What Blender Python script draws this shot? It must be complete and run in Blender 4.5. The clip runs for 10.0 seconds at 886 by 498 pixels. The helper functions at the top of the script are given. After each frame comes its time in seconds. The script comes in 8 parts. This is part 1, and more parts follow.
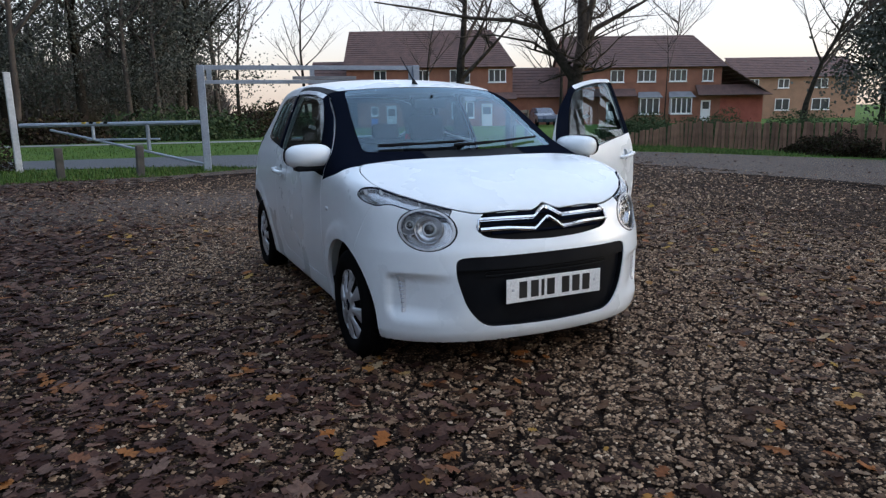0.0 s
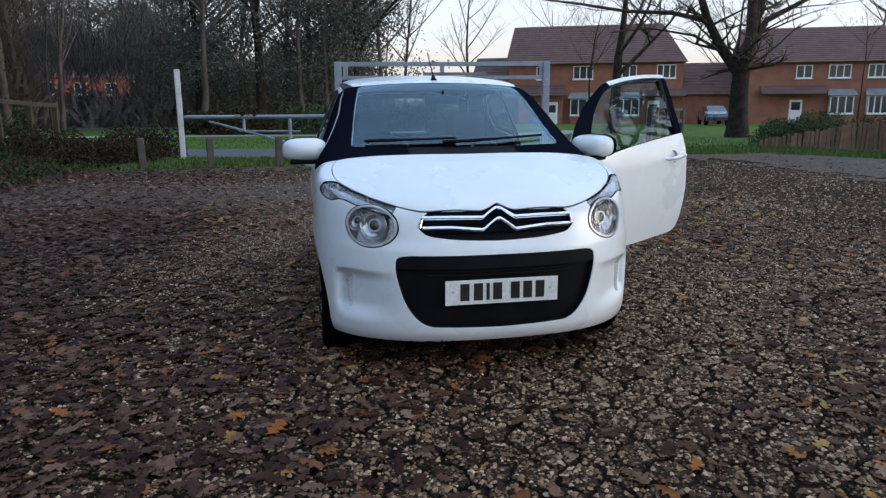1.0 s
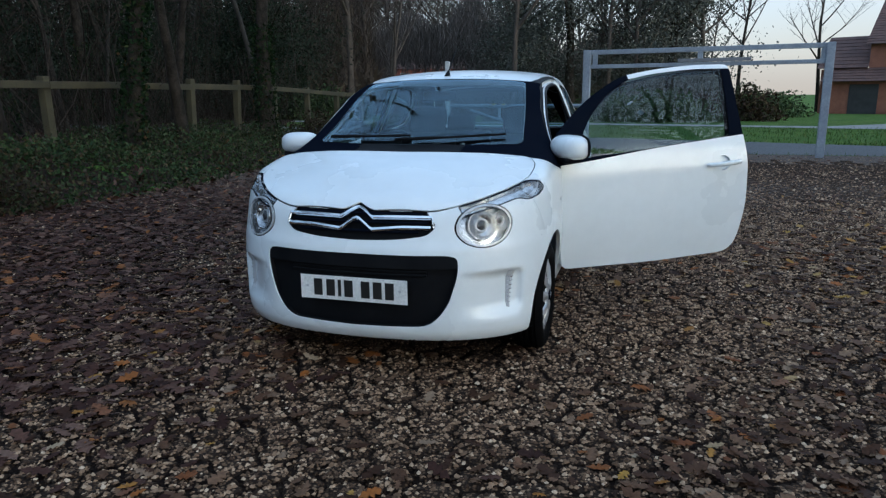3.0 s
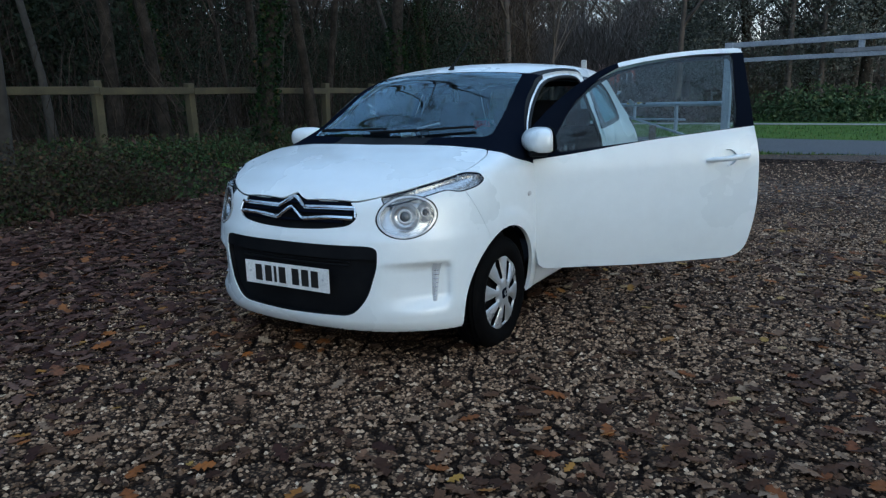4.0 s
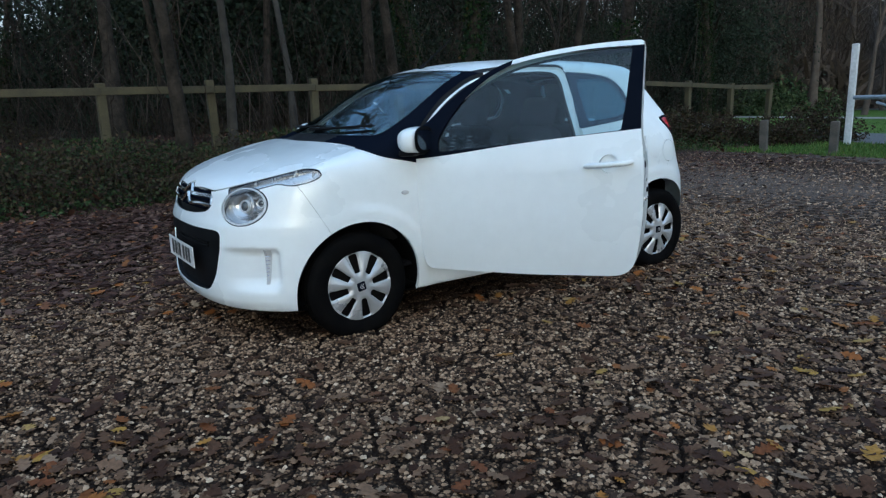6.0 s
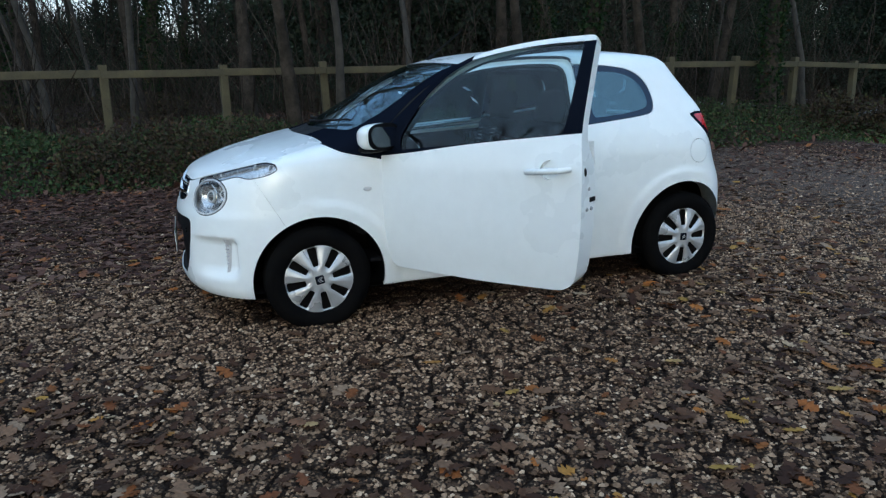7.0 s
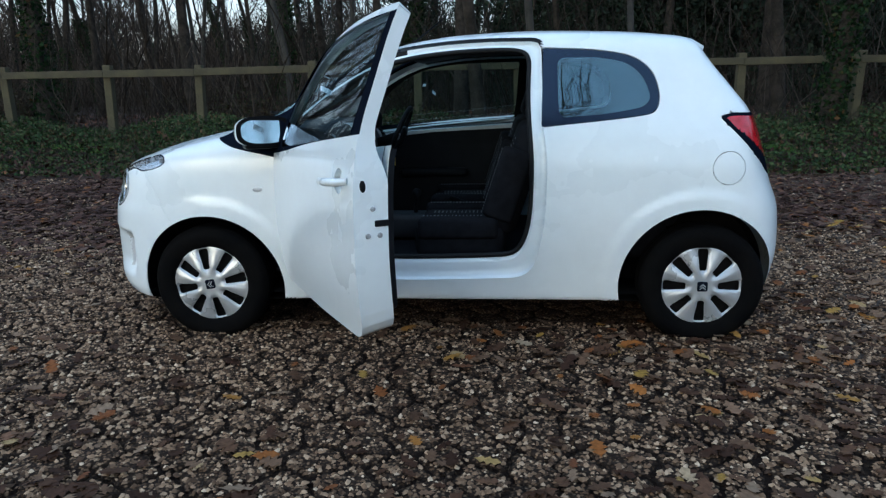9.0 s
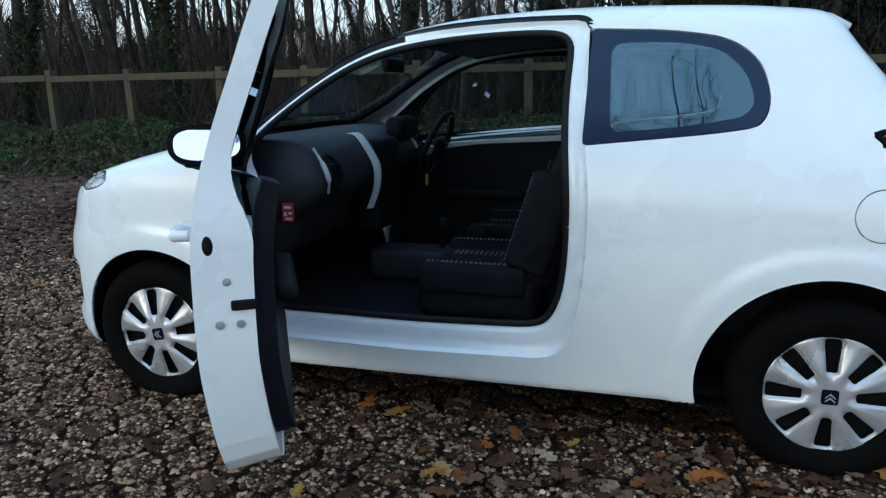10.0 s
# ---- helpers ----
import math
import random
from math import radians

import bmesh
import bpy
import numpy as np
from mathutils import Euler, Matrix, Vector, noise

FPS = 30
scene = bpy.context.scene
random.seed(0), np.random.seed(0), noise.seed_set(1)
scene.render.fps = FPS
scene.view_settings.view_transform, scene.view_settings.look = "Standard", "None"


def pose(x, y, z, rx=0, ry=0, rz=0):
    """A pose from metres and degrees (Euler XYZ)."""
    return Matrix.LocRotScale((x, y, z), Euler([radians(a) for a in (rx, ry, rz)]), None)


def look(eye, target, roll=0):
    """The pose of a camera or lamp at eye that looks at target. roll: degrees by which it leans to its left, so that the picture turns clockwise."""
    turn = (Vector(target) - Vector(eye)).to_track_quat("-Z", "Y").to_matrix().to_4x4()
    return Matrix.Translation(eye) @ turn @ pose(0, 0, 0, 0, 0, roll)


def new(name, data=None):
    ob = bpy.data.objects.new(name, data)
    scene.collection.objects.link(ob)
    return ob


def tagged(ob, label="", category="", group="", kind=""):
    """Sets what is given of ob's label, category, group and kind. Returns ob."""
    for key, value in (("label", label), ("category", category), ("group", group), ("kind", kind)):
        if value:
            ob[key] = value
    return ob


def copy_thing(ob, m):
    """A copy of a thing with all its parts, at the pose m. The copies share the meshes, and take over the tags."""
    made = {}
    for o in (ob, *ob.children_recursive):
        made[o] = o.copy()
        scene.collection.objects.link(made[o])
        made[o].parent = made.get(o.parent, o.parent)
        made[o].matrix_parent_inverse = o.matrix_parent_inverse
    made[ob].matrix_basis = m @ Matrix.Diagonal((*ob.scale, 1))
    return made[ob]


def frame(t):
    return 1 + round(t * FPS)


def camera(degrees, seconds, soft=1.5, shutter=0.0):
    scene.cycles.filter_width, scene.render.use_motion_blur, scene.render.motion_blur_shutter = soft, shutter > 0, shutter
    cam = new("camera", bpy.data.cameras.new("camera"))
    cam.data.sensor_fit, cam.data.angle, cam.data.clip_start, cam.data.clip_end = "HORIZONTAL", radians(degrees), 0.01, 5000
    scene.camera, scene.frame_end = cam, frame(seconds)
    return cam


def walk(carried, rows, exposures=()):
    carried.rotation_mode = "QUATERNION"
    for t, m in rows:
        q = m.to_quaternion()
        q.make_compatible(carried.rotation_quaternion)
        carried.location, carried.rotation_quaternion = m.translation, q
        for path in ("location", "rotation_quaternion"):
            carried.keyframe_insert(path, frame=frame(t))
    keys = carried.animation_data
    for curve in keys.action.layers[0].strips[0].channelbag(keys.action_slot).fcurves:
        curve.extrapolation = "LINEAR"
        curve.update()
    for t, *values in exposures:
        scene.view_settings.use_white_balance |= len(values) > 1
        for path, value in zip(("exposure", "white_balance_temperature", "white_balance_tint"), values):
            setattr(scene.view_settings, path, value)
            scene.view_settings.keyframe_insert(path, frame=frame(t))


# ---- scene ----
cam = camera(65.5, 10.0, soft=1.3)
PATH = [
    (0, (-3.316, 1.777, 1.253), (-1.536, 0.958, 0.849), -0.8),
    (0.5, (-3.498, 1.31, 1.237), (-1.638, 0.696, 0.834), -0.4),
    (1, (-3.575, 0.823, 1.244), (-1.653, 0.453, 0.834), -0.3),
    (1.5, (-3.634, 0.327, 1.255), (-1.684, 0.162, 0.841), -0.6),
    (2, (-3.622, -0.194, 1.266), (-1.669, -0.098, 0.844), -0.6),
    (2.5, (-3.56, -0.708, 1.258), (-1.628, -0.418, 0.831), -0.3),
    (2.7, (-3.534, -0.928, 1.288), (-1.623, -0.531, 0.855), -0.4),
    (3.8, (-3.116, -2.035, 1.242), (-1.392, -1.119, 0.812), -1.1),
    (4, (-3.008, -2.243, 1.214), (-1.33, -1.239, 0.791), -1.5),
    (4.5, (-2.711, -2.728, 1.184), (-1.144, -1.558, 0.764), -1.7),
    (5, (-2.394, -3.163, 1.197), (-0.988, -1.804, 0.78), -1.4),
    (5.5, (-2.003, -3.568, 1.201), (-0.758, -2.061, 0.781), -1.7),
    (6, (-1.558, -3.918, 1.195), (-0.477, -2.289, 0.773), -1.8),
    (6.2, (-1.373, -4.012, 1.218), (-0.362, -2.342, 0.784), -1.5),
    (7.3, (-0.272, -4.4, 1.27), (0.267, -2.531, 0.805), -1.5),
    (7.5, (-0.056, -4.443, 1.24), (0.406, -2.551, 0.787), -1.5),
    (8, (0.483, -4.443, 1.228), (0.739, -2.514, 0.766), -1.3),
    (8.5, (0.987, -4.256, 1.215), (1.022, -2.312, 0.747), -1.3),
    (9, (1.397, -3.927, 1.186), (1.239, -1.988, 0.724), -1.0),
    (9.5, (1.629, -3.451, 1.199), (1.264, -1.539, 0.739), -1.1),
    (10, (1.77, -2.919, 1.167), (1.228, -1.047, 0.717), -0.9),
]
EXPOSURE = [(0, 0.63, 5750, 12), (1, 0.60, 5550, 10), (2.5, 0.42, 5300, 5), (4.5, 0.30, 4950, 1), (5.5, 0.48, 5050, 1), (7.5, 0.63, 5150, 1), (10, 0.68, 5100, 1)]
walk(cam, [(t, look(eye, target, roll)) for t, eye, target, roll in PATH], EXPOSURE)


# ---- world and light ----
SUN_UP, SUN_ROUND = 14.0, 206.0
world = bpy.data.worlds.new("sky")
scene.world = world
world.use_nodes = True
_n, _l = world.node_tree.nodes, world.node_tree.links
_sky = _n.new("ShaderNodeTexSky")
_sky.sky_type, _sky.sun_disc = "NISHITA", False
_sky.sun_elevation, _sky.sun_rotation = radians(SUN_UP), radians(SUN_ROUND)
_sky.air_density, _sky.dust_density, _sky.ozone_density = 1.0, 3.0, 2.0
_l.new(_sky.outputs[0], _n["Background"].inputs[0])
_n["Background"].inputs[1].default_value = 0.10
# thin cloud over the whole sky, warm towards the horizon after sunset
_cloud, _both = _n.new("ShaderNodeBackground"), _n.new("ShaderNodeAddShader")
_dir, _sep, _grade = _n.new("ShaderNodeTexCoord"), _n.new("ShaderNodeSeparateXYZ"), _n.new("ShaderNodeValToRGB")
_l.new(_dir.outputs["Generated"], _sep.inputs[0])
_l.new(_sep.outputs["Z"], _grade.inputs[0])
for _k, (_p, _c) in enumerate(((0.0, (1.0, 0.77, 0.58)), (0.16, (1.0, 0.88, 0.78)), (0.45, (0.78, 0.89, 1.0)))):
    if _k > 1:
        _grade.color_ramp.elements.new(_p)
    _grade.color_ramp.elements[_k].position, _grade.color_ramp.elements[_k].color = _p, (*_c, 1)
_l.new(_grade.outputs[0], _cloud.inputs[0])
_cloud.inputs[1].default_value = 0.5
_l.new(_n["Background"].outputs[0], _both.inputs[0])
_l.new(_cloud.outputs[0], _both.inputs[1])
_l.new(_both.outputs[0], _n["World Output"].inputs[0])

sun = new("sun", bpy.data.lights.new("sun", "SUN"))
sun.data.energy, sun.data.angle, sun.data.color = 0.35, radians(130), (1.0, 0.95, 0.90)
_az, _el = radians(90 - SUN_ROUND), radians(35)
sun.matrix_world = look((30 * math.cos(_az) * math.cos(_el), 30 * math.sin(_az) * math.cos(_el), 30 * math.sin(_el)), (0, 0, 0))


# ---- materials ----
def material(name):
    m = bpy.data.materials.new(name)
    m.use_nodes = True
    t = m.node_tree
    return m, t.nodes, t.links, t.nodes["Principled BSDF"]


def setv(node, **values):
    for k, v in values.items():
        node.inputs[k.replace("_", " ")].default_value = v


def coords(nodes, links, scale=1.0, world_space=True):
    mp = nodes.new("ShaderNodeMapping")
    mp.inputs["Scale"].default_value = (scale,) * 3 if not hasattr(scale, "__len__") else scale
    if world_space:
        g = nodes.new("ShaderNodeNewGeometry")
        links.new(g.outputs["Position"], mp.inputs[0])
    else:
        g = nodes.new("ShaderNodeTexCoord")
        links.new(g.outputs["Object"], mp.inputs[0])
    return mp.outputs[0]


def noise_node(nodes, links, vec, scale, detail=4, rough=0.55):
    n = nodes.new("ShaderNodeTexNoise")
    setv(n, Scale=scale, Detail=detail, Roughness=rough)
    links.new(vec, n.inputs["Vector"])
    return n.outputs["Fac"]


def ramp(nodes, links, fac, stops):
    r = nodes.new("ShaderNodeValToRGB")
    e = r.color_ramp.elements
    while len(e) < len(stops):
        e.new(0.5)
    for k, (p, c) in zip(e, stops):
        k.position, k.color = p, (*c, 1)
    links.new(fac, r.inputs[0])
    return r.outputs[0]


def mixc(nodes, links, fac, a, b, mode="MIX"):
    m = nodes.new("ShaderNodeMix")
    m.data_type, m.blend_type = "RGBA", mode
    for sock, v in ((m.inputs[0], fac), (m.inputs[6], a), (m.inputs[7], b)):
        if isinstance(v, (int, float)):
            sock.default_value = v
        elif isinstance(v, tuple):
            sock.default_value = (*v, 1)
        else:
            links.new(v, sock)
    return m.outputs[2]


def bump(nodes, links, bsdf, height, strength, dist=0.01):
    b = nodes.new("ShaderNodeBump")
    setv(b, Strength=strength, Distance=dist)
    links.new(height, b.inputs["Height"])
    links.new(b.outputs[0], bsdf.inputs["Normal"])


def surface(name, c1, c2, scale, rough=0.6, metal=0.0, bumps=0.15, dist=0.004, coat=0.0, fine=None, world_space=False, spread=(0.35, 0.65), shine=0.5):
    """Two tones at two scales with fine relief."""
    m, n, l, p = material(name)
    v = coords(n, l, 1.0, world_space)
    big = noise_node(n, l, v, scale, 5)
    small = noise_node(n, l, v, fine or scale * 9, 3)
    col = ramp(n, l, big, [(spread[0], c1), (spread[1], c2)])
    k = 0.15 if bumps else 0.02
    dark = ramp(n, l, small, [(0.3, (1 - k,) * 3), (0.7, (1 + k * 0.8,) * 3)])
    l.new(mixc(n, l, 1.0, col, dark, "MULTIPLY"), p.inputs["Base Color"])
    rr = n.new("ShaderNodeMapRange")
    setv(rr, From_Min=0.3, From_Max=0.7, To_Min=max(rough - 0.08, 0.02), To_Max=min(rough + 0.08, 1))
    l.new(big, rr.inputs[0])
    l.new(rr.outputs[0], p.inputs["Roughness"])
    setv(p, Metallic=metal, Coat_Weight=coat, Coat_Roughness=0.13, Specular_IOR_Level=shine)
    if bumps:
        bump(n, l, p, small, bumps, dist)
    return m


def random_tint(m, amount=0.25):
    """Vary the base colour from object to object."""
    n, l = m.node_tree.nodes, m.node_tree.links
    p = n["Principled BSDF"]
    info = n.new("ShaderNodeObjectInfo")
    src = p.inputs["Base Color"].links[0].from_socket
    tone = ramp(n, l, info.outputs["Random"], [(0.0, (1 - amount,) * 3), (1.0, (1 + amount,) * 3)])
    l.new(mixc(n, l, 1.0, src, tone, "MULTIPLY"), p.inputs["Base Color"])
    return m


def glass(name, tint, gloss_rough=0.0, base=0.04, gloss_tint=(1, 1, 1)):
    """Clear pane: what passes is tinted, the gloss grows towards the glancing edge alike from both faces."""
    m, n, l, p = material(name)
    n.remove(p)
    tr, gl, fr, mx = n.new("ShaderNodeBsdfTransparent"), n.new("ShaderNodeBsdfGlossy"), n.new("ShaderNodeLayerWeight"), n.new("ShaderNodeMixShader")
    tr.inputs[0].default_value = (*tint, 1)
    gl.inputs["Roughness"].default_value = gloss_rough
    gl.inputs["Color"].default_value = (*gloss_tint, 1)
    fr.inputs["Blend"].default_value = 0.5
    pw, sc = n.new("ShaderNodeMath"), n.new("ShaderNodeMath")
    pw.operation, sc.operation = "POWER", "MULTIPLY_ADD"
    pw.inputs[1].default_value = 5.0
    sc.inputs[1].default_value, sc.inputs[2].default_value = 1 - base, base
    l.new(fr.outputs["Facing"], pw.inputs[0])
    l.new(pw.outputs[0], sc.inputs[0])
    l.new(sc.outputs[0], mx.inputs[0])
    l.new(tr.outputs[0], mx.inputs[1])
    l.new(gl.outputs[0], mx.inputs[2])
    l.new(mx.outputs[0], n["Material Output"].inputs[0])
    return m


PAINT = surface("white_car_paint", (0.77, 0.82, 0.845), (0.79, 0.83, 0.855), 1.5, rough=0.30, bumps=0.0, coat=0.6)
# Specular is off here: the reflected blue sky is mixed into the base colour.
GLOSS_BLACK = surface("gloss_black_trim", (0.005, 0.0068, 0.0125), (0.0065, 0.0085, 0.015), 2.0, rough=0.22, bumps=0.0, shine=0.0)
FRIT = surface("black_window_border", (0.007, 0.008, 0.018), (0.009, 0.010, 0.022), 2.0, rough=0.08, bumps=0.0, shine=0.55)
# Blue specular tint stands in for the blue of the sky reflected there.
for _m in (GLOSS_BLACK, FRIT):
    _m.node_tree.nodes["Principled BSDF"].inputs["Specular Tint"].default_value = (0.5, 0.72, 1.0, 1)
BLACK_PLASTIC = surface("black_plastic", (0.006, 0.0065, 0.008), (0.010, 0.0105, 0.012), 6, shine=0.05, rough=0.5, bumps=0.1, dist=0.001, fine=400)
SEAL = surface("rubber_seal", (0.006, 0.006, 0.0065), (0.010, 0.010, 0.011), 10, rough=0.6, bumps=0.05, shine=0.2)
TYRE = surface("tyre_rubber", (0.003, 0.003, 0.0035), (0.0055, 0.0052, 0.005), 9, shine=0.03, rough=0.75, bumps=0.2, dist=0.002, fine=120)
SILVER = surface("silver_wheel_cover", (0.46, 0.47, 0.49), (0.54, 0.55, 0.57), 4, rough=0.30, metal=0.5, bumps=0.0)
CHROME = surface("chrome", (0.75, 0.76, 0.78), (0.82, 0.83, 0.84), 5, rough=0.1, metal=1.0, bumps=0.0)
MIRROR = surface("mirror_glass", (0.85, 0.86, 0.87), (0.87, 0.88, 0.88), 3, rough=0.02, metal=1.0, bumps=0.0)
DARK = surface("dark_underside", (0.004, 0.004, 0.0045), (0.008, 0.0075, 0.007), 5, shine=0.05, rough=0.85, bumps=0.1)
CLOTH = surface("charcoal_seat_cloth", (0.007, 0.007, 0.009), (0.014, 0.014, 0.017), 20, shine=0.12, rough=0.9, bumps=0.3, dist=0.002, fine=350)
CABIN = surface("dark_cabin_plastic", (0.017, 0.017, 0.020), (0.029, 0.029, 0.033), 8, shine=0.3, rough=0.6, bumps=0.2, dist=0.001, fine=300)
DOOR_CARD = surface("black_door_card", (0.006, 0.006, 0.008), (0.011, 0.011, 0.013), 8, shine=0.15, rough=0.6, bumps=0.2, dist=0.001, fine=300)
LINER = surface("grey_headlining", (0.10, 0.10, 0.10), (0.14, 0.14, 0.14), 8, rough=0.95, bumps=0.2, fine=200)
LAMP_BOWL = surface("lamp_bowl_silver", (0.48, 0.485, 0.50), (0.62, 0.63, 0.65), 9, rough=0.20, metal=0.85, bumps=0.12, dist=0.002, fine=60)
LENS_DARK = surface("dark_lamp_lens", (0.03, 0.032, 0.036), (0.05, 0.052, 0.058), 9, rough=0.06, bumps=0.0, coat=0.6)
SEAT_PATTERN = surface("grey_seat_pattern", (0.10, 0.10, 0.105), (0.16, 0.16, 0.165), 30, rough=0.9, bumps=0.1)
LAMP_RIM = surface("satin_lamp_rim", (0.50, 0.51, 0.53), (0.58, 0.59, 0.61), 6, rough=0.25, metal=0.3, bumps=0.0)
LIGHT_TRIM = surface("light_grey_trim", (0.45, 0.46, 0.48), (0.52, 0.53, 0.55), 6, rough=0.4, bumps=0.0)
RED_LAMP = surface("red_lamp_plastic", (0.34, 0.004, 0.010), (0.50, 0.008, 0.018), 24, rough=0.15, bumps=0.1, coat=0.4)
PLATE = surface("plate_white", (0.70, 0.71, 0.70), (0.78, 0.78, 0.77), 12, rough=0.35, bumps=0.05, coat=0.4)
PLATE_INK = surface("plate_ink", (0.012, 0.012, 0.012), (0.018, 0.018, 0.018), 12, rough=0.4, bumps=0.0)
LABEL_RED = surface("red_label", (0.45, 0.02, 0.03), (0.55, 0.04, 0.04), 20, rough=0.5, bumps=0.0)
LABEL_YELLOW = surface("yellow_tag", (0.75, 0.50, 0.03), (0.8, 0.55, 0.05), 20, rough=0.5, bumps=0.0)
PAPER = surface("white_paper", (0.72, 0.72, 0.70), (0.78, 0.78, 0.76), 9, rough=0.8, bumps=0.05)
# The bluish gloss colour puts the blue of a reflected sky into the panes.
SCREEN = glass("windscreen_glass", (0.74, 0.86, 0.90), base=0.12, gloss_tint=(0.66, 0.86, 1.0))
PANE = glass("side_window_glass", (0.50, 0.63, 0.67), base=0.045, gloss_tint=(0.9, 0.97, 1.0))
TINTED = glass("dark_tinted_glass", (0.40, 0.52, 0.58), base=0.15, gloss_tint=(0.62, 0.88, 1.0))
LAMP_GLASS = glass("clear_lamp_cover", (0.97, 0.98, 0.985), base=0.03)


# ---- mesh helpers ----
def part(name, bm, mat, parent=None, label="", smooth_shade=False):
    """Link a bmesh as one mesh object under a thing or a part."""
    me = bpy.data.meshes.new(name)
    bm.to_mesh(me)
    bm.free()
    return part_mesh(name, me, mat, parent, label, smooth_shade)


def part_mesh(name, me, mat, parent=None, label="", smooth_shade=False):
    for mm in (mat if isinstance(mat, (list, tuple)) else [mat]):
        me.materials.append(mm)
    if smooth_shade:
        me.shade_smooth()
    ob = new(name, me)
    ob.parent = parent
    if label:
        tagged(ob, label)
    return ob


def thing(name, label, category, m=None, group="", kind=""):
    ob = new(name)
    ob.empty_display_size = 0.1
    if m is not None:
        ob.matrix_world = m
    return tagged(ob, label, category, group, kind)


def box(bm, x0, y0, z0, x1, y1, z1, bevel=0.0, seg=2, m=None):
    vs = bmesh.ops.create_cube(bm, size=1.0)["verts"]
    for v in vs:
        v.co = Vector(((x0 + x1) / 2 + v.co.x * (x1 - x0), (y0 + y1) / 2 + v.co.y * (y1 - y0), (z0 + z1) / 2 + v.co.z * (z1 - z0)))
    if bevel:
        es = list({e for v in vs for e in v.link_edges})
        out = bmesh.ops.bevel(bm, geom=es, offset=bevel, segments=seg, affect="EDGES", profile=0.5)
        vs = list({v for f in out["faces"] for v in f.verts} | {v for v in vs if v.is_valid})
    if m is not None:
        bmesh.ops.transform(bm, matrix=m, verts=vs)
    return vs


def tube(bm, pts, radii, sides=8, cap=True):
    """A tapered tube along points."""
    rings = []
    up = Vector((0, 0, 1))
    for i, p in enumerate(pts):
        p = Vector(p)
        d = (Vector(pts[min(i + 1, len(pts) - 1)]) - Vector(pts[max(i - 1, 0)])).normalized()
        a = d.cross(up)
        if a.length < 1e-3:
            a = d.cross(Vector((1, 0, 0)))
        a.normalize()
        b = d.cross(a)
        r = radii[i] if hasattr(radii, "__len__") else radii
        rings.append([bm.verts.new(p + (a * math.cos(k * math.tau / sides) + b * math.sin(k * math.tau / sides)) * r) for k in range(sides)])
    for r0, r1 in zip(rings, rings[1:]):
        for k in range(sides):
            bm.faces.new((r0[k], r0[(k + 1) % sides], r1[(k + 1) % sides], r1[k]))
    if cap:
        bm.faces.new(rings[0])
        bm.faces.new(rings[-1][::-1])
    return rings


def lathe(bm, profile, sides=48, axis="y", centre=(0, 0, 0)):
    """Turn a profile of (radius, along) round an axis."""
    rings = []
    for r, a in profile:
        ring = []
        for k in range(sides):
            c, s = math.cos(k * math.tau / sides) * r, math.sin(k * math.tau / sides) * r
            co = (c, a, s) if axis == "y" else (c, s, a) if axis == "z" else (a, c, s)
            ring.append(bm.verts.new(Vector(co) + Vector(centre)))
        rings.append(ring)
    for r0, r1 in zip(rings, rings[1:]):
        for k in range(sides):
            bm.faces.new((r0[k], r0[(k + 1) % sides], r1[(k + 1) % sides], r1[k]))
    bmesh.ops.recalc_face_normals(bm, faces=bm.faces[:])
    return rings


def curve_points(ctrl, closed=True, n=10):
    """Catmull-Rom through control points."""
    c = np.asarray(ctrl, float)
    out, m = [], len(c)
    for i in range(m if closed else m - 1):
        p0, p1, p2, p3 = (c[(i + k) % m] if closed else c[min(max(i + k, 0), m - 1)] for k in (-1, 0, 1, 2))
        for t in np.arange(n) / n:
            out.append(0.5 * (2 * p1 + (p2 - p0) * t + (2 * p0 - 5 * p1 + 4 * p2 - p3) * t * t + (3 * p1 - p0 - 3 * p2 + p3) * t ** 3))
    if not closed:
        out.append(c[-1])
    return np.array(out)


def rounded(ctrl, r, n=5):
    """A polygon with its corners rounded by radius r (one for all, or one each)."""
    c = np.asarray(ctrl, float)
    out, m = [], len(c)
    for i in range(m):
        p, a, b = c[i], c[i - 1], c[(i + 1) % m]
        rr = r[i] if hasattr(r, "__len__") else r
        da, db = a - p, b - p
        la, lb = np.linalg.norm(da), np.linalg.norm(db)
        k = min(rr, 0.49 * la, 0.49 * lb)
        q0, q1 = p + da / la * k, p + db / lb * k
        for t in np.linspace(0, 1, n):
            out.append((1 - t) ** 2 * q0 + 2 * t * (1 - t) * p + t * t * q1)
    return np.array(out)


# ---- ground ----
def smooth(a, b, x):
    t = np.clip((x - a) / (b - a), 0, 1)
    return t * t * (3 - 2 * t)


def quick_mesh(name, V, F):
    """A mesh from arrays: V (n, 3), F (m, 3) or (m, 4)."""
    me = bpy.data.meshes.new(name)
    V, F = np.asarray(V, np.float32), np.asarray(F, np.int32)
    k = F.shape[1]
    me.vertices.add(len(V))
    me.vertices.foreach_set("co", V.ravel())
    me.loops.add(F.size)
    me.loops.foreach_set("vertex_index", F.ravel())
    me.polygons.add(len(F))
    me.polygons.foreach_set("loop_start", np.arange(0, F.size, k, dtype=np.int32))
    me.update(calc_edges=True)
    return me


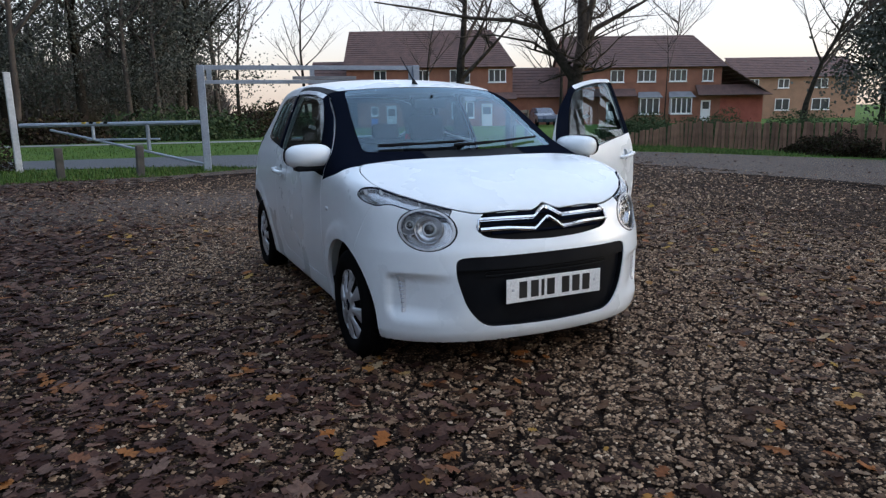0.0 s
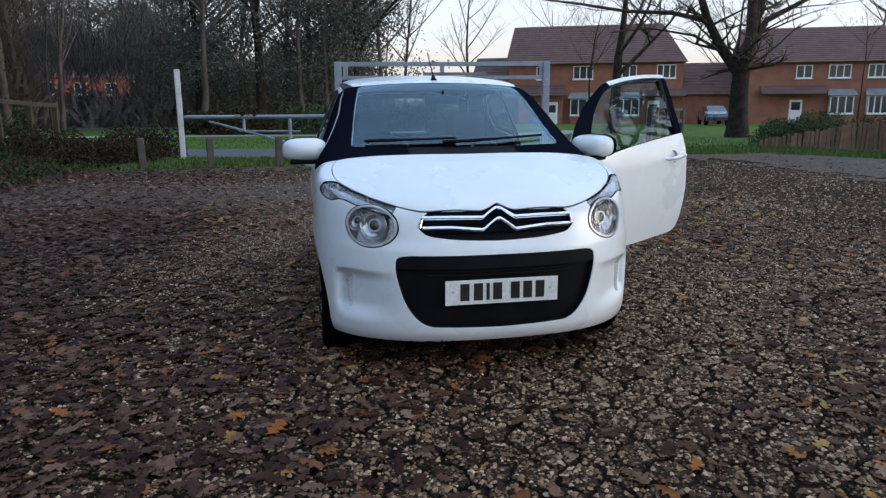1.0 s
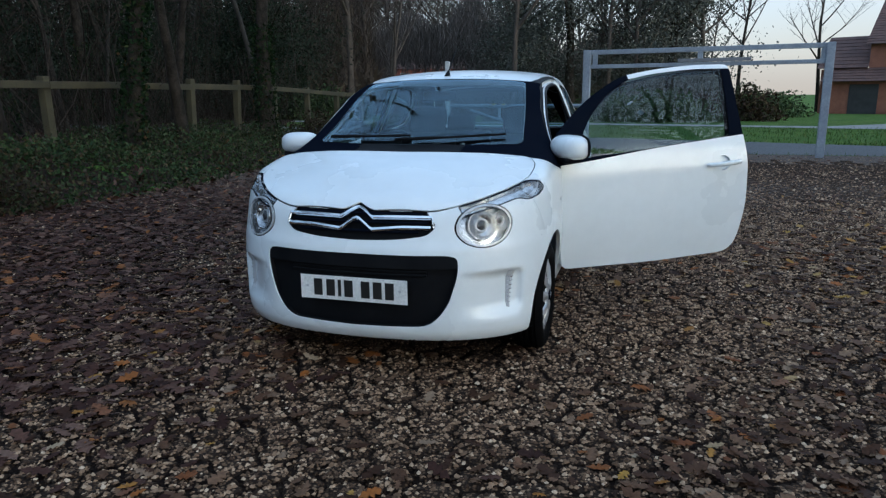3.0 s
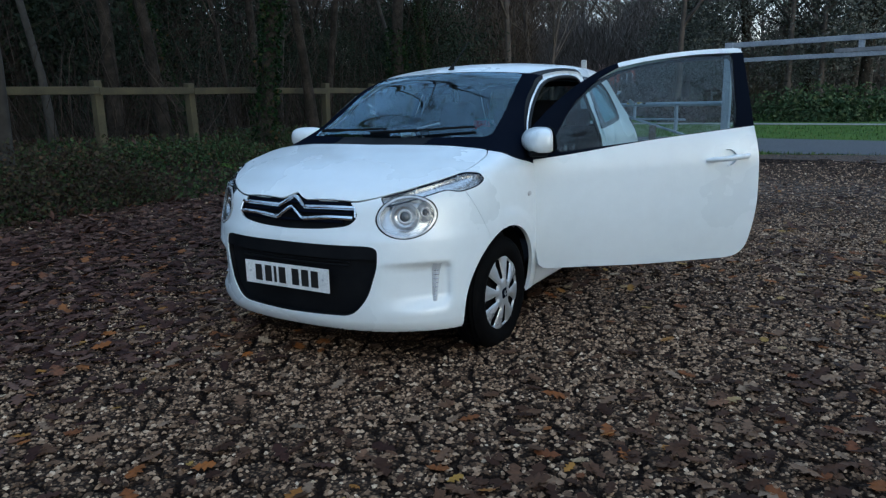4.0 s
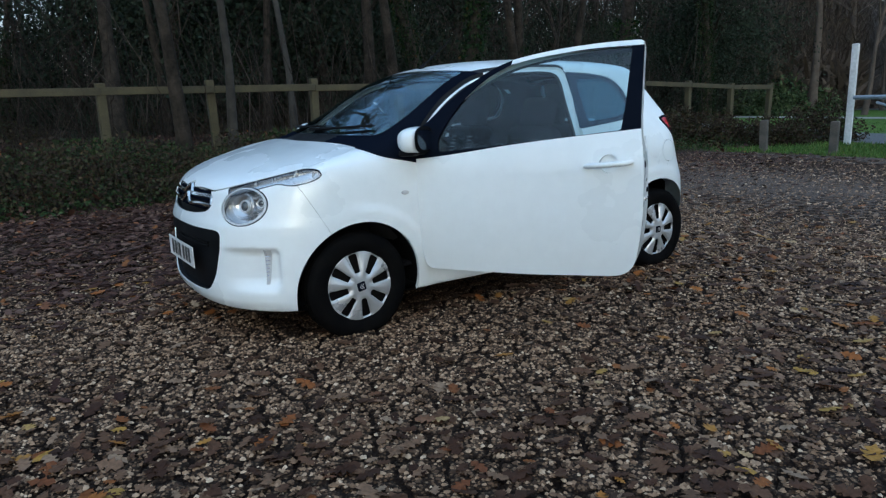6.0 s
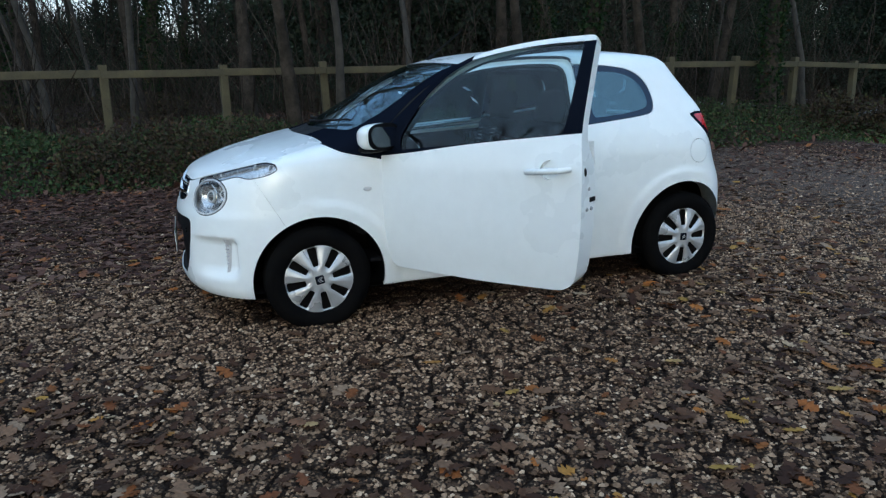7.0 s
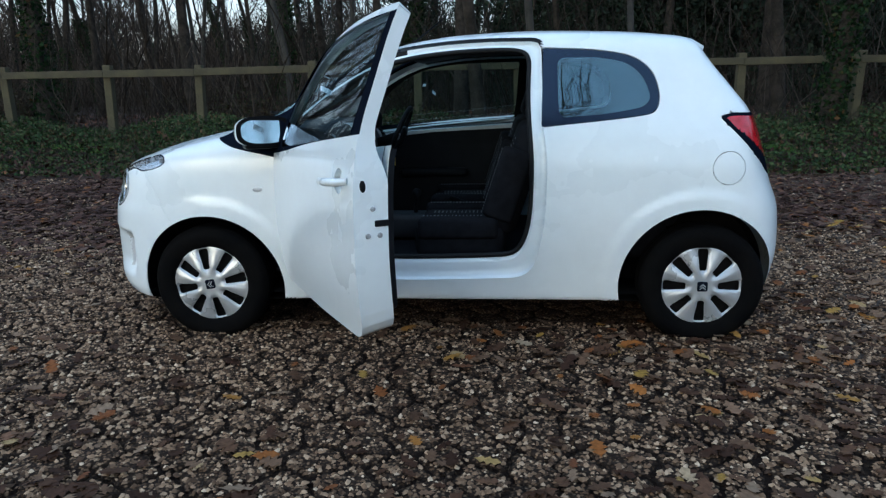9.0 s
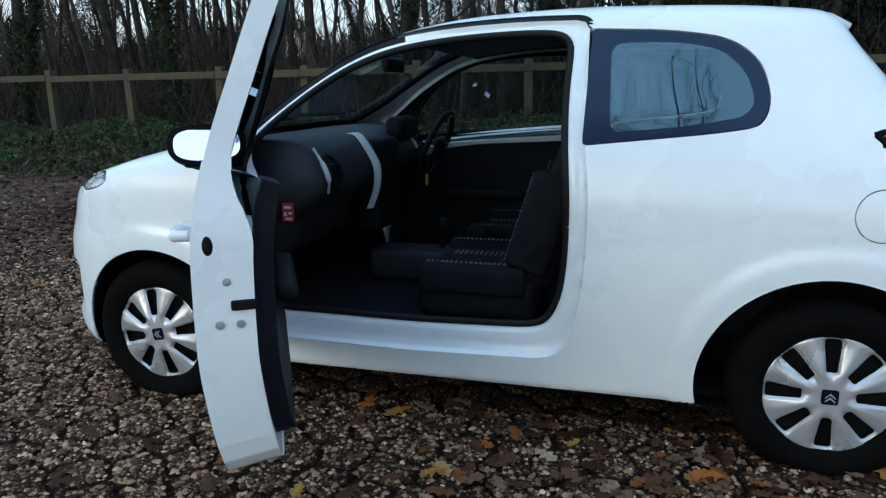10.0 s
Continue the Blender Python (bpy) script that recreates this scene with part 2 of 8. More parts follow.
def lie(x, y):
    """Height of the land: level round the yard, falling gently towards the houses, a bank under the trees."""
    x, y = np.asarray(x, float), np.asarray(y, float)
    d = np.clip(x * 0.93 - y * 0.37 - 20, 0, 60)
    bank = np.clip((y - 5.25 - 0.25 * np.sin(x * 0.9) - 0.15 * np.sin(x * 2.3)) / 1.9, 0, 1)
    bank = bank * bank * (3 - 2 * bank) * np.clip((13.0 - x) / 2.5, 0, 1)
    return -0.012 * d + 0.36 * bank


def island_colours(name, stops, rough=0.7, scale=60, bumps=0.3, shine=0.2):
    """A tone of its own for each loose piece of a mesh."""
    m, n, l, p = material(name)
    g = n.new("ShaderNodeNewGeometry")
    col = ramp(n, l, g.outputs["Random Per Island"], stops)
    v = coords(n, l, 1.0, True)
    f = noise_node(n, l, v, scale, 3)
    tone = ramp(n, l, f, [(0.3, (0.72,) * 3), (0.7, (1.18,) * 3)])
    l.new(mixc(n, l, 1.0, col, tone, "MULTIPLY"), p.inputs["Base Color"])
    setv(p, Roughness=rough, Specular_IOR_Level=shine)
    if bumps:
        bump(n, l, p, f, bumps, 0.003)
    return m


def ground_material(name, stone, tone=0.4, earth=0.55, rough=0.95, shine=0.04):
    m, n, l, p = material(name)
    v = coords(n, l, 1.0, True)
    big = noise_node(n, l, v, 0.6, 5)
    mid = noise_node(n, l, v, 7, 4)
    vo = n.new("ShaderNodeTexVoronoi")
    setv(vo, Scale=68.0, Randomness=1.0)
    l.new(v, vo.inputs["Vector"])
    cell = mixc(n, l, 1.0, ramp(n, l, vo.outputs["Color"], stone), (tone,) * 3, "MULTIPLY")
    # Near-black soil: the shade in the gaps between stones is in its colour.
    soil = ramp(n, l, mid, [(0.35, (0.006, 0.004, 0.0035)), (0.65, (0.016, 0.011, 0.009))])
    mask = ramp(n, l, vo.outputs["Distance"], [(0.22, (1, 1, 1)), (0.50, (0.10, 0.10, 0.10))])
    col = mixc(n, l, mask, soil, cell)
    patch = ramp(n, l, big, [(0.42, (0.0,) * 3), (0.60, (earth,) * 3)])
    col = mixc(n, l, patch, col, soil)
    l.new(col, p.inputs["Base Color"])
    setv(p, Roughness=rough, Specular_IOR_Level=shine)
    bump(n, l, p, vo.outputs["Distance"], 0.6, 0.012)
    return m


STONES = [(0.0, (0.045, 0.025, 0.014)), (0.25, (0.115, 0.068, 0.038)), (0.5, (0.205, 0.126, 0.072)), (0.75, (0.32, 0.208, 0.124)), (0.94, (0.44, 0.305, 0.190)), (1.0, (0.62, 0.47, 0.32))]
# Soil of the seams, darkened further for the shade down in them.
GRAVEL = ground_material("soil_with_seam_shade", STONES, 0.16, 0.8)
# Toned down to stand for the shade between the pebbles on it.
PAD = ground_material("packed_gravel", STONES, 0.62, 0.25, 0.80, 0.07)
OPEN_GRAVEL = ground_material("open_gravel", STONES, 1.1, 0.22, 0.62, 0.18)
PEBBLE = island_colours("pebbles", STONES, 0.6, 90, 0.3, 0.14)
LEAF_TONES = [(0.0, (0.026, 0.012, 0.007)), (0.28, (0.052, 0.025, 0.014)), (0.54, (0.098, 0.052, 0.029)), (0.73, (0.165, 0.100, 0.060)), (0.81, (0.255, 0.180, 0.118)), (0.84, (0.12, 0.044, 0.018)), (0.92, (0.27, 0.098, 0.022)), (0.975, (0.31, 0.19, 0.04)), (1.0, (0.36, 0.27, 0.18))]
DEAD_LEAF = island_colours("dead_oak_leaf", LEAF_TONES, 0.6, 70, 0.3, 0.10)
DRIFT_LEAF = island_colours("drifted_oak_leaf", [(0.0, (0.026, 0.012, 0.009)), (0.4, (0.055, 0.027, 0.020)), (0.75, (0.095, 0.052, 0.038)), (0.92, (0.150, 0.092, 0.068)), (0.97, (0.15, 0.060, 0.026)), (1.0, (0.24, 0.10, 0.03))], 0.65, 70, 0.3, 0.08)
BANK_IVY = island_colours("bank_ivy_leaf", [(0.0, (0.016, 0.030, 0.012)), (0.45, (0.036, 0.058, 0.021)), (0.75, (0.064, 0.086, 0.034)), (0.88, (0.070, 0.058, 0.030)), (1.0, (0.095, 0.062, 0.036))], 0.6, 30, 0, 0.06)
LITTER = surface("leaf_litter", (0.018, 0.012, 0.009), (0.055, 0.034, 0.024), 5, shine=0.1, rough=0.9, bumps=0.9, dist=0.03, world_space=True, fine=38)
GRASS_SOIL = surface("short_grass", (0.050, 0.095, 0.016), (0.090, 0.150, 0.028), 0.7, shine=0.1, rough=0.9, bumps=0.8, dist=0.03, world_space=True, fine=45)
GRASS = island_colours("grass_blades", [(0.0, (0.035, 0.07, 0.012)), (0.5, (0.07, 0.13, 0.022)), (0.85, (0.11, 0.17, 0.035)), (1.0, (0.18, 0.17, 0.06))], 0.6, 30, 0)
TARMAC = surface("worn_tarmac", (0.055, 0.057, 0.062), (0.085, 0.087, 0.092), 1.2, rough=0.75, bumps=0.5, dist=0.006, world_space=True, fine=160)
PATH_GREY = surface("pale_path", (0.20, 0.20, 0.20), (0.28, 0.28, 0.275), 1.5, rough=0.85, bumps=0.3, world_space=True, fine=60)
IVY = island_colours("ivy_leaf", [(0.0, (0.006, 0.013, 0.006)), (0.5, (0.013, 0.027, 0.010)), (0.85, (0.024, 0.042, 0.015)), (0.95, (0.045, 0.050, 0.02)), (1.0, (0.075, 0.04, 0.018))], 0.6, 30, 0, 0.03)
EVERGREEN = island_colours("evergreen_leaf", [(0.0, (0.014, 0.020, 0.014)), (0.6, (0.026, 0.036, 0.024)), (1.0, (0.042, 0.052, 0.034))], 0.75, 20, 0, 0.03)
HEDGE = island_colours("hedge_leaf", [(0.0, (0.026, 0.044, 0.020)), (0.6, (0.060, 0.090, 0.040)), (1.0, (0.10, 0.115, 0.055))], 0.55, 20, 0, 0.03)
BRAMBLE = island_colours("dry_bramble", [(0.0, (0.022, 0.016, 0.012)), (0.5, (0.050, 0.036, 0.026)), (0.8, (0.034, 0.045, 0.020)), (1.0, (0.085, 0.055, 0.032))], 0.7, 20, 0, 0.03)


def flat(name, outline, mat, lift=0.0, step=None):
    """A ground sheet inside an outline, draped on the land."""
    bm = bmesh.new()
    vs = [bm.verts.new((x, y, 0)) for x, y in outline]
    bm.faces.new(vs)
    if step:
        lo, hi = np.min(outline, 0), np.max(outline, 0)
        for ax, normal in ((0, (1, 0, 0)), (1, (0, 1, 0))):
            for c in np.arange(lo[ax] + step, hi[ax], step):
                co = (c, 0, 0) if ax == 0 else (0, c, 0)
                bmesh.ops.bisect_plane(bm, geom=bm.verts[:] + bm.edges[:] + bm.faces[:], plane_co=co, plane_no=normal)
    for v in bm.verts:
        v.co.z = float(lie(v.co.x, v.co.y)) + lift
    if bm.faces[:] and bm.faces[:][0].normal.z < 0:
        bmesh.ops.reverse_faces(bm, faces=bm.faces[:])
    return part(name, bm, mat)


gx = np.concatenate([np.linspace(-420, -26, 14), np.arange(-24, 40, 0.8), np.linspace(42, 90, 24), np.linspace(110, 420, 10)])
gy = np.concatenate([np.linspace(-420, -60, 12), np.linspace(-56, -18, 20), np.arange(-16, 14, 0.5), np.linspace(15, 60, 26), np.linspace(80, 420, 10)])
GXX, GYY = np.meshgrid(gx, gy, indexing="ij")
GZ = lie(GXX, GYY) - 0.035
idx = np.arange(GXX.size).reshape(GXX.shape)
GF = np.stack([idx[:-1, :-1], idx[1:, :-1], idx[1:, 1:], idx[:-1, 1:]], -1).reshape(-1, 4)
land = part_mesh("ground", quick_mesh("ground", np.stack([GXX, GYY, GZ], -1).reshape(-1, 3), GF), GRASS_SOIL, smooth_shade=True)
tagged(land, "short green grass, worn in places", "ground", kind="structure")

YARD = [(-26, 5.0), (-9, 5.2), (-4, 5.1), (0, 5.6), (3, 5.5), (7, 5.5), (9.5, 5.2), (10.9, 4.9), (11.2, 3.4), (11.3, 1.0), (12.1, -0.8), (12.3, -3.0), (12.25, -5.2), (12.3, -8.6), (12.2, -10.6), (9.9, -11.9), (6.6, -13.1), (0, -14.6), (-26, -15)]
tagged(flat("gravel_yard", YARD, OPEN_GRAVEL, -0.006), "gravel car park strewn with fallen leaves", "gravel", kind="structure")
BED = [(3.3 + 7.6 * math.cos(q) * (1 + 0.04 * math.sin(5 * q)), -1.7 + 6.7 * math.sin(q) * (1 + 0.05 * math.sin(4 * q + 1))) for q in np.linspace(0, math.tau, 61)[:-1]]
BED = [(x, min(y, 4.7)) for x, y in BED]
# Sheet that shows through the seams, its colour as dark as their shade.
tagged(flat("seam_bed", BED, GRAVEL, 0.0), "dark soil under the gravel, seam shade in its colour", "soil", kind="structure")
tagged(flat("woodland_floor", [(-60, 5.0), (-9, 5.0), (-4, 4.95), (0, 5.35), (7, 5.3), (9.5, 5.0), (11.6, 4.7), (12.6, 6.2), (14, 9.5), (28, 16), (60, 30), (60, 90), (-60, 90)], LITTER, -0.012, 1.0), "brown leaf litter under the trees", "soil", kind="structure")
ROAD = [(12.4, -0.8), (12.35, -6.4), (15.0, -7.3), (16.6, -3.0), (17.4, 0.0), (18.2, 5.0), (28, 22), (70, 72), (58, 80), (22, 24), (17.2, 9.0), (14.9, 4.5), (14.0, 1.5), (13.3, -0.2)]
tagged(flat("road", ROAD, TARMAC, -0.008), "worn grey tarmac drive", "road", kind="structure")
tagged(flat("path", [(28.0, 30.0), (28.4, 4.6), (27.2, -3.0), (25.4, -9.5), (33, -15), (34, -13.5), (28.0, -8.0), (30.2, 4.0), (30.6, 30.0)], PATH_GREY, -0.015, 2.0), "pale grey footpath across the grass", "pavement", kind="structure")

tagged(flat("far_road", [(46, 9.0), (60, 10.5), (55, 27), (43, 23)], TARMAC, -0.012), "grey road crossing beyond the green", "road", kind="structure")

# ---- loose gravel, fallen leaves ----
rng = np.random.default_rng(7)


def in_outline(P, outline):
    a = np.asarray(outline, float)
    b = np.roll(a, -1, 0)
    q = P[:, None]
    up = (a[:, 1] <= q[..., 1]) != (b[:, 1] <= q[..., 1])
    xs = a[:, 0] + (q[..., 1] - a[:, 1]) / np.where(b[:, 1] == a[:, 1], 1e-9, b[:, 1] - a[:, 1]) * (b[:, 0] - a[:, 0])
    return ((up & (q[..., 0] < xs)).sum(1) % 2) == 1


# The stabilising mat under the stones shows as dark seams between rough cells.
_seed = rng.uniform(0, 1, (130, 130, 2))


CELL, ROWS, LAY = 0.175, 1.12, radians(140)
LAY_TURN = np.array([[math.cos(LAY), -math.sin(LAY)], [math.sin(LAY), math.cos(LAY)]])


def sway(P):
    """The mat was never laid quite straight."""
    return 0.055 * np.stack([np.sin(P[:, 1] * 2.1 + 0.8 * np.sin(P[:, 0] * 1.1)), np.sin(P[:, 0] * 1.7 + np.sin(P[:, 1] * 2.6))], 1)


def seam(P):
    """Distance to the nearest seam between the honeycomb cells."""
    Q = (P @ LAY_TURN + sway(P)) / CELL
    Q[:, 1] *= ROWS
    k0 = np.floor(Q[:, 1]).astype(int)
    d1, d2 = np.full(len(P), 9.0), np.full(len(P), 9.0)
    for dk in (-1, 0, 1):
        k = k0 + dk
        half = 0.5 * (k % 2)
        i0 = np.floor(Q[:, 0] - half).astype(int)
        for di in (-1, 0, 1):
            i = i0 + di
            j = _seed[i % 130, k % 130] - 0.5
            d = np.hypot(Q[:, 0] - (i + 0.5 + half + j[:, 0] * 0.55), Q[:, 1] - (k + 0.5 + j[:, 1] * 0.45))
            d2 = np.where(d < d1, d1, np.minimum(d2, d))
            d1 = np.minimum(d1, d)
    return (d2 - d1) * 0.5 * CELL


def cell_pads():
    """Gravel packed in the cells: one low domed pad a cell, with the seams left open between."""
    R, size = LAY_TURN, CELL
    lo, hi = (-4.8, -8.8), (11.2, 5.6)
    corners = np.array([(lo[0], lo[1]), (hi[0], lo[1]), (hi[0], hi[1]), (lo[0], hi[1])]) @ R / size * (1, ROWS)
    c0, c1 = np.floor(corners.min(0)).astype(int) - 1, np.ceil(corners.max(0)).astype(int) + 1
    near = [(i, k) for k in (-1, 0, 1) for i in (-2, -1, 0, 1, 2) if (i, k) != (0, 0)] + [(0, 2), (0, -2)]
    table = _seed.tolist()

    def site(i, k):
        u, v = table[i % 130][k % 130]
        return i + 0.5 + 0.5 * (k % 2) + (u - 0.5) * 0.55, k + 0.5 + (v - 0.5) * 0.45

    cells, at = [], []
    for i in range(c0[0], c1[0]):
        for k in range(c0[1], c1[1]):
            sx, sy = site(i, k)
            gx_, gy_ = sx * size, sy / ROWS * size
            wx, wy = gx_ * R[0, 0] + gy_ * R[0, 1], gx_ * R[1, 0] + gy_ * R[1, 1]
            if not (lo[0] < wx < hi[0] and lo[1] < wy < hi[1]):
                continue
            poly = [(sx - 2, sy - 2), (sx + 2, sy - 2), (sx + 2, sy + 2), (sx - 2, sy + 2)]
            shrink = 0.038 + 0.016 * math.sin(i * 3.7 + k * 5.1)
            for di, dk in near:
                ox, oy = site(i + di, k + dk)
                nx, ny = ox - sx, oy - sy
                far = math.hypot(nx, ny)
                nx, ny, d = nx / far, ny / far, far / 2 - shrink
                out = []
                px, py = poly[-1]
                fp = (px - sx) * nx + (py - sy) * ny - d
                for qx, qy in poly:
                    fq = (qx - sx) * nx + (qy - sy) * ny - d
                    if fp * fq < 0:
                        t = fp / (fp - fq)
                        out.append((px + (qx - px) * t, py + (qy - py) * t))
                    if fq <= 0:
                        out.append((qx, qy))
                    px, py, fp = qx, qy, fq
                poly = out
                if len(poly) < 3:
                    break
            rim = min(wx - lo[0], hi[0] - wx, wy - lo[1])
            if len(poly) >= 3 and rim / 1.6 > (i * 0.618 + k * 0.414) % 1:
                cells.append((np.array((sx, sy)), np.array(poly)))
                at.append((wx, wy))
    V, F, count = [], [], 0
    inside = in_outline(np.array(at), YARD)
    for (s, poly), ok, (wx, wy) in zip(cells, inside, at):
        if not ok:
            continue
        fine = poly
        for _ in range(3 if math.hypot(wx - 0.3, wy + 1.2) < 4.6 else 1):
            fine = np.stack([fine, (fine + np.roll(fine, -1, 0)) / 2], 1).reshape(-1, 2)
        n = len(fine)
        fine = fine + rng.normal(0, 0.030, (n, 2))
        rings = [(fine, -0.006), (s + (fine - s) * 0.93, 0.006), (s + (fine - s) * 0.6, 0.010), (s[None], 0.011)]
        V += [np.column_stack([ring, np.full(len(ring), z)]) for ring, z in rings]
        j = np.arange(n)
        j1 = (j + 1) % n
        for r in (0, 1):
            a, b, c, d = count + r * n + j, count + r * n + j1, count + (r + 1) * n + j1, count + (r + 1) * n + j
            F += [np.stack([a, b, c], 1), np.stack([a, c, d], 1)]
        F.append(np.stack([d, c, np.full(n, count + 3 * n)], 1))
        count += 3 * n + 1
    V = np.concatenate(V)
    Q = V[:, :2] / (1, ROWS) * size
    P = Q @ R.T
    for _ in range(3):
        P = (Q - sway(P)) @ R.T
    V = np.column_stack([P, V[:, 2] + rng.uniform(-0.002, 0.002, len(P))])
    me = quick_mesh("gravel_cells", V, np.concatenate(F))
    ob = part_mesh("gravel_cells", me, PAD, smooth_shade=True)
    tagged(ob, "gravel packed in rough cells with dark seams between", "gravel", kind="stuff")


def scatter(n, lo, hi):
    return rng.uniform(lo, hi, (n, 2)) + rng.normal(0, 0.55, (n, 2))


def clear_of_car(P):
    return ~((P[:, 0] > -0.35) & (P[:, 0] < 2.5) & (np.abs(P[:, 1]) < 0.60))


def pebbles():
    P = np.concatenate([scatter(205000, (-3.8, -4.3), (4.6, 1.9)), scatter(60000, (-6, -8), (10, 5.6))])
    P = P[in_outline(P, YARD) & clear_of_car(P)]
    s = seam(P)
    keep = (s > 0.0125) | (rng.random(len(P)) < 0.07)
    heap = 0.5 + 0.5 * np.sin(P[:, 0] * 1.9 + 1.3 * np.sin(P[:, 1] * 1.3)) * np.sin(P[:, 1] * 1.6 + P[:, 0] * 0.5)
    keep &= rng.random(len(P)) < 0.74 + 0.45 * heap
    P = P[keep]
    n = len(P)
    base = np.array([(math.cos(q), math.sin(q), 0) for q in np.arange(6) * math.tau / 6] + [(0, 0, 1)])
    tri = np.array([(k, (k + 1) % 6, 6) for k in range(6)])
    size = 0.0050 + 0.0066 * rng.random(n) ** 1.8
    far = np.hypot(P[:, 0] - 0.6, P[:, 1] + 0.6) > 5
    size = np.where(far, size * 1.7, size)
    a = rng.uniform(0, math.tau, n)
    S3 = np.stack([size * rng.uniform(0.9, 1.5, n), size * rng.uniform(0.8, 1.1, n), size * rng.uniform(0.7, 1.1, n)], 1)
    L = (base[None] + rng.normal(0, 0.13, (n, 7, 3))) * S3[:, None]
    c, s_ = np.cos(a)[:, None], np.sin(a)[:, None]
    X, Y = L[..., 0] * c - L[..., 1] * s_, L[..., 0] * s_ + L[..., 1] * c
    V = np.stack([X + P[:, :1], Y + P[:, 1:], L[..., 2] + (0.008 + size * 0.1)[:, None]], -1)
    F = tri[None] + (np.arange(n) * 7)[:, None, None]
    ob = part_mesh("loose_gravel", quick_mesh("loose_gravel", V.reshape(-1, 3), F.reshape(-1, 3)), PEBBLE, smooth_shade=True)
    tagged(ob, "loose grey and tan pebbles", "gravel", kind="stuff")


LEAF_OUT = np.array([(0, 0.015), (0.14, 0.08), (0.30, 0.27), (0.40, 0.12), (0.55, 0.35), (0.66, 0.16), (0.82, 0.26), (1.0, 0.0)])
LEAF_SHAPE = np.concatenate([LEAF_OUT, LEAF_OUT[1:-1][::-1] * (1, -1)])


def leaf_field(name, P, size, z, label, mat, simple=False, tilt=0.25):
    n = len(P)
    shape = LEAF_SHAPE if not simple else np.array([(0, 0), (0.35, 0.24), (0.7, 0.22), (1, 0), (0.65, -0.24), (0.3, -0.2)])
    k = len(shape)
    u, w = shape[:, 0] - 0.5, shape[:, 1]
    curl = rng.uniform(0.0, 0.45, n)[:, None] * rng.choice([-1, 1], n)[:, None] * (u[None] ** 2 + 2.2 * w[None] ** 2)
    L = np.stack([np.broadcast_to(u, (n, k)), np.broadcast_to(w, (n, k)) * rng.uniform(0.8, 1.1, n)[:, None], curl], -1) * size[:, None, None]
    a, b, c = rng.uniform(0, math.tau, n), rng.normal(0, tilt, n), rng.normal(0, tilt, n)
    ca, sa = np.cos(a)[:, None], np.sin(a)[:, None]
    X = L[..., 0] * ca - L[..., 1] * sa
    Y = L[..., 0] * sa + L[..., 1] * ca
    Z = L[..., 2] + X * b[:, None] + Y * c[:, None]
    Z = Z - Z.min(1, keepdims=True) + z[:, None]
    V = np.stack([X + P[:, :1], Y + P[:, 1:], Z], -1)
    centre = V.mean(1, keepdims=True)
    V = np.concatenate([V, centre], 1)
    i = np.arange(k)
    tri = np.stack([i, (i + 1) % k, np.full(k, k)], 1)
    F = tri[None] + (np.arange(n) * (k + 1))[:, None, None]
    ob = part_mesh(name, quick_mesh(name, V.reshape(-1, 3), F.reshape(-1, 3)), mat)
    tagged(ob, label, "leaves", kind="stuff")


def fallen_leaves():
    P = np.concatenate([scatter(46000, (-4.2, -4.6), (5.0, 5.4)), scatter(4000, (-4.2, 0.5), (5.0, 5.4))])
    P = P[in_outline(P, YARD) & clear_of_car(P)]
    clump = np.sin(P[:, 0] * 1.3 + 2 * np.sin(P[:, 1] * 0.8)) + np.sin(P[:, 1] * 1.9 + P[:, 0] * 0.7)
    leafy = smooth(-0.2, 2.2, P[:, 1] - 0.25 * P[:, 0])
    P = P[rng.random(len(P)) < 0.56 + 0.26 * clump + 0.30 * leafy]
    P = P[(seam(P) > 0.032) | (rng.random(len(P)) < 0.16 + 0.5 * smooth(0.5, 2.5, P[:, 1]))]
    under = P[:, 1] - 0.25 * P[:, 0] > 0.8 + rng.normal(0, 0.5, len(P))
    Q, P = P[under], P[~under]
    n = len(Q)
    leaf_field("trodden_leaves", Q, rng.uniform(0.04, 0.11, n), rng.uniform(0.012, 0.022, n), "dark trodden oak leaves towards the wood", DRIFT_LEAF, False, 0.14)
    n = len(P)
    leaf_field("fallen_leaves", P, rng.uniform(0.04, 0.11, n), rng.uniform(0.012, 0.022, n), "curled brown and tan oak leaves", DEAD_LEAF, False, 0.14)
    P = np.concatenate([scatter(22000, (-9, -11), (12, 5.7)), scatter(17000, (-9, 1.8), (12, 5.9))])
    P = P[in_outline(P, YARD) & clear_of_car(P)]
    P = P[(np.hypot(P[:, 0] - 0.6, P[:, 1]) > 3.2 + rng.random(len(P)) * 1.6)]
    P = P[(seam(P) > 0.030) | (rng.random(len(P)) < 0.15 + 0.6 * smooth(1.5, 3.5, P[:, 1]))]
    P = P[rng.random(len(P)) < 0.65 + 0.35 * smooth(0.5, 2.5, P[:, 1])]
    n = len(P)
    leaf_field("leaf_drift", P, rng.uniform(0.04, 0.095, n), rng.uniform(0.010, 0.020, n), "drift of dry brown leaves", DRIFT_LEAF, False, 0.16)
    P = scatter(11000, (-14, 5.2), (13, 18))
    n = len(P)
    leaf_field("woodland_leaves", P, rng.uniform(0.07, 0.14, n), lie(P[:, 0], P[:, 1]) + rng.uniform(0.0, 0.05, n), "dry leaves on the woodland floor", DRIFT_LEAF, True, 0.5)


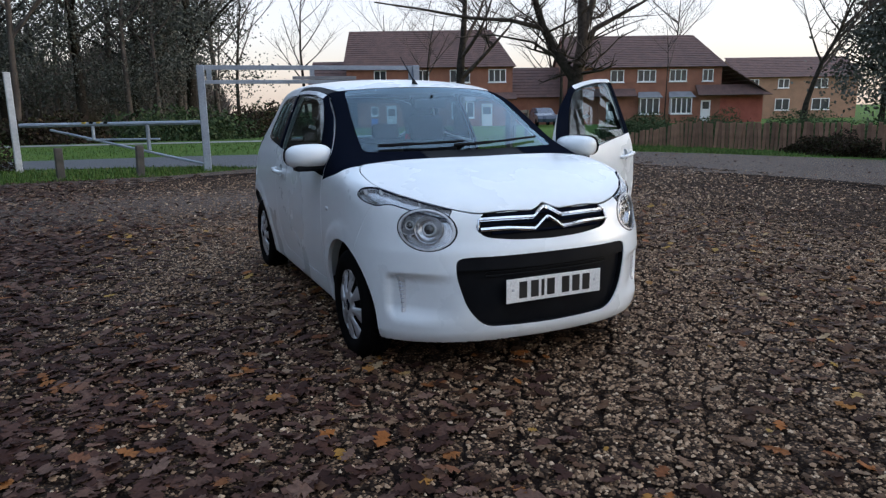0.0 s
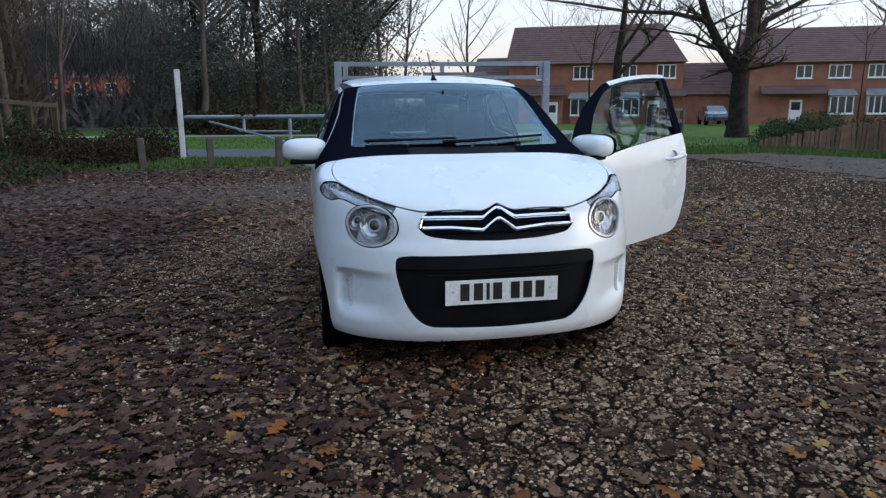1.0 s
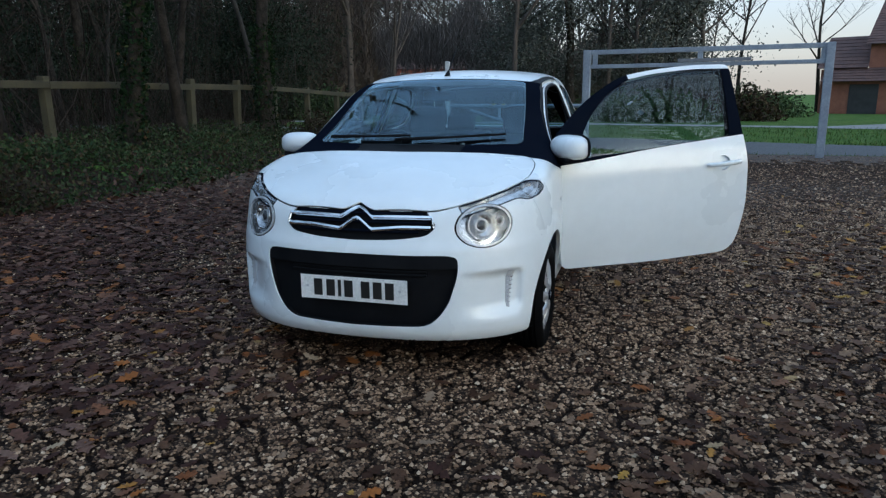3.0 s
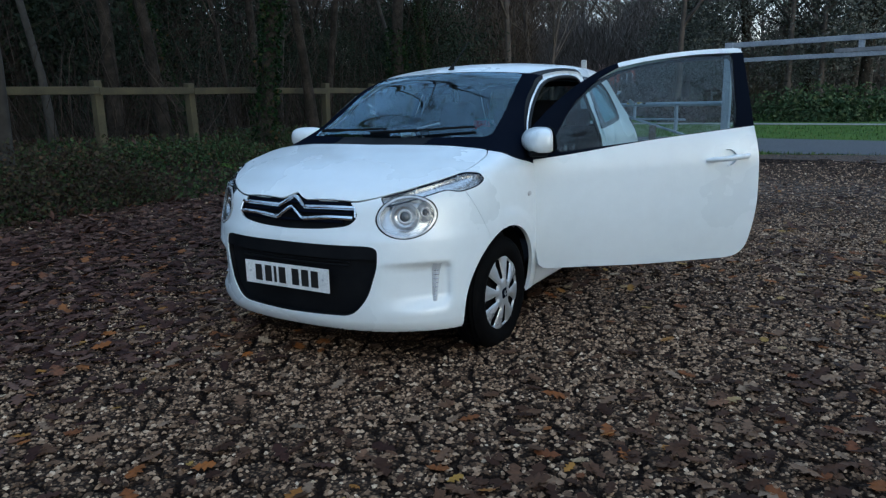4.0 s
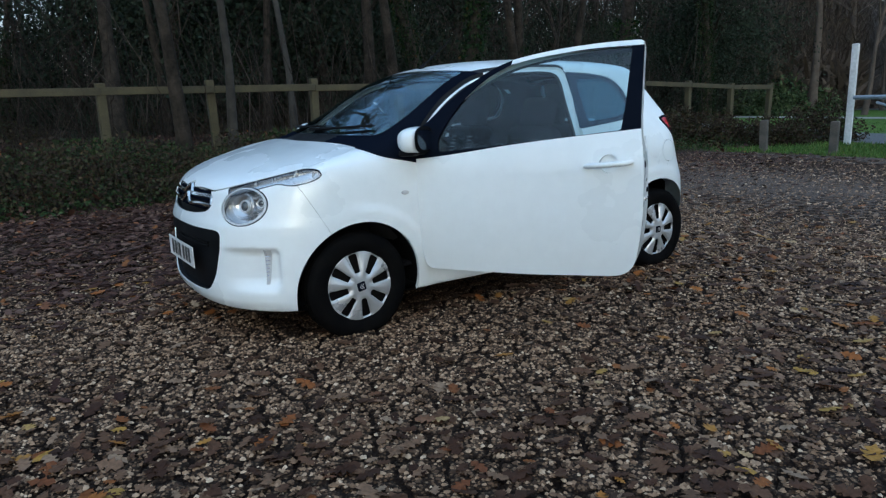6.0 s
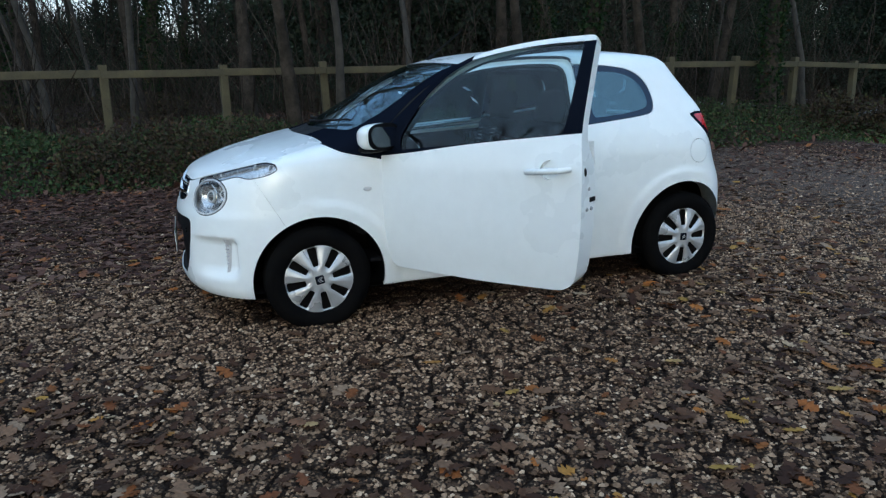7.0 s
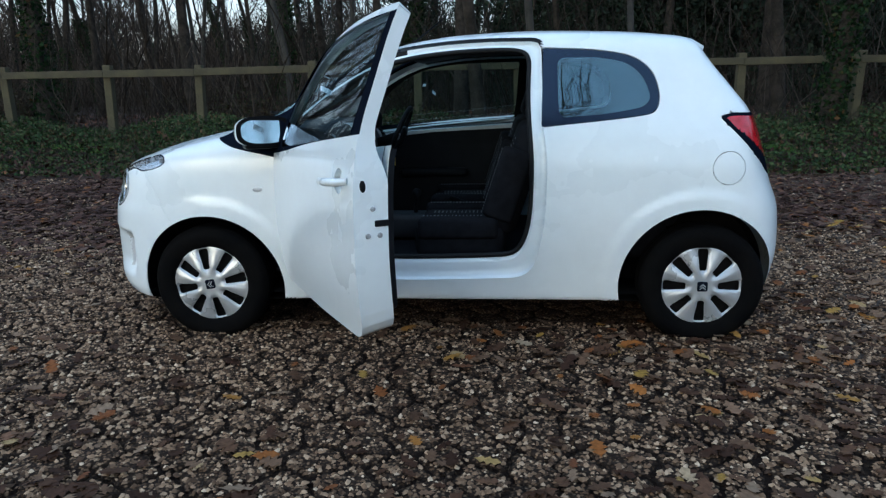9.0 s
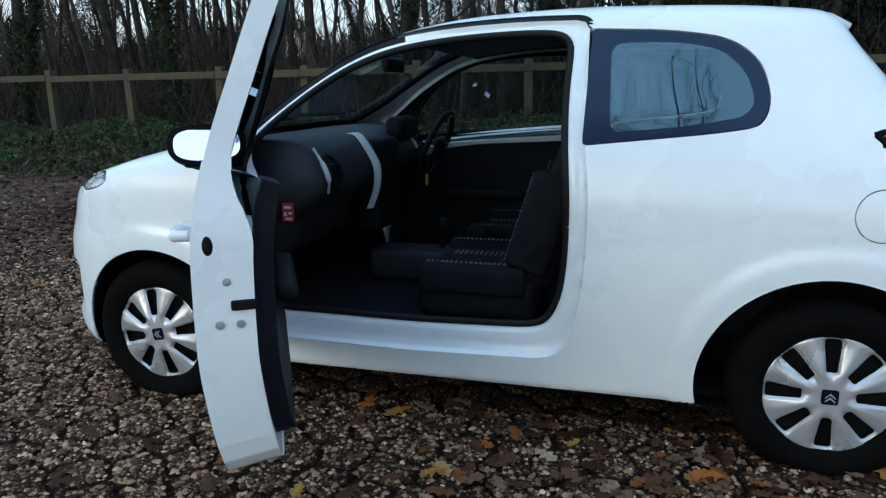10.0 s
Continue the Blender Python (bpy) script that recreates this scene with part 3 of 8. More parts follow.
def blades():
    P = np.concatenate([scatter(34000, (10.8, -9.5), (15.5, 6.4)), scatter(16000, (8.0, -13.5), (15.5, -7.0)), scatter(12000, (14, -14), (26, 12))])
    edge = in_outline(P, YARD) | in_outline(P, ROAD)
    P = P[~edge]
    n = len(P)
    h, a, w = rng.uniform(0.03, 0.11, n), rng.uniform(0, math.tau, n), rng.uniform(0.006, 0.014, n)
    bend = rng.uniform(0.0, 0.06, n)
    z = lie(P[:, 0], P[:, 1]) - 0.035
    dx, dy = np.cos(a), np.sin(a)
    V = np.stack([np.stack([P[:, 0] - dx * w, P[:, 1] - dy * w, z], 1), np.stack([P[:, 0] + dx * w, P[:, 1] + dy * w, z], 1), np.stack([P[:, 0] - dy * bend, P[:, 1] + dx * bend, z + h], 1)], 1)
    F = np.arange(n * 3).reshape(-1, 3)
    ob = part_mesh("grass_blades", quick_mesh("grass_blades", V.reshape(-1, 3), F), GRASS)
    tagged(ob, "tufts of green grass along the verge", "grass", kind="stuff")


def leaf_quads(C, size, flatten=1.0):
    """Small pointed leaves at points C, turned at random."""
    n = len(C)
    A = rng.normal(0, 1, (n, 3))
    A /= np.linalg.norm(A, axis=1, keepdims=True)
    B = np.cross(A, rng.normal(0, 1, (n, 3)))
    B /= np.linalg.norm(B, axis=1, keepdims=True) + 1e-9
    A[:, 2] *= flatten
    s = np.broadcast_to(np.asarray(size), (n,))[:, None]
    V = np.stack([C - A * s * 0.6, C + B * s * 0.38, C + A * s * 0.6, C - B * s * 0.38], 1)
    return V.reshape(-1, 3), np.arange(n * 4).reshape(-1, 4)


def ivy_bank():
    n = 85000
    x = rng.uniform(-13, 13, n)
    t = rng.random(n) ** 0.8
    y = 5.2 + 0.25 * np.sin(x * 0.9) + t * 3.6
    z = lie(x, y) + rng.random(n) ** 1.5 * (0.10 + 0.34 * np.clip(t * 2.2, 0, 1) * (0.6 + 0.4 * np.sin(x * 1.7 + y)))
    V, F = leaf_quads(np.stack([x, y, z], 1), rng.uniform(0.025, 0.065, n))
    ob = part_mesh("ivy", quick_mesh("ivy", V, F), BANK_IVY)
    tagged(ob, "dark green ivy over the bank", "ivy", kind="stuff")
    n = 15000
    x = rng.uniform(-2.2, 3.0, n)
    y = 5.3 + rng.random(n) * 1.6
    z = lie(x, y) + rng.random(n) ** 1.5 * (0.30 + 0.32 * np.sin(x * 2.3 + 1.1 * np.sin(y * 3)) ** 2)
    V, F = leaf_quads(np.stack([x, y, z], 1), rng.uniform(0.022, 0.060, n))
    ob = part_mesh("bramble_scrub", quick_mesh("bramble_scrub", V, F), BRAMBLE)
    tagged(ob, "dry brown brambles on the bank", "brambles", kind="stuff")


def saplings():
    """Thin stems and twigs between the trees, and bramble canes on the bank."""
    n = 9000
    x, y = rng.uniform(-30, 22, n), 8.2 + 24 * rng.random(n) ** 1.3
    ok = (x < 17) | (y > 9 + (x - 17) * 1.6)
    x, y = x[ok], y[ok]
    n = len(x)
    long_ = rng.uniform(0.5, 2.6, n)
    z = lie(x, y) + np.where(rng.random(n) < 0.45, 0.0, rng.uniform(0, 6.0, n) * rng.random(n))
    d = rng.normal(0, 0.42, (n, 3))
    d[:, 2] = 1.0
    m = 1800
    bx, by = rng.uniform(-6, 12, m), rng.uniform(5.5, 8.6, m)
    bl, bd = rng.uniform(0.3, 0.9, m), rng.normal(0, 0.8, (m, 3))
    bd[:, 2] = np.abs(bd[:, 2]) * 0.6 + 0.25
    P = np.concatenate([np.stack([x, y, z], 1), np.stack([bx, by, lie(bx, by)], 1)])
    T = np.concatenate([d * long_[:, None], bd * bl[:, None]])
    w = np.concatenate([0.004 + 0.006 * long_ * rng.random(n), np.full(m, 0.004)])
    mid = P + T * 0.5 + rng.normal(0, 0.07, P.shape) * np.linalg.norm(T, axis=1, keepdims=True)
    tip = P + T
    q = np.arange(3) * math.tau / 3
    ring = np.stack([np.cos(q), np.sin(q), np.zeros(3)], 1)
    V = np.concatenate([P[:, None] + ring * w[:, None, None], mid[:, None] + ring * (w * 0.7)[:, None, None], tip[:, None]], 1)
    tri = np.array([(0, 1, 4), (0, 4, 3), (1, 2, 5), (1, 5, 4), (2, 0, 3), (2, 3, 5), (3, 4, 6), (4, 5, 6), (5, 3, 6)])
    F = tri[None] + (np.arange(len(P)) * 7)[:, None, None]
    ob = part_mesh("saplings", quick_mesh("saplings", V.reshape(-1, 3), F.reshape(-1, 3)), STEMS)
    tagged(ob, "thin bare stems and bramble canes among the trees", "saplings", kind="stuff")


cell_pads()
pebbles()
fallen_leaves()
blades()
ivy_bank()


def spline(x, xs, ys):
    """Smooth curve through a few knots (monotone cubic)."""
    xs, ys = np.asarray(xs, float), np.asarray(ys, float)
    h, d = np.diff(xs), np.diff(ys) / np.diff(xs)
    m = np.empty_like(ys)
    m[0], m[-1] = d[0], d[-1]
    same = d[:-1] * d[1:] > 0
    w1, w2 = 2 * h[1:] + h[:-1], h[1:] + 2 * h[:-1]
    m[1:-1] = np.where(same, (w1 + w2) / np.where(same, w1 / np.where(d[:-1] == 0, 1, d[:-1]) + w2 / np.where(d[1:] == 0, 1, d[1:]), 1), 0)
    x = np.asarray(x, float)
    xc = np.clip(x, xs[0], xs[-1])
    i = np.clip(np.searchsorted(xs, xc, "right") - 1, 0, len(xs) - 2)
    t = (xc - xs[i]) / h[i]
    v = (ys[i] * (1 + 2 * t) * (1 - t) ** 2 + h[i] * m[i] * t * (1 - t) ** 2
         + ys[i + 1] * t * t * (3 - 2 * t) + h[i] * m[i + 1] * t * t * (t - 1))
    return v + np.where(x < xs[0], (x - xs[0]) * m[0], 0) + np.where(x > xs[-1], (x - xs[-1]) * m[-1], 0)


def smax(a, b, k):
    h = np.clip(k - np.abs(a - b), 0, None) / k
    return np.maximum(a, b) + h * h * h * k / 6


# The hatchback's outer skin: x runs from the front axle to the rear, Y is the distance from the middle, z up.
def body_field(x, y, z):
    Y = np.abs(y)
    top = spline(x, [-0.75, -0.60, -0.45, -0.30, -0.12, 0.02, 0.16, 0.40, 0.62, 0.82, 1.0, 1.25, 1.6, 2.0, 2.3, 2.52, 2.8],
                 [0.70, 0.805, 0.868, 0.916, 0.956, 0.985, 1.030, 1.170, 1.288, 1.374, 1.414, 1.441, 1.452, 1.440, 1.412, 1.380, 1.33])
    crown = spline(x, [-0.6, -0.3, 0.0, 0.2, 0.45, 0.8, 1.2, 2.5], [0.14, 0.11, 0.07, 0.14, 0.26, 0.19, 0.14, 0.13])
    f_top = (z - (top - crown * Y ** 2.2)) * 0.93
    wide = spline(z, [0.12, 0.20, 0.32, 0.45, 0.62, 0.80, 0.92, 1.02, 1.15, 1.30, 1.45],
                  [0.735, 0.757, 0.778, 0.798, 0.810, 0.806, 0.790, 0.760, 0.707, 0.642, 0.565])
    wide = wide - 0.11 * smooth(1.5, 2.9, x) ** 1.6 * smooth(0.75, 1.35, z) - 0.02 * smooth(2.2, 2.8, x)
    wide = wide - 0.030 * smooth(0.9, 0.1, x) * smooth(0.86, 1.1, z)
    for cx, cz, r in ((0.012, 0.25, 0.352), (2.315, 0.268, 0.357)):
        d = np.hypot(x - cx, z - cz)
        wide = wide + 0.009 * smooth(r + 0.105, r + 0.050, d)
    f_side = (Y - wide) * 0.97
    front = spline(z, [0.10, 0.18, 0.24, 0.30, 0.45, 0.60, 0.66, 0.74, 0.82, 0.92], [-0.55, -0.645, -0.680, -0.688, -0.690, -0.676, -0.655, -0.632, -0.600, -0.52])
    plan = 0.62 * (1 - (1 - np.clip(Y / 0.815, 0, 0.9999) ** 2.6) ** (1 / 2.2))
    plan = plan + 0.05 * smooth(0.520, 0.474, z) * smooth(0.27, 0.36, z) * smooth(0.44, 0.66, Y) * smooth(0.738, 0.690, Y)
    f_front = (front + plan - x) * 0.80
    rear = spline(z, [0.15, 0.25, 0.42, 0.58, 0.76, 0.92, 1.04, 1.18, 1.30, 1.42], [2.70, 2.755, 2.785, 2.775, 2.715, 2.665, 2.615, 2.50, 2.40, 2.33])
    back = 0.34 * (1 - (1 - np.clip(Y / 0.82, 0, 0.9999) ** 3.4) ** (1 / 2.2))
    f_rear = (x - rear + back) * 0.85
    f = smax(f_side, f_top, 0.10)
    f = smax(f, f_front, 0.07)
    f = smax(f, f_rear, 0.09)
    return smax(f, 0.175 - z, 0.03)


def body_normal(p, e=1e-3):
    g = np.stack([(body_field(*(p + s).T) - body_field(*(p - s).T)) / (2 * e) for s in np.eye(3) * e], -1)
    return g / np.linalg.norm(g, axis=-1, keepdims=True)


def surface_net(field, lo, hi, step):
    """A quad net over field = 0, drawn onto the surface, as triangles."""
    ax = [np.arange(a, b + step, step) for a, b in zip(lo, hi)]
    G = np.meshgrid(*ax, indexing="ij")
    F = field(*G)
    P = np.stack(G, -1)
    inside = F < 0
    acc, cnt = np.zeros(tuple(n - 1 for n in F.shape) + (3,)), np.zeros(tuple(n - 1 for n in F.shape))
    shape = F.shape
    for axis in range(3):
        a = [slice(None)] * 3
        b = [slice(None)] * 3
        a[axis], b[axis] = slice(0, -1), slice(1, None)
        a, b = tuple(a), tuple(b)
        change = inside[a] != inside[b]
        t = np.where(change, F[a] / np.where(change, F[a] - F[b], 1), 0)
        pos = (P[a] + t[..., None] * (P[b] - P[a])) * change[..., None]
        o1, o2 = [k for k in range(3) if k != axis]
        for d1 in (0, 1):
            for d2 in (0, 1):
                s = [slice(None)] * 3
                s[o1], s[o2] = slice(d1, shape[o1] - 1 + d1), slice(d2, shape[o2] - 1 + d2)
                acc += pos[tuple(s)]
                cnt += change[tuple(s)]
    live = cnt > 0
    index = np.full(live.shape, -1)
    index[live] = np.arange(live.sum())
    V = acc[live] / cnt[live][:, None]
    quads = []
    for axis in range(3):
        o1, o2 = (axis + 1) % 3, (axis + 2) % 3
        a = [slice(1, -1)] * 3
        b = [slice(1, -1)] * 3
        a[axis], b[axis] = slice(0, -1), slice(1, None)
        change = inside[tuple(a)] != inside[tuple(b)]
        I = np.argwhere(change)
        I[:, o1] += 1
        I[:, o2] += 1
        flip = ~inside[tuple(I.T)]
        q = []
        for d1, d2 in ((-1, -1), (0, -1), (0, 0), (-1, 0)):
            J = I.copy()
            J[:, o1] += d1
            J[:, o2] += d2
            q.append(index[tuple(J.T)])
        q = np.stack(q, 1)
        q[flip] = q[flip][:, ::-1]
        quads.append(q)
    Q = np.concatenate(quads)
    Q = Q[(Q >= 0).all(1)]
    T = np.concatenate([Q[:, [0, 1, 2]], Q[:, [0, 2, 3]]])
    return settle(V, field), T


def settle(V, field, rounds=6, e=1e-3):
    for _ in range(rounds):
        f = field(*V.T)
        g = np.stack([(field(*(V + s).T) - field(*(V - s).T)) / (2 * e) for s in np.eye(3) * e], -1)
        V = V - np.clip(f / (g * g).sum(1), -0.01, 0.01)[:, None] * g
    return V


def cut(V, T, f, zone=None):
    """Split the triangles of a zone along f = 0 (f given at the corners)."""
    f = np.where(np.abs(f) < 1e-5, 1e-5, f)
    s = f[T] > 0
    mixed = (s.sum(1) % 3 > 0) & (True if zone is None else zone)
    A = T[mixed]
    sa = s[mixed]
    lone = np.where((sa.sum(1) == 1)[:, None], sa, ~sa).argmax(1)
    r = np.arange(len(A))
    a, b, c = A[r, lone], A[r, (lone + 1) % 3], A[r, (lone + 2) % 3]
    E = np.concatenate([np.stack([a, b], 1), np.stack([a, c], 1)])
    E.sort(axis=1)
    U, inv = np.unique(E, axis=0, return_inverse=True)
    inv = inv.ravel()
    t = (f[U[:, 0]] / (f[U[:, 0]] - f[U[:, 1]]))[:, None]
    N = V[U[:, 0]] + t * (V[U[:, 1]] - V[U[:, 0]])
    ab, ac = len(V) + inv[:len(A)], len(V) + inv[len(A):]
    T = np.concatenate([T[~mixed], np.stack([a, ab, ac], 1), np.stack([ab, b, c], 1), np.stack([ab, c, ac], 1)])
    return np.concatenate([V, N]), T


def sdf(poly, P):
    """Signed distance to a closed outline, negative inside."""
    poly = np.asarray(poly, float)
    poly = poly[np.linalg.norm(poly - np.roll(poly, 1, 0), axis=1) > 1e-6]
    lo, hi = poly.min(0), poly.max(0)
    away = np.linalg.norm(np.maximum(np.maximum(lo - P, P - hi), 0), axis=1)
    out = away + 0.0
    near = np.flatnonzero(away < 0.08)
    a, b = poly, np.roll(poly, -1, 0)
    d = b - a
    for i in np.array_split(near, max(1, len(near) // 8000)):
        q = P[i][:, None]
        p = q - a
        t = np.clip((p * d).sum(-1) / (d * d).sum(-1), 0, 1)
        dist = np.sqrt(((p - t[..., None] * d) ** 2).sum(-1).min(1))
        up = (a[:, 1] <= q[..., 1]) != (b[:, 1] <= q[..., 1])
        xs = a[:, 0] + (q[..., 1] - a[:, 1]) / np.where(d[:, 1] == 0, 1e-9, d[:, 1]) * d[:, 0]
        inside = ((up & (q[..., 0] < xs)).sum(1) % 2) == 1
        out[i] = np.where(inside, -dist, dist)
    return out


# Outlines on the left flank and nose; Y is the distance from the middle.
DOOR = rounded([(0.382, 1.00), (0.386, 0.87), (0.410, 0.60), (0.446, 0.295), (1.02, 0.285), (1.555, 0.300), (1.612, 0.56), (1.618, 0.86),
                (1.598, 1.00), (1.592, 1.374), (1.37, 1.378), (1.14, 1.367), (0.88, 1.335), (0.66, 1.225), (0.50, 1.105)],
               [0.03, 0.1, 0.1, 0.05, 0.1, 0.10, 0.12, 0.08, 0.06, 0.035, 0.1, 0.1, 0.1, 0.1, 0.1])
DOOR_GLASS = rounded([(0.570, 0.925), (0.553, 0.985), (0.660, 1.150), (0.82, 1.272), (0.98, 1.330), (1.15, 1.346), (1.535, 1.346), (1.518, 1.07), (1.505, 0.992)],
                     [0.015, 0.05, 0.1, 0.1, 0.1, 0.1, 0.02, 0.1, 0.015])
QUARTER = rounded([(1.603, 1.347), (1.85, 1.334), (2.01, 1.306), (2.10, 1.235), (2.125, 1.12), (2.10, 1.050), (1.96, 1.030), (1.590, 0.996)],
                  [0.012, 0.1, 0.08, 0.08, 0.06, 0.05, 0.1, 0.012])
QUARTER_GLASS = rounded([(1.665, 1.300), (1.86, 1.300), (1.99, 1.272), (2.06, 1.20), (2.082, 1.115), (2.05, 1.078), (1.90, 1.052), (1.672, 1.034)],
                        [0.04, 0.1, 0.06, 0.06, 0.04, 0.03, 0.1, 0.03])
TAIL = rounded([(2.386, 1.030), (2.430, 1.048), (2.72, 1.040), (2.72, 0.74), (2.64, 0.765), (2.53, 0.88), (2.44, 0.968)], [0.01, 0.02, 0.01, 0.01, 0.02, 0.05, 0.05])
INTAKE = rounded([(-1, 0.592), (0.42, 0.590), (0.468, 0.580), (0.470, 0.50), (0.425, 0.350), (0.345, 0.262), (0.0, 0.252), (-1, 0.252)], [0, 0.1, 0.03, 0.05, 0.06, 0.05, 0.1, 0])
GRILLE = rounded([(-1, 0.83), (0.0, 0.812), (0.045, 0.790), (0.085, 0.779), (0.320, 0.779), (0.372, 0.715), (0.330, 0.674), (0.20, 0.656), (0.0, 0.648), (-1, 0.64)],
                 [0, 0.015, 0.02, 0.02, 0.02, 0.03, 0.03, 0.1, 0.1, 0])
LAMP_AT = (0.042, 0.712)
STRIP = rounded([(-0.062, 0.797), (0.030, 0.818), (0.205, 0.858), (0.345, 0.888), (0.412, 0.880), (0.432, 0.850), (0.385, 0.824), (0.290, 0.806), (0.232, 0.822), (0.075, 0.785), (-0.050, 0.757)],
                [0.012, 0.05, 0.1, 0.03, 0.03, 0.02, 0.04, 0.05, 0.03, 0.05, 0.012])
BONNET = rounded([(-0.612, -1), (-0.612, 0.07), (-0.585, 0.345), (-0.535, 0.452), (-0.460, 0.545), (-0.335, 0.648), (-0.195, 0.712), (-0.02, 0.715), (0.085, 0.668), (0.075, 0.50), (0.045, 0.25), (0.03, 0.0), (0.03, -1)],
                 [0, 0.05, 0.05, 0.05, 0.05, 0.1, 0.1, 0.1, 0.03, 0.1, 0.1, 0.1, 0])
SCREEN_EDGE = rounded([(0.125, -1), (0.130, 0.0), (0.165, 0.35), (0.245, 0.600), (0.56, 0.560), (0.905, 0.498), (0.845, 0.25), (0.822, 0.0), (0.822, -1)], [0, 0.1, 0.1, 0.05, 0.1, 0.05, 0.1, 0.1, 0])
REAR_GLASS = rounded([(-1, 1.335), (0.44, 1.320), (0.575, 1.05), (0.54, 1.015), (-1, 1.0)], [0, 0.06, 0.06, 0.04, 0])
TAILGATE = rounded([(-1, 1.45), (0.52, 1.45), (0.60, 1.06), (0.60, 0.80), (0.52, 0.56), (-1, 0.54)], [0, 0.05, 0.1, 0.1, 0.08, 0])
ARCHES = ((0.012, 0.25, 0.352), (2.315, 0.268, 0.357))


def flank(V):
    return V[:, [0, 2]]


def nose(V):
    return np.stack([-V[:, 1], V[:, 2]], 1)


def oblique(V):
    return np.stack([(V[:, 0] - V[:, 1]) * 0.70711, V[:, 2]], 1)


def plan_view(V):
    return np.stack([V[:, 0], -V[:, 1]], 1)


def round_lamp(V):
    q = oblique(V) - np.array(LAMP_AT)
    a = radians(10)
    u, w = q[:, 0] * math.cos(a) + q[:, 1] * math.sin(a), -q[:, 0] * math.sin(a) + q[:, 1] * math.cos(a)
    return (np.hypot(u / 0.137, w / 0.092) - 1) * 0.105


def cowl_line(V):
    """Above this line and behind the bonnet the skin is black or glass."""
    return V[:, 2] - spline(V[:, 0], [-0.1, 0.07, 0.16, 0.31, 0.40], [1.02, 0.962, 0.922, 0.888, 0.868])


OUTLINES = {
    "arch_f": (lambda V: np.hypot(V[:, 0] - ARCHES[0][0], V[:, 2] - ARCHES[0][1]) - ARCHES[0][2], lambda C: (C[:, 1] < -0.5) & (C[:, 2] < 0.8)),
    "arch_r": (lambda V: np.hypot(V[:, 0] - ARCHES[1][0], V[:, 2] - ARCHES[1][1]) - ARCHES[1][2], lambda C: (C[:, 1] < -0.5) & (C[:, 2] < 0.8)),
    "door": (lambda V: sdf(DOOR, flank(V)), lambda C: C[:, 1] < -0.4),
    "door_glass": (lambda V: sdf(DOOR_GLASS, flank(V)), lambda C: C[:, 1] < -0.4),
    "quarter": (lambda V: sdf(QUARTER, flank(V)), lambda C: C[:, 1] < -0.4),
    "quarter_glass": (lambda V: sdf(QUARTER_GLASS, flank(V)), lambda C: C[:, 1] < -0.4),
    "cup": (lambda V: np.hypot((V[:, 0] - 1.455) / 1.05, V[:, 2] - 0.844) - 0.043, lambda C: (C[:, 1] < -0.5) & (C[:, 0] < 1.56)),
    "fuel": (lambda V: np.hypot(V[:, 0] - 2.42, V[:, 2] - 0.808) - 0.073, lambda C: C[:, 1] < -0.5),
    "tail": (lambda V: sdf(TAIL, flank(V)), lambda C: (C[:, 1] < -0.57) & (C[:, 0] > 2.2)),
    "intake": (lambda V: sdf(INTAKE, nose(V)), lambda C: C[:, 0] < -0.4),
    "grille": (lambda V: sdf(GRILLE, nose(V)), lambda C: C[:, 0] < -0.4),
    "lamp": (round_lamp, lambda C: (C[:, 0] < -0.2) & (C[:, 1] < -0.3)),
    "strip": (lambda V: sdf(STRIP, oblique(V)), lambda C: (C[:, 0] < 0.1) & (C[:, 1] < -0.3)),
    "bonnet": (lambda V: sdf(BONNET, plan_view(V)), lambda C: (C[:, 0] < 0.4) & (C[:, 2] > 0.7)),
    "screen": (lambda V: sdf(SCREEN_EDGE, plan_view(V)), lambda C: (C[:, 2] > 0.9) & (C[:, 0] < 1.3)),
    "rear_glass": (lambda V: sdf(REAR_GLASS, nose(V)), lambda C: C[:, 0] > 2.2),
    "tailgate": (lambda V: sdf(TAILGATE, nose(V)), lambda C: (C[:, 0] > 2.35)),
    "cowl": (cowl_line, lambda C: (C[:, 0] > -0.05) & (C[:, 0] < 0.45) & (C[:, 2] > 0.8)),
    "roof_front": (lambda V: V[:, 0] - (0.838 + 0.30 * V[:, 1] ** 2), lambda C: (C[:, 2] > 1.15) & (C[:, 0] < 1.3)),
    "belt": (lambda V: V[:, 2] - spline(V[:, 0], [0.36, 0.58, 1.02, 1.6], [0.888, 0.905, 0.953, 0.995]), lambda C: (C[:, 1] < -0.4) & (C[:, 0] > 0.3) & (C[:, 0] < 1.7)),
    "door_cap": (lambda V: V[:, 2] - (spline(V[:, 0], [0.88, 1.14, 1.37, 1.6], [1.335, 1.367, 1.378, 1.374]) - 0.026), lambda C: (C[:, 1] < -0.4) & (C[:, 0] > 0.8) & (C[:, 0] < 1.7) & (C[:, 2] > 1.2)),
    "door_nose": (lambda V: V[:, 0] - 0.93, lambda C: (C[:, 1] < -0.4) & (C[:, 2] > 1.2)),
    "wing": (lambda V: V[:, 0] + 0.274 - (0.778 - V[:, 2]) * 0.55, lambda C: (C[:, 1] < -0.6) & (C[:, 0] < 0.0)),
    "band": (lambda V: V[:, 2] - 0.530, lambda C: C[:, 0] < -0.4),
    "chin": (lambda V: V[:, 2] - 0.235, lambda C: C[:, 0] < -0.2),
}
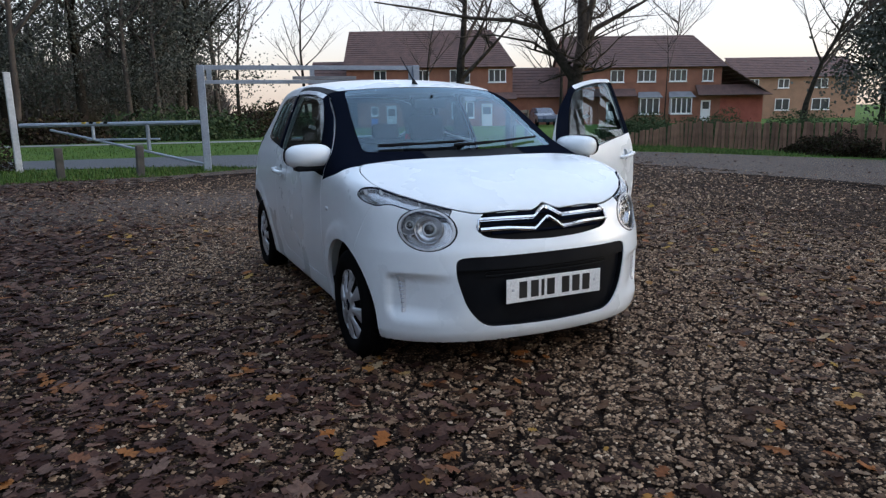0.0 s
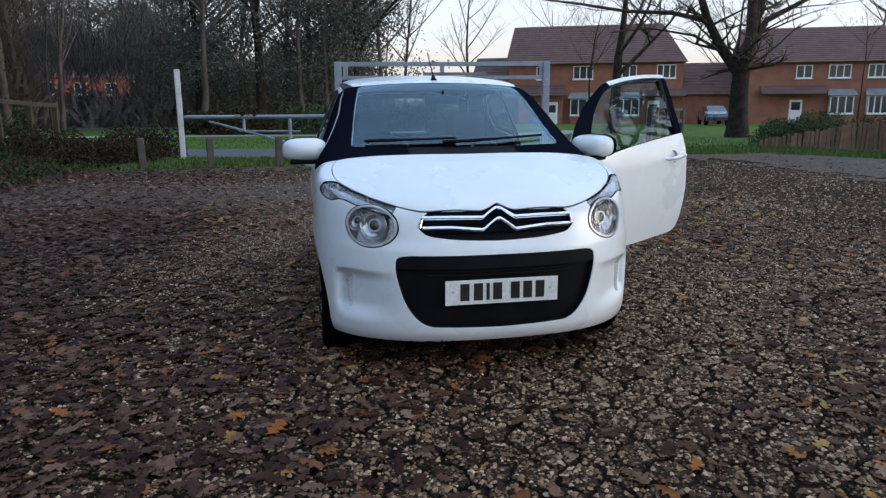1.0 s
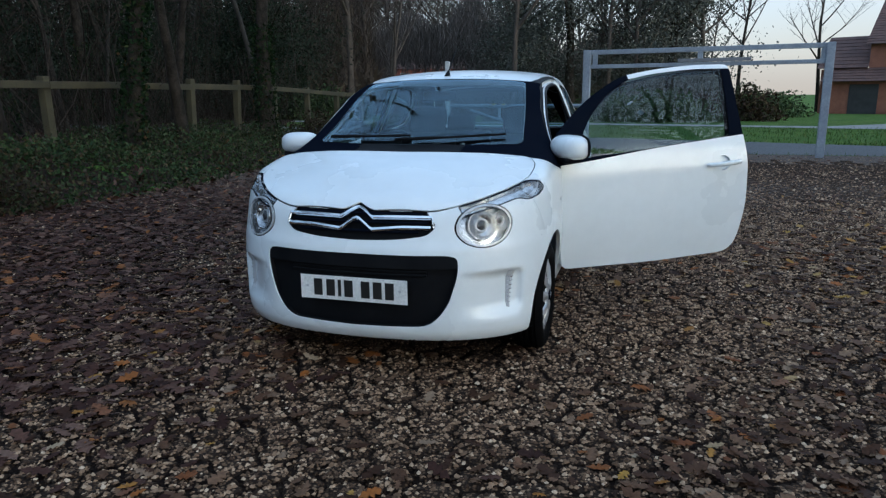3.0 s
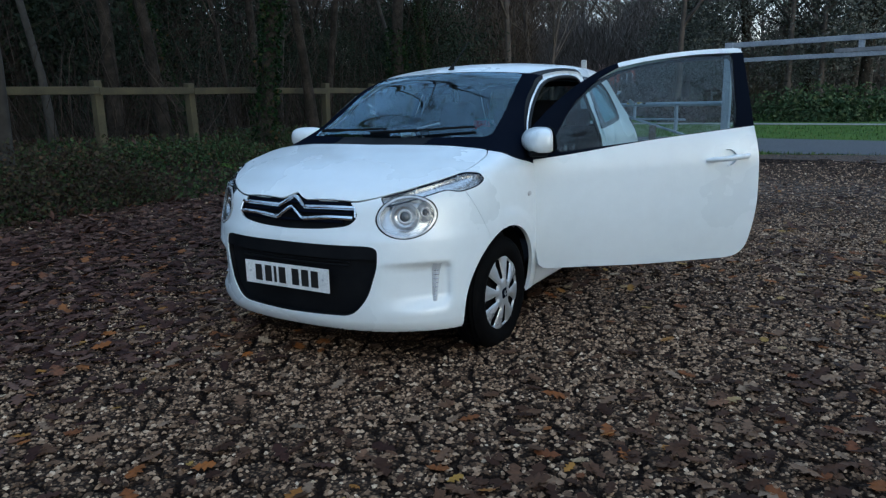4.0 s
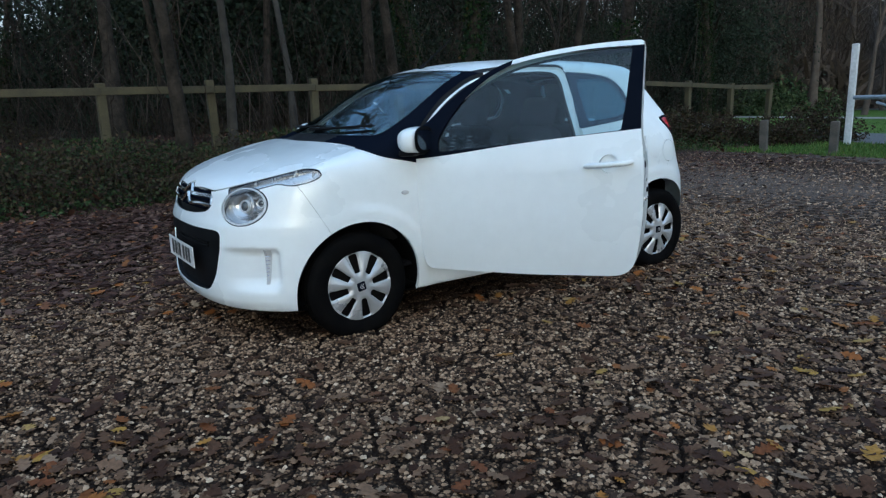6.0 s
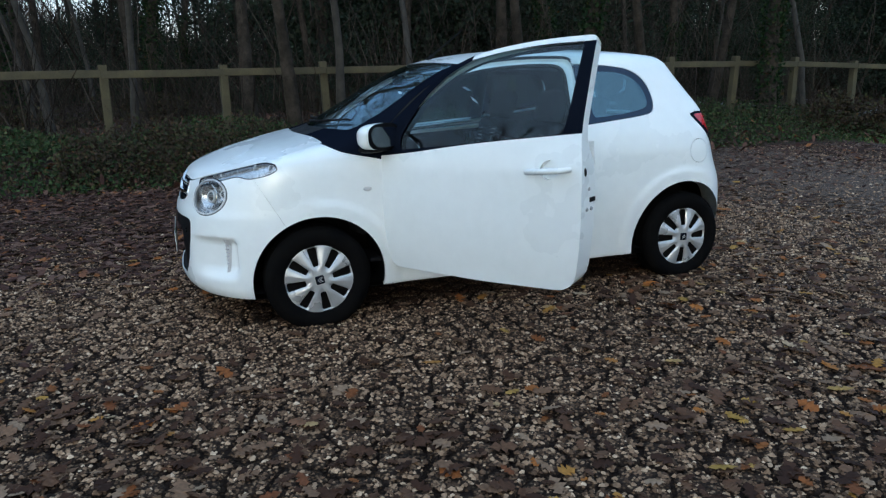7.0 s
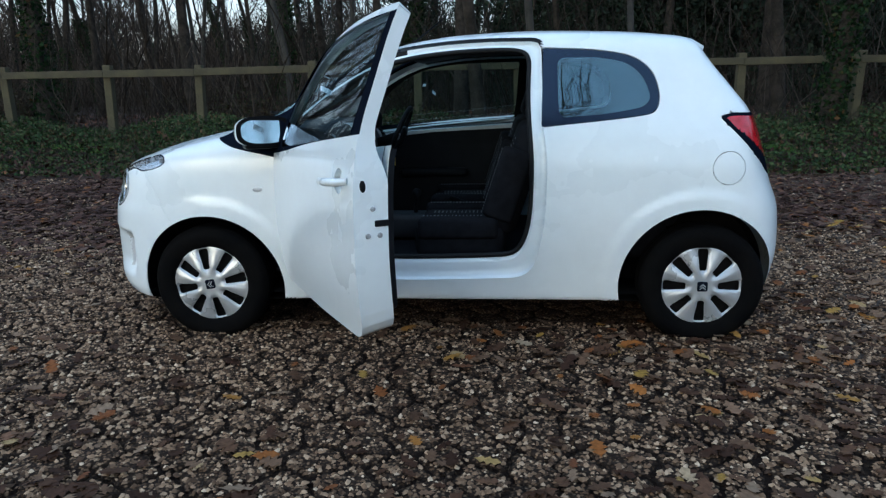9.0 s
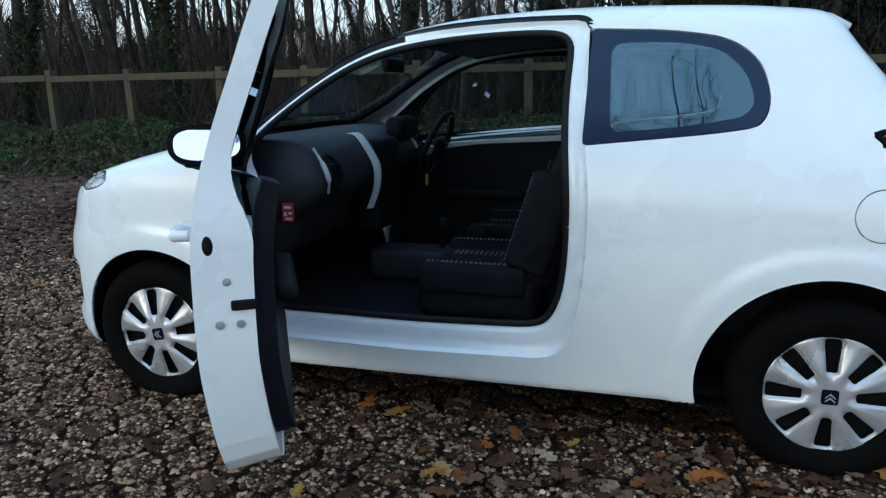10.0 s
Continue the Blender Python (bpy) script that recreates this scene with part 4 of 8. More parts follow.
LIPS = {"door": (-0.055, -0.0025, 0.0025, 0.02), "bonnet": (-0.0025, 0.0025), "fuel": (-0.0015, 0.0015), "tailgate": (-0.003, 0.003), "wing": (-0.0008, 0.0008),
        "tail": (-0.016, -0.002), "lamp": (-0.012, -0.004, 0.002), "strip": (-0.003, 0.002), "quarter": (-0.002, 0.002), "screen": (0.0,), "intake": (0.0, 0.006), "belt": (-0.03, 0.0)}

SV, ST = surface_net(body_field, (-0.76, -0.90, 0.11), (2.86, 0.05, 1.50), 0.02)
SV, ST = cut(SV, ST, SV[:, 1])
ST = ST[SV[ST].mean(1)[:, 1] < 0]
for _key, (_f, _zone) in OUTLINES.items():
    for _off in LIPS.get(_key, (0.0,)):
        _in = _zone(SV[ST].mean(1))
        _use = np.unique(ST[_in])
        _v = np.ones(len(SV))
        _v[_use] = _f(SV[_use]) - _off
        SV, ST = cut(SV, ST, _v, _in)
SV = settle(SV, body_field, 3)
SN = body_normal(SV)
SC = SV[ST].mean(1)
S = {}
for _key, (_f, _zone) in OUTLINES.items():
    S[_key] = np.full(len(SC), 9.0)
    S[_key][_zone(SC)] = _f(SC[_zone(SC)])
S["cowl"] = np.where(SC[:, 0] >= 0.45, 1.0, cowl_line(SC))
S["belt"] = OUTLINES["belt"][0](SC)
S["roof_front"] = OUTLINES["roof_front"][0](SC)


def shell(name, pick, mat, parent, label="", side=0, offset=0.0, flange=0.014, depth=None, rim_only=False):
    """A panel of the skin: side -1 left, 1 right, 0 both. Its free edges are turned in by flange."""
    T = ST[pick]
    used, T = np.unique(T, return_inverse=True)
    T = T.reshape(-1, 3)
    V, N = SV[used], SN[used]
    V = V - N * offset
    verts, faces, norms = [V], [T], [N]
    if flange or depth is not None:
        E = np.concatenate([T[:, [0, 1]], T[:, [1, 2]], T[:, [2, 0]]])
        key = np.sort(E, 1)
        _, first, count = np.unique(key, axis=0, return_index=True, return_counts=True)
        B = E[first[count == 1]]
        B = B[~((np.abs(V[B[:, 0], 1]) < 1e-4) & (np.abs(V[B[:, 1], 1]) < 1e-4))]
        a, b = V[B[:, 0]], V[B[:, 1]]
        d = (np.full(len(V), flange) if depth is None else depth(V))[:, None]
        a2, b2 = a - N[B[:, 0]] * d[B[:, 0]], b - N[B[:, 1]] * d[B[:, 1]]
        n = np.cross(b - a, N[B[:, 0]])
        n /= np.linalg.norm(n, axis=1, keepdims=True) + 1e-9
        turn = -1 if flange < 0 else 1
        n = n * turn
        k, m = len(V), len(B)
        i = np.arange(m)
        verts += [a, b, b2, a2]
        norms += [n] * 4
        q = np.stack([k + m + i, k + i, k + 3 * m + i, k + 2 * m + i], 1)
        faces += [q[:, [0, 1, 2]], q[:, [0, 2, 3]]]
        if rim_only:
            faces = faces[1:]
    V, T, N = np.concatenate(verts), np.concatenate(faces), np.concatenate(norms)
    if side >= 0:
        R = np.array([1, -1, 1])
        V2, T2, N2 = V * R, T[:, ::-1], N * R
        if side > 0:
            V, T, N = V2, T2, N2
        else:
            V, T, N = np.concatenate([V, V2]), np.concatenate([T, T2 + len(V)]), np.concatenate([N, N2])
    me = bpy.data.meshes.new(name)
    me.from_pydata(V.tolist(), [], T.tolist())
    me.shade_smooth()
    me.normals_split_custom_set_from_vertices(N.tolist())
    return part_mesh(name, me, mat, parent, label)


def skin_x(y, z):
    """Where the nose's skin lies at (y, z)."""
    xs = np.linspace(-0.75, -0.3, 181)
    f = body_field(xs, np.full(181, float(y)), np.full(181, float(z)))
    k = max(int(np.argmax(f < 0)), 1)
    return float(xs[k - 1] + f[k - 1] / (f[k - 1] - f[k]) * (xs[1] - xs[0]))


def main_piece(pick):
    """The largest joined piece of a patch of skin."""
    ids = np.flatnonzero(pick)
    T = ST[ids]
    label = np.arange(len(SV))
    for _ in range(400):
        low = label[T].min(1)
        old = label.copy()
        np.minimum.at(label, T.ravel(), np.repeat(low, 3))
        if (old == label).all():
            break
    root = label[T[:, 0]]
    names, count = np.unique(root, return_counts=True)
    out = np.zeros(len(ST), bool)
    out[ids[root == names[count.argmax()]]] = True
    return out


def build_car():
    car = thing("hatchback_car", "white three-door hatchback with passenger door wide open on gravel", "car")
    arch = (S["arch_f"] < 0) | (S["arch_r"] < 0)
    door = S["door"] < -0.0025
    gap = (np.abs(S["door"]) < 0.0025) | (np.abs(S["bonnet"]) < 0.0025) | (np.abs(S["tailgate"]) < 0.003)
    bonnet = (S["bonnet"] < -0.0025)
    lamp = (S["lamp"] < 0.002) & ~bonnet
    strip = (S["strip"] < 0.002) & ~bonnet & (S["bonnet"] > 0.0025)
    grille = S["grille"] < 0
    intake = S["intake"] < 0
    bonnet = bonnet & ~grille
    glassy = (S["screen"] < 0) & (SC[:, 0] > 0.1)
    black = (S["cowl"] > 0) & (S["roof_front"] < 0) & (SC[:, 0] > 0.0) & ~bonnet & ~glassy & (S["door"] > 0.0025) & (SC[:, 2] > 0.85)
    drip = (S["door"] > 0.0025) & (S["door"] < 0.02) & (SC[:, 2] > 1.25) & (SC[:, 0] < 1.60) & ~black & ~glassy
    quarter = S["quarter"] < -0.002
    qgap = np.abs(S["quarter"]) < 0.002
    rglass = S["rear_glass"] < 0
    tail = S["tail"] < -0.002
    tgap = np.abs(S["tail"]) < 0.002
    fuelgap = np.abs(S["fuel"]) < 0.0015
    fuel = S["fuel"] < -0.0015
    under = SN[ST].mean(1)[:, 2] < -0.75
    taken = arch | door | gap | bonnet | lamp | strip | grille | intake | glassy | black | drip | quarter | qgap | rglass | tail | tgap | fuelgap | fuel | under
    gate = (S["tailgate"] < -0.003) & ~taken
    winggap = np.abs(S["wing"]) < 0.0008
    bumper = ~taken & ~winggap & (SC[:, 0] < -0.05) & ((S["wing"] < 0) | (SC[:, 1] > -0.6) & (SC[:, 0] < -0.1))
    wing = ~taken & ~winggap & ~bumper & (SC[:, 0] < 0.42) & (SC[:, 2] < 1.0)
    rest = ~taken & ~bumper & ~wing & ~winggap & ~gate
    roof = rest & (SC[:, 2] > 1.30) & (SN[ST].mean(1)[:, 2] > 0.6)
    tailbump = rest & (SC[:, 0] > 2.45) & (SC[:, 2] < 0.62) & (SC[:, 0] - 2.315 > 0.05)
    flankp = rest & ~roof & ~tailbump

    shell("bonnet", bonnet, PAINT, car, flange=0.008)
    shell("front_bumper", bumper, PAINT, car, flange=0.006)
    shell("roof", roof, PAINT, car, flange=0.0)
    shell("tailgate", gate, PAINT, car, flange=0.018)
    shell("rear_bumper", tailbump, PAINT, car, flange=0.0)
    shell("underbody", under, DARK, car, "black underside", flange=0.0)
    for s, n in ((-1, "left"), (1, "right")):
        shell("front_wing", wing, PAINT, car, side=s, flange=0.02)
        shell("body_side", flankp, PAINT, car, side=s, flange=0.022)
        shell("roof_drip_strip", drip, SEAL, car, side=s, offset=0.004, flange=0.004)
        q = shell("quarter_window", quarter & (S["quarter_glass"] > 0), FRIT, car, "fixed dark rear side window", side=s, offset=0.001, flange=0.006)
        shell("pane", quarter & (S["quarter_glass"] <= 0), TINTED, q, "dark tinted glass", side=s, offset=0.001, flange=0.0)
        shell("tail_lamp", tail & (S["tail"] < -0.016) & (SC[:, 2] > 0.865 - (SC[:, 0] - 2.6) * 0.8), RED_LAMP, car, "red rear lamp", side=s, offset=-0.003, flange=0.0)
        shell("tail_lamp_base", tail & ((S["tail"] >= -0.016) | (SC[:, 2] <= 0.865 - (SC[:, 0] - 2.6) * 0.8)), GLOSS_BLACK, car, side=s, offset=-0.003, flange=0.006)
        shell("a_pillar", black & (SC[:, 1] < -0.3), GLOSS_BLACK, car, "gloss black windscreen pillar", side=s, offset=0.002, flange=0.012)
    shell("fuel_flap", fuel, PAINT, car, side=-1, flange=0.008)
    for s in (-1, 1):
        shell("cowl", main_piece(black & (SC[:, 1] >= -0.3)), BLACK_PLASTIC, car, "black scuttle panel under windscreen", side=s, offset=0.003, flange=0.01)
    shell("windscreen", glassy, SCREEN, car, "curved windscreen", offset=0.002, flange=0.0)
    shell("rear_window", rglass, TINTED, car, "dark rear screen", offset=0.002, flange=0.0)

    # nose: grille, intake, lamps
    shell("grille", grille, BLACK_PLASTIC, car, "black upper grille with chrome chevrons", offset=0.028, flange=-0.018)
    shell("lower_intake", intake, BLACK_PLASTIC, car, "black lower air intake", offset=0.030, flange=-0.022)
    shell("intake_frame", (S["intake"] < 0.0) & (SC[:, 2] > 0.530), BLACK_PLASTIC, car, "smooth black band over the intake", offset=0.004, flange=0.02)
    for z in (0.512, 0.496):
        w = 0.33
        bm = bmesh.new()
        tube(bm, [(skin_x(y, z) + 0.024, y, z) for y in np.linspace(-w, w, 17)], 0.005, 6)
        part("intake_bar", bm, BLACK_PLASTIC, car)
    for z, w in ((0.765, 0.30), (0.728, 0.33), (0.688, 0.29)):
        bm = bmesh.new()
        tube(bm, [(skin_x(y, z) + 0.012, y, z) for y in np.linspace(-w, w, 15)], 0.007, 6)
        part("grille_bar", bm, GLOSS_BLACK, car)
    for ze, zm, zp in ((0.752, 0.751, 0.789), (0.708, 0.699, 0.745)):
        line = curve_points([(-0.345, ze), (-0.22, ze + 0.001), (-0.10, zm), (-0.072, zm + 0.001), (-0.036, (zm + zp) / 2 + 0.004), (0, zp), (0.036, (zm + zp) / 2 + 0.004), (0.072, zm + 0.001), (0.10, zm), (0.22, ze + 0.001), (0.345, ze)], False, 5)
        bm = bmesh.new()
        prof = [(-0.009, 0.010), (-0.009, -0.002), (0.0, -0.007), (0.009, -0.002), (0.009, 0.010)]
        rows = [[bm.verts.new((skin_x(y, z) + dx, y, z + dz)) for dz, dx in prof] for y, z in line]
        for r0, r1 in zip(rows, rows[1:]):
            for k in range(4):
                bm.faces.new((r0[k], r0[k + 1], r1[k + 1], r1[k]))
        part("chevron", bm, CHROME, car, "chrome chevron bar")
    for s in (-1, 1):
        bm = bmesh.new()
        tube(bm, [(skin_x(s * 0.348, z) + 0.002, s * (0.346 + (0.752 - z) * 0.2), z) for z in (0.752, 0.738, 0.72, 0.708)], 0.006, 6)
        part("chevron_end", bm, CHROME, car)
        shell("headlamp_gasket", lamp & (S["lamp"] > -0.004), DARK, car, "dark headlamp gasket", side=s, offset=0.004, flange=0.004)
        shell("headlamp_rim", lamp & (S["lamp"] > -0.012) & (S["lamp"] <= -0.004), LAMP_RIM, car, "satin silver headlamp rim", side=s, offset=-0.002, flange=0.010)
        bowl = lamp & (S["lamp"] <= -0.012)
        shell("headlamp_cover", bowl, LAMP_GLASS, car, "clear round headlamp cover", side=s, offset=0.0, flange=0.0)
        along = Vector((0.55, s * 0.82, 0.0)).normalized()
        shell("headlamp_reflector", bowl, LAMP_BOWL, car, "silver reflector tray", side=s, offset=0.045, flange=-0.033)
        for shift, up_, r in ((-0.030, -0.004, 0.064), (0.062, 0.014, 0.044)):
            q = settle(np.array([[-0.478 + along.x * shift, -0.572 - abs(along.y) * shift, 0.712 + up_]]), body_field, 12)
            nq = body_normal(q)[0]
            out = Vector((nq[0], -s * nq[1], nq[2])).lerp(Vector((-0.86, s * 0.50, 0.05)), 0.35).normalized()
            m = Matrix.Translation(Vector((q[0][0], -s * q[0][1], q[0][2])) - out * 0.016) @ out.to_track_quat("Z", "Y").to_matrix().to_4x4()
            bm = bmesh.new()
            lathe(bm, [(r * 1.06, -0.020), (r * 1.06, 0.0), (r, 0.003), (r * 0.95, -0.002), (r * 0.84, -0.014), (r * 0.62, -0.022), (r * 0.48, -0.023)], 32, "z")
            bmesh.ops.transform(bm, matrix=m, verts=bm.verts)
            bowl_ = part("headlamp_bowl", bm, LAMP_BOWL, car, "round chrome lamp bowl", True)
            bm = bmesh.new()
            lathe(bm, [(r * 0.50, -0.026), (r * 0.50, -0.012), (r * 0.44, -0.008), (r * 0.36, -0.012)], 28, "z")
            bmesh.ops.transform(bm, matrix=m, verts=bm.verts)
            part("headlamp_ring", bm, LAMP_RIM, bowl_, "", True)
            bm = bmesh.new()
            lathe(bm, [(r * 0.40, -0.016), (r * 0.33, -0.009), (r * 0.18, -0.004), (0.0, -0.002)], 24, "z")
            bmesh.ops.transform(bm, matrix=m, verts=bm.verts)
            part("headlamp_lens", bm, LENS_DARK, bowl_, "dark round lens", True)
        tray = strip & (S["strip"] < -0.003)
        shell("side_lamp_edge", strip & (S["strip"] >= -0.003), GLOSS_BLACK, car, side=s, offset=0.001, flange=0.004)
        shell("side_lamp_tray", tray, LAMP_BOWL, car, "bright day lamp tray", side=s, offset=0.020, flange=-0.014)
        shell("side_lamp_cover", tray, LAMP_GLASS, car, "slim clear lamp above headlamp", side=s, offset=0.001, flange=0.0)
        for k, t in enumerate((0.12, 0.22, 0.32, 0.40)):
            p0 = np.array([-0.52, -0.49, 0.783]) * (1 - t / 0.42) + np.array([-0.19, -0.752, 0.852]) * (t / 0.42)
            p0 = settle(p0[None], body_field, 8)[0]
            bm = bmesh.new()
            box(bm, -0.004, -0.012, -0.012, 0.004, 0.012, 0.012, 0.002)
            bmesh.ops.transform(bm, matrix=pose(p0[0] + 0.012, -s * (p0[1] + 0.012), p0[2] - 0.004, 0, 20, s * 35), verts=bm.verts)
            part("side_lamp_divider", bm, LAMP_RIM if k % 2 else LIGHT_TRIM, car)
        # day-running lamp down the bumper's outer edge
        bm = bmesh.new()
        drl = settle(np.array([(-0.458, -0.692 + 0.018 * t, 0.487 - 0.155 * t) for t in np.linspace(0, 1, 9)]), body_field, 8)
        w = np.linspace(0.021, 0.010, 9)
        rows = []
        for p, ww in zip(drl, w):
            tdir = np.array([0.72, -0.69, 0])
            rows.append([bm.verts.new((q[0], -s * q[1], q[2])) for q in (p - tdir * ww, p + np.array([-0.008, -0.008, 0]), p + tdir * ww)])
        for r0, r1 in zip(rows, rows[1:]):
            for k in range(2):
                bm.faces.new((r0[k], r0[k + 1], r1[k + 1], r1[k]))
        drl_lamp = part("day_running_lamp", bm, LIGHT_TRIM, car, "slim clear day-running lamp")
        for k in range(1, 8):
            p, ww = drl[k], w[k] * 0.7
            bm = bmesh.new()
            tube(bm, [(p[0] - tdir[0] * ww - 0.007, -s * (p[1] - tdir[1] * ww - 0.007), p[2]), (p[0] + tdir[0] * ww - 0.007, -s * (p[1] + tdir[1] * ww - 0.007), p[2])], 0.0022, 6)
            part("lamp_rib", bm, CHROME, drl_lamp)
        bm = bmesh.new()
        bmesh.ops.create_uvsphere(bm, u_segments=14, v_segments=8, radius=1)
        bmesh.ops.transform(bm, matrix=pose(0.278, s * 0.809, 0.728) @ Matrix.Diagonal((0.024, 0.006, 0.012, 1)), verts=bm.verts)
        part("side_repeater", bm, LIGHT_TRIM, car, "small oval indicator repeater", True)
    plate_x = skin_x(0.0, 0.43) - 0.010
    bm = bmesh.new()
    box(bm, plate_x, -0.26, 0.372, plate_x + 0.004, 0.26, 0.484, 0.0015)
    plate = part("number_plate", bm, PLATE, car, "white number plate with dark bars")
    for k, yy in enumerate((0.172, 0.110, 0.066, 0.022, -0.060, -0.118, -0.176)):
        w = 0.008 if k == 2 else 0.021
        bm = bmesh.new()
        box(bm, plate_x - 0.0012, yy - w, 0.390, plate_x - 0.0002, yy + w, 0.468)
        part("plate_bar", bm, PLATE_INK, plate)
    for yy in (-0.225, 0.225):
        bm = bmesh.new()
        lathe(bm, [(0.0, -0.003), (0.006, -0.002), (0.007, 0.0)], 12, "x", (plate_x, yy, 0.432))
        part("plate_screw", bm, LIGHT_TRIM, plate)

    # wipers and aerial
    for y0, y1, z0 in ((0.10, -0.50, 0.0), (0.52, 0.02, 0.0)):
        pts = []
        for t in np.linspace(0, 1, 10):
            y = y0 + (y1 - y0) * t
            x = 0.135 + 0.33 * y * y + 0.02 + 0.05 * t
            p = settle(np.array([[x, -abs(y), 1.05]]), body_field, 10)[0]
            pts.append((p[0] - 0.008, y, p[2] + 0.014))
        bm = bmesh.new()
        tube(bm, pts, [0.010] * 4 + [0.007] * 6, 6)
        part("wiper", bm, BLACK_PLASTIC, car, "black wiper blade")
    bm = bmesh.new()
    tube(bm, [(0.925, 0.012, 1.395), (0.935, 0.012, 1.412), (0.95, 0.012, 1.430)], [0.022, 0.014, 0.008], 10)
    tube(bm, [(0.945, 0.012, 1.425), (1.16, 0.012, 1.585)], [0.005, 0.003], 6)
    part("aerial", bm, BLACK_PLASTIC, car, "short black roof aerial")
    # spoiler lip on the roof's end
    bm = bmesh.new()
    rows = []
    for y in np.linspace(-0.50, 0.50, 15):
        xe = 2.43 - 0.30 * y * y
        zt = 1.395 - 0.13 * abs(y) ** 2.2
        rows.append([bm.verts.new(c) for c in ((xe - 0.16, y, zt + 0.024), (xe - 0.06, y, zt + 0.006), (xe, y, zt - 0.028), (xe - 0.004, y, zt - 0.040), (xe - 0.03, y, zt - 0.055), (xe - 0.10, y, zt - 0.05))])
    for r0, r1 in zip(rows, rows[1:]):
        for k in range(5):
            bm.faces.new((r0[k], r1[k], r1[k + 1], r0[k + 1]))
    bm.faces.new(rows[0])
    bm.faces.new(rows[-1][::-1])
    bmesh.ops.recalc_face_normals(bm, faces=bm.faces[:])
    part("roof_spoiler", bm, PAINT, car, "", True)

    # inner linings
    shell("headlining", roof, LINER, car, "grey headlining", offset=0.04, flange=0.0)
    for s in (-1, 1):
        shell("inner_trim", flankp & (SC[:, 0] > 1.62) | drip, CABIN, car, side=s, offset=0.035, flange=0.0)
        shell("inner_pillar_trim", black & (SC[:, 1] < -0.3) & (SC[:, 2] > 0.95), LIGHT_TRIM, car, side=s, offset=0.03, flange=0.0)
        for gap_ in (winggap, fuelgap, tgap, gap & (S["door"] > 0.1) & (SC[:, 0] < 1), gap & (S["door"] > 0.1) & (SC[:, 0] > 1)):
            shell("panel_gap_backing", gap_, DARK, car, side=s, offset=0.010, flange=0.0)
    shell("rear_inner_trim", gate, CABIN, car, offset=0.05, flange=0.0)
    build_doors(car, door)
    build_wheels(car)
    build_cabin(car)
    return car


def door_depth(V):
    return 0.045 + 0.072 * smooth(1.04, 0.84, V[:, 2])


def mirror_parts(parent, s):
    """Door mirror: cap, foot, glass."""
    bm = bmesh.new()
    bmesh.ops.create_uvsphere(bm, u_segments=28, v_segments=18, radius=1)
    for v in bm.verts:
        x, y, z = v.co
        n = max(abs(x), 1e-6)
        k = (abs(y) ** 3 + abs(z) ** 3) ** (1 / 3) / max(math.hypot(y, z), 1e-6) if math.hypot(y, z) > 1e-6 else 1
        x = x * 0.085 if x < 0 else min(x, 0.30) * 0.16
        out = s * (0.845 + y * 0.125 / max(k, 0.8))
        v.co = (0.462 + x + 0.10 * (abs(out) - 0.84), out, 0.997 + z * 0.066 / max(k, 0.8) + 0.02 * (0.84 - abs(out)))
    cap = part("door_mirror", bm, PAINT, parent, "white door mirror with black foot", True)
    bm = bmesh.new()
    box(bm, 0.405, min(s * 0.735, s * 0.93), 0.918, 0.50, max(s * 0.735, s * 0.93), 0.948, 0.012)
    part("mirror_foot", bm, BLACK_PLASTIC, cap)
    bm = bmesh.new()
    rim = [(0.118 * math.copysign(abs(math.cos(a)) ** 0.7, math.cos(a)), 0.060 * math.copysign(abs(math.sin(a)) ** 0.7, math.sin(a))) for a in np.linspace(0, math.tau, 33)[:-1]]
    bm.faces.new([bm.verts.new((0.5195 + 0.1 * (abs(0.845 + u) - 0.84), s * (0.845 + u * 1.07), 0.997 + w * 1.12)) for u, w in rim])
    part("mirror_surround", bm, BLACK_PLASTIC, cap)
    bm = bmesh.new()
    bm.faces.new([bm.verts.new((0.527 - 0.14 * w + 0.1 * (abs(0.845 + u * 0.9) - 0.84), s * (0.845 + u * 0.9), 0.997 + w * 0.88)) for u, w in rim])
    part("mirror_face", bm, MIRROR, cap, "mirror glass")


def even_loop(outline, n):
    """A closed outline again in n even steps."""
    p = np.asarray(outline, float)
    p = p[np.linalg.norm(p - np.roll(p, 1, 0), axis=1) > 1e-6]
    q = np.concatenate([p, p[:1]])
    d = np.concatenate([[0], np.cumsum(np.linalg.norm(np.diff(q, axis=0), axis=1))])
    t = np.linspace(0, d[-1], n + 1)[:-1]
    return np.stack([np.interp(t, d, q[:, 0]), np.interp(t, d, q[:, 1])], 1)


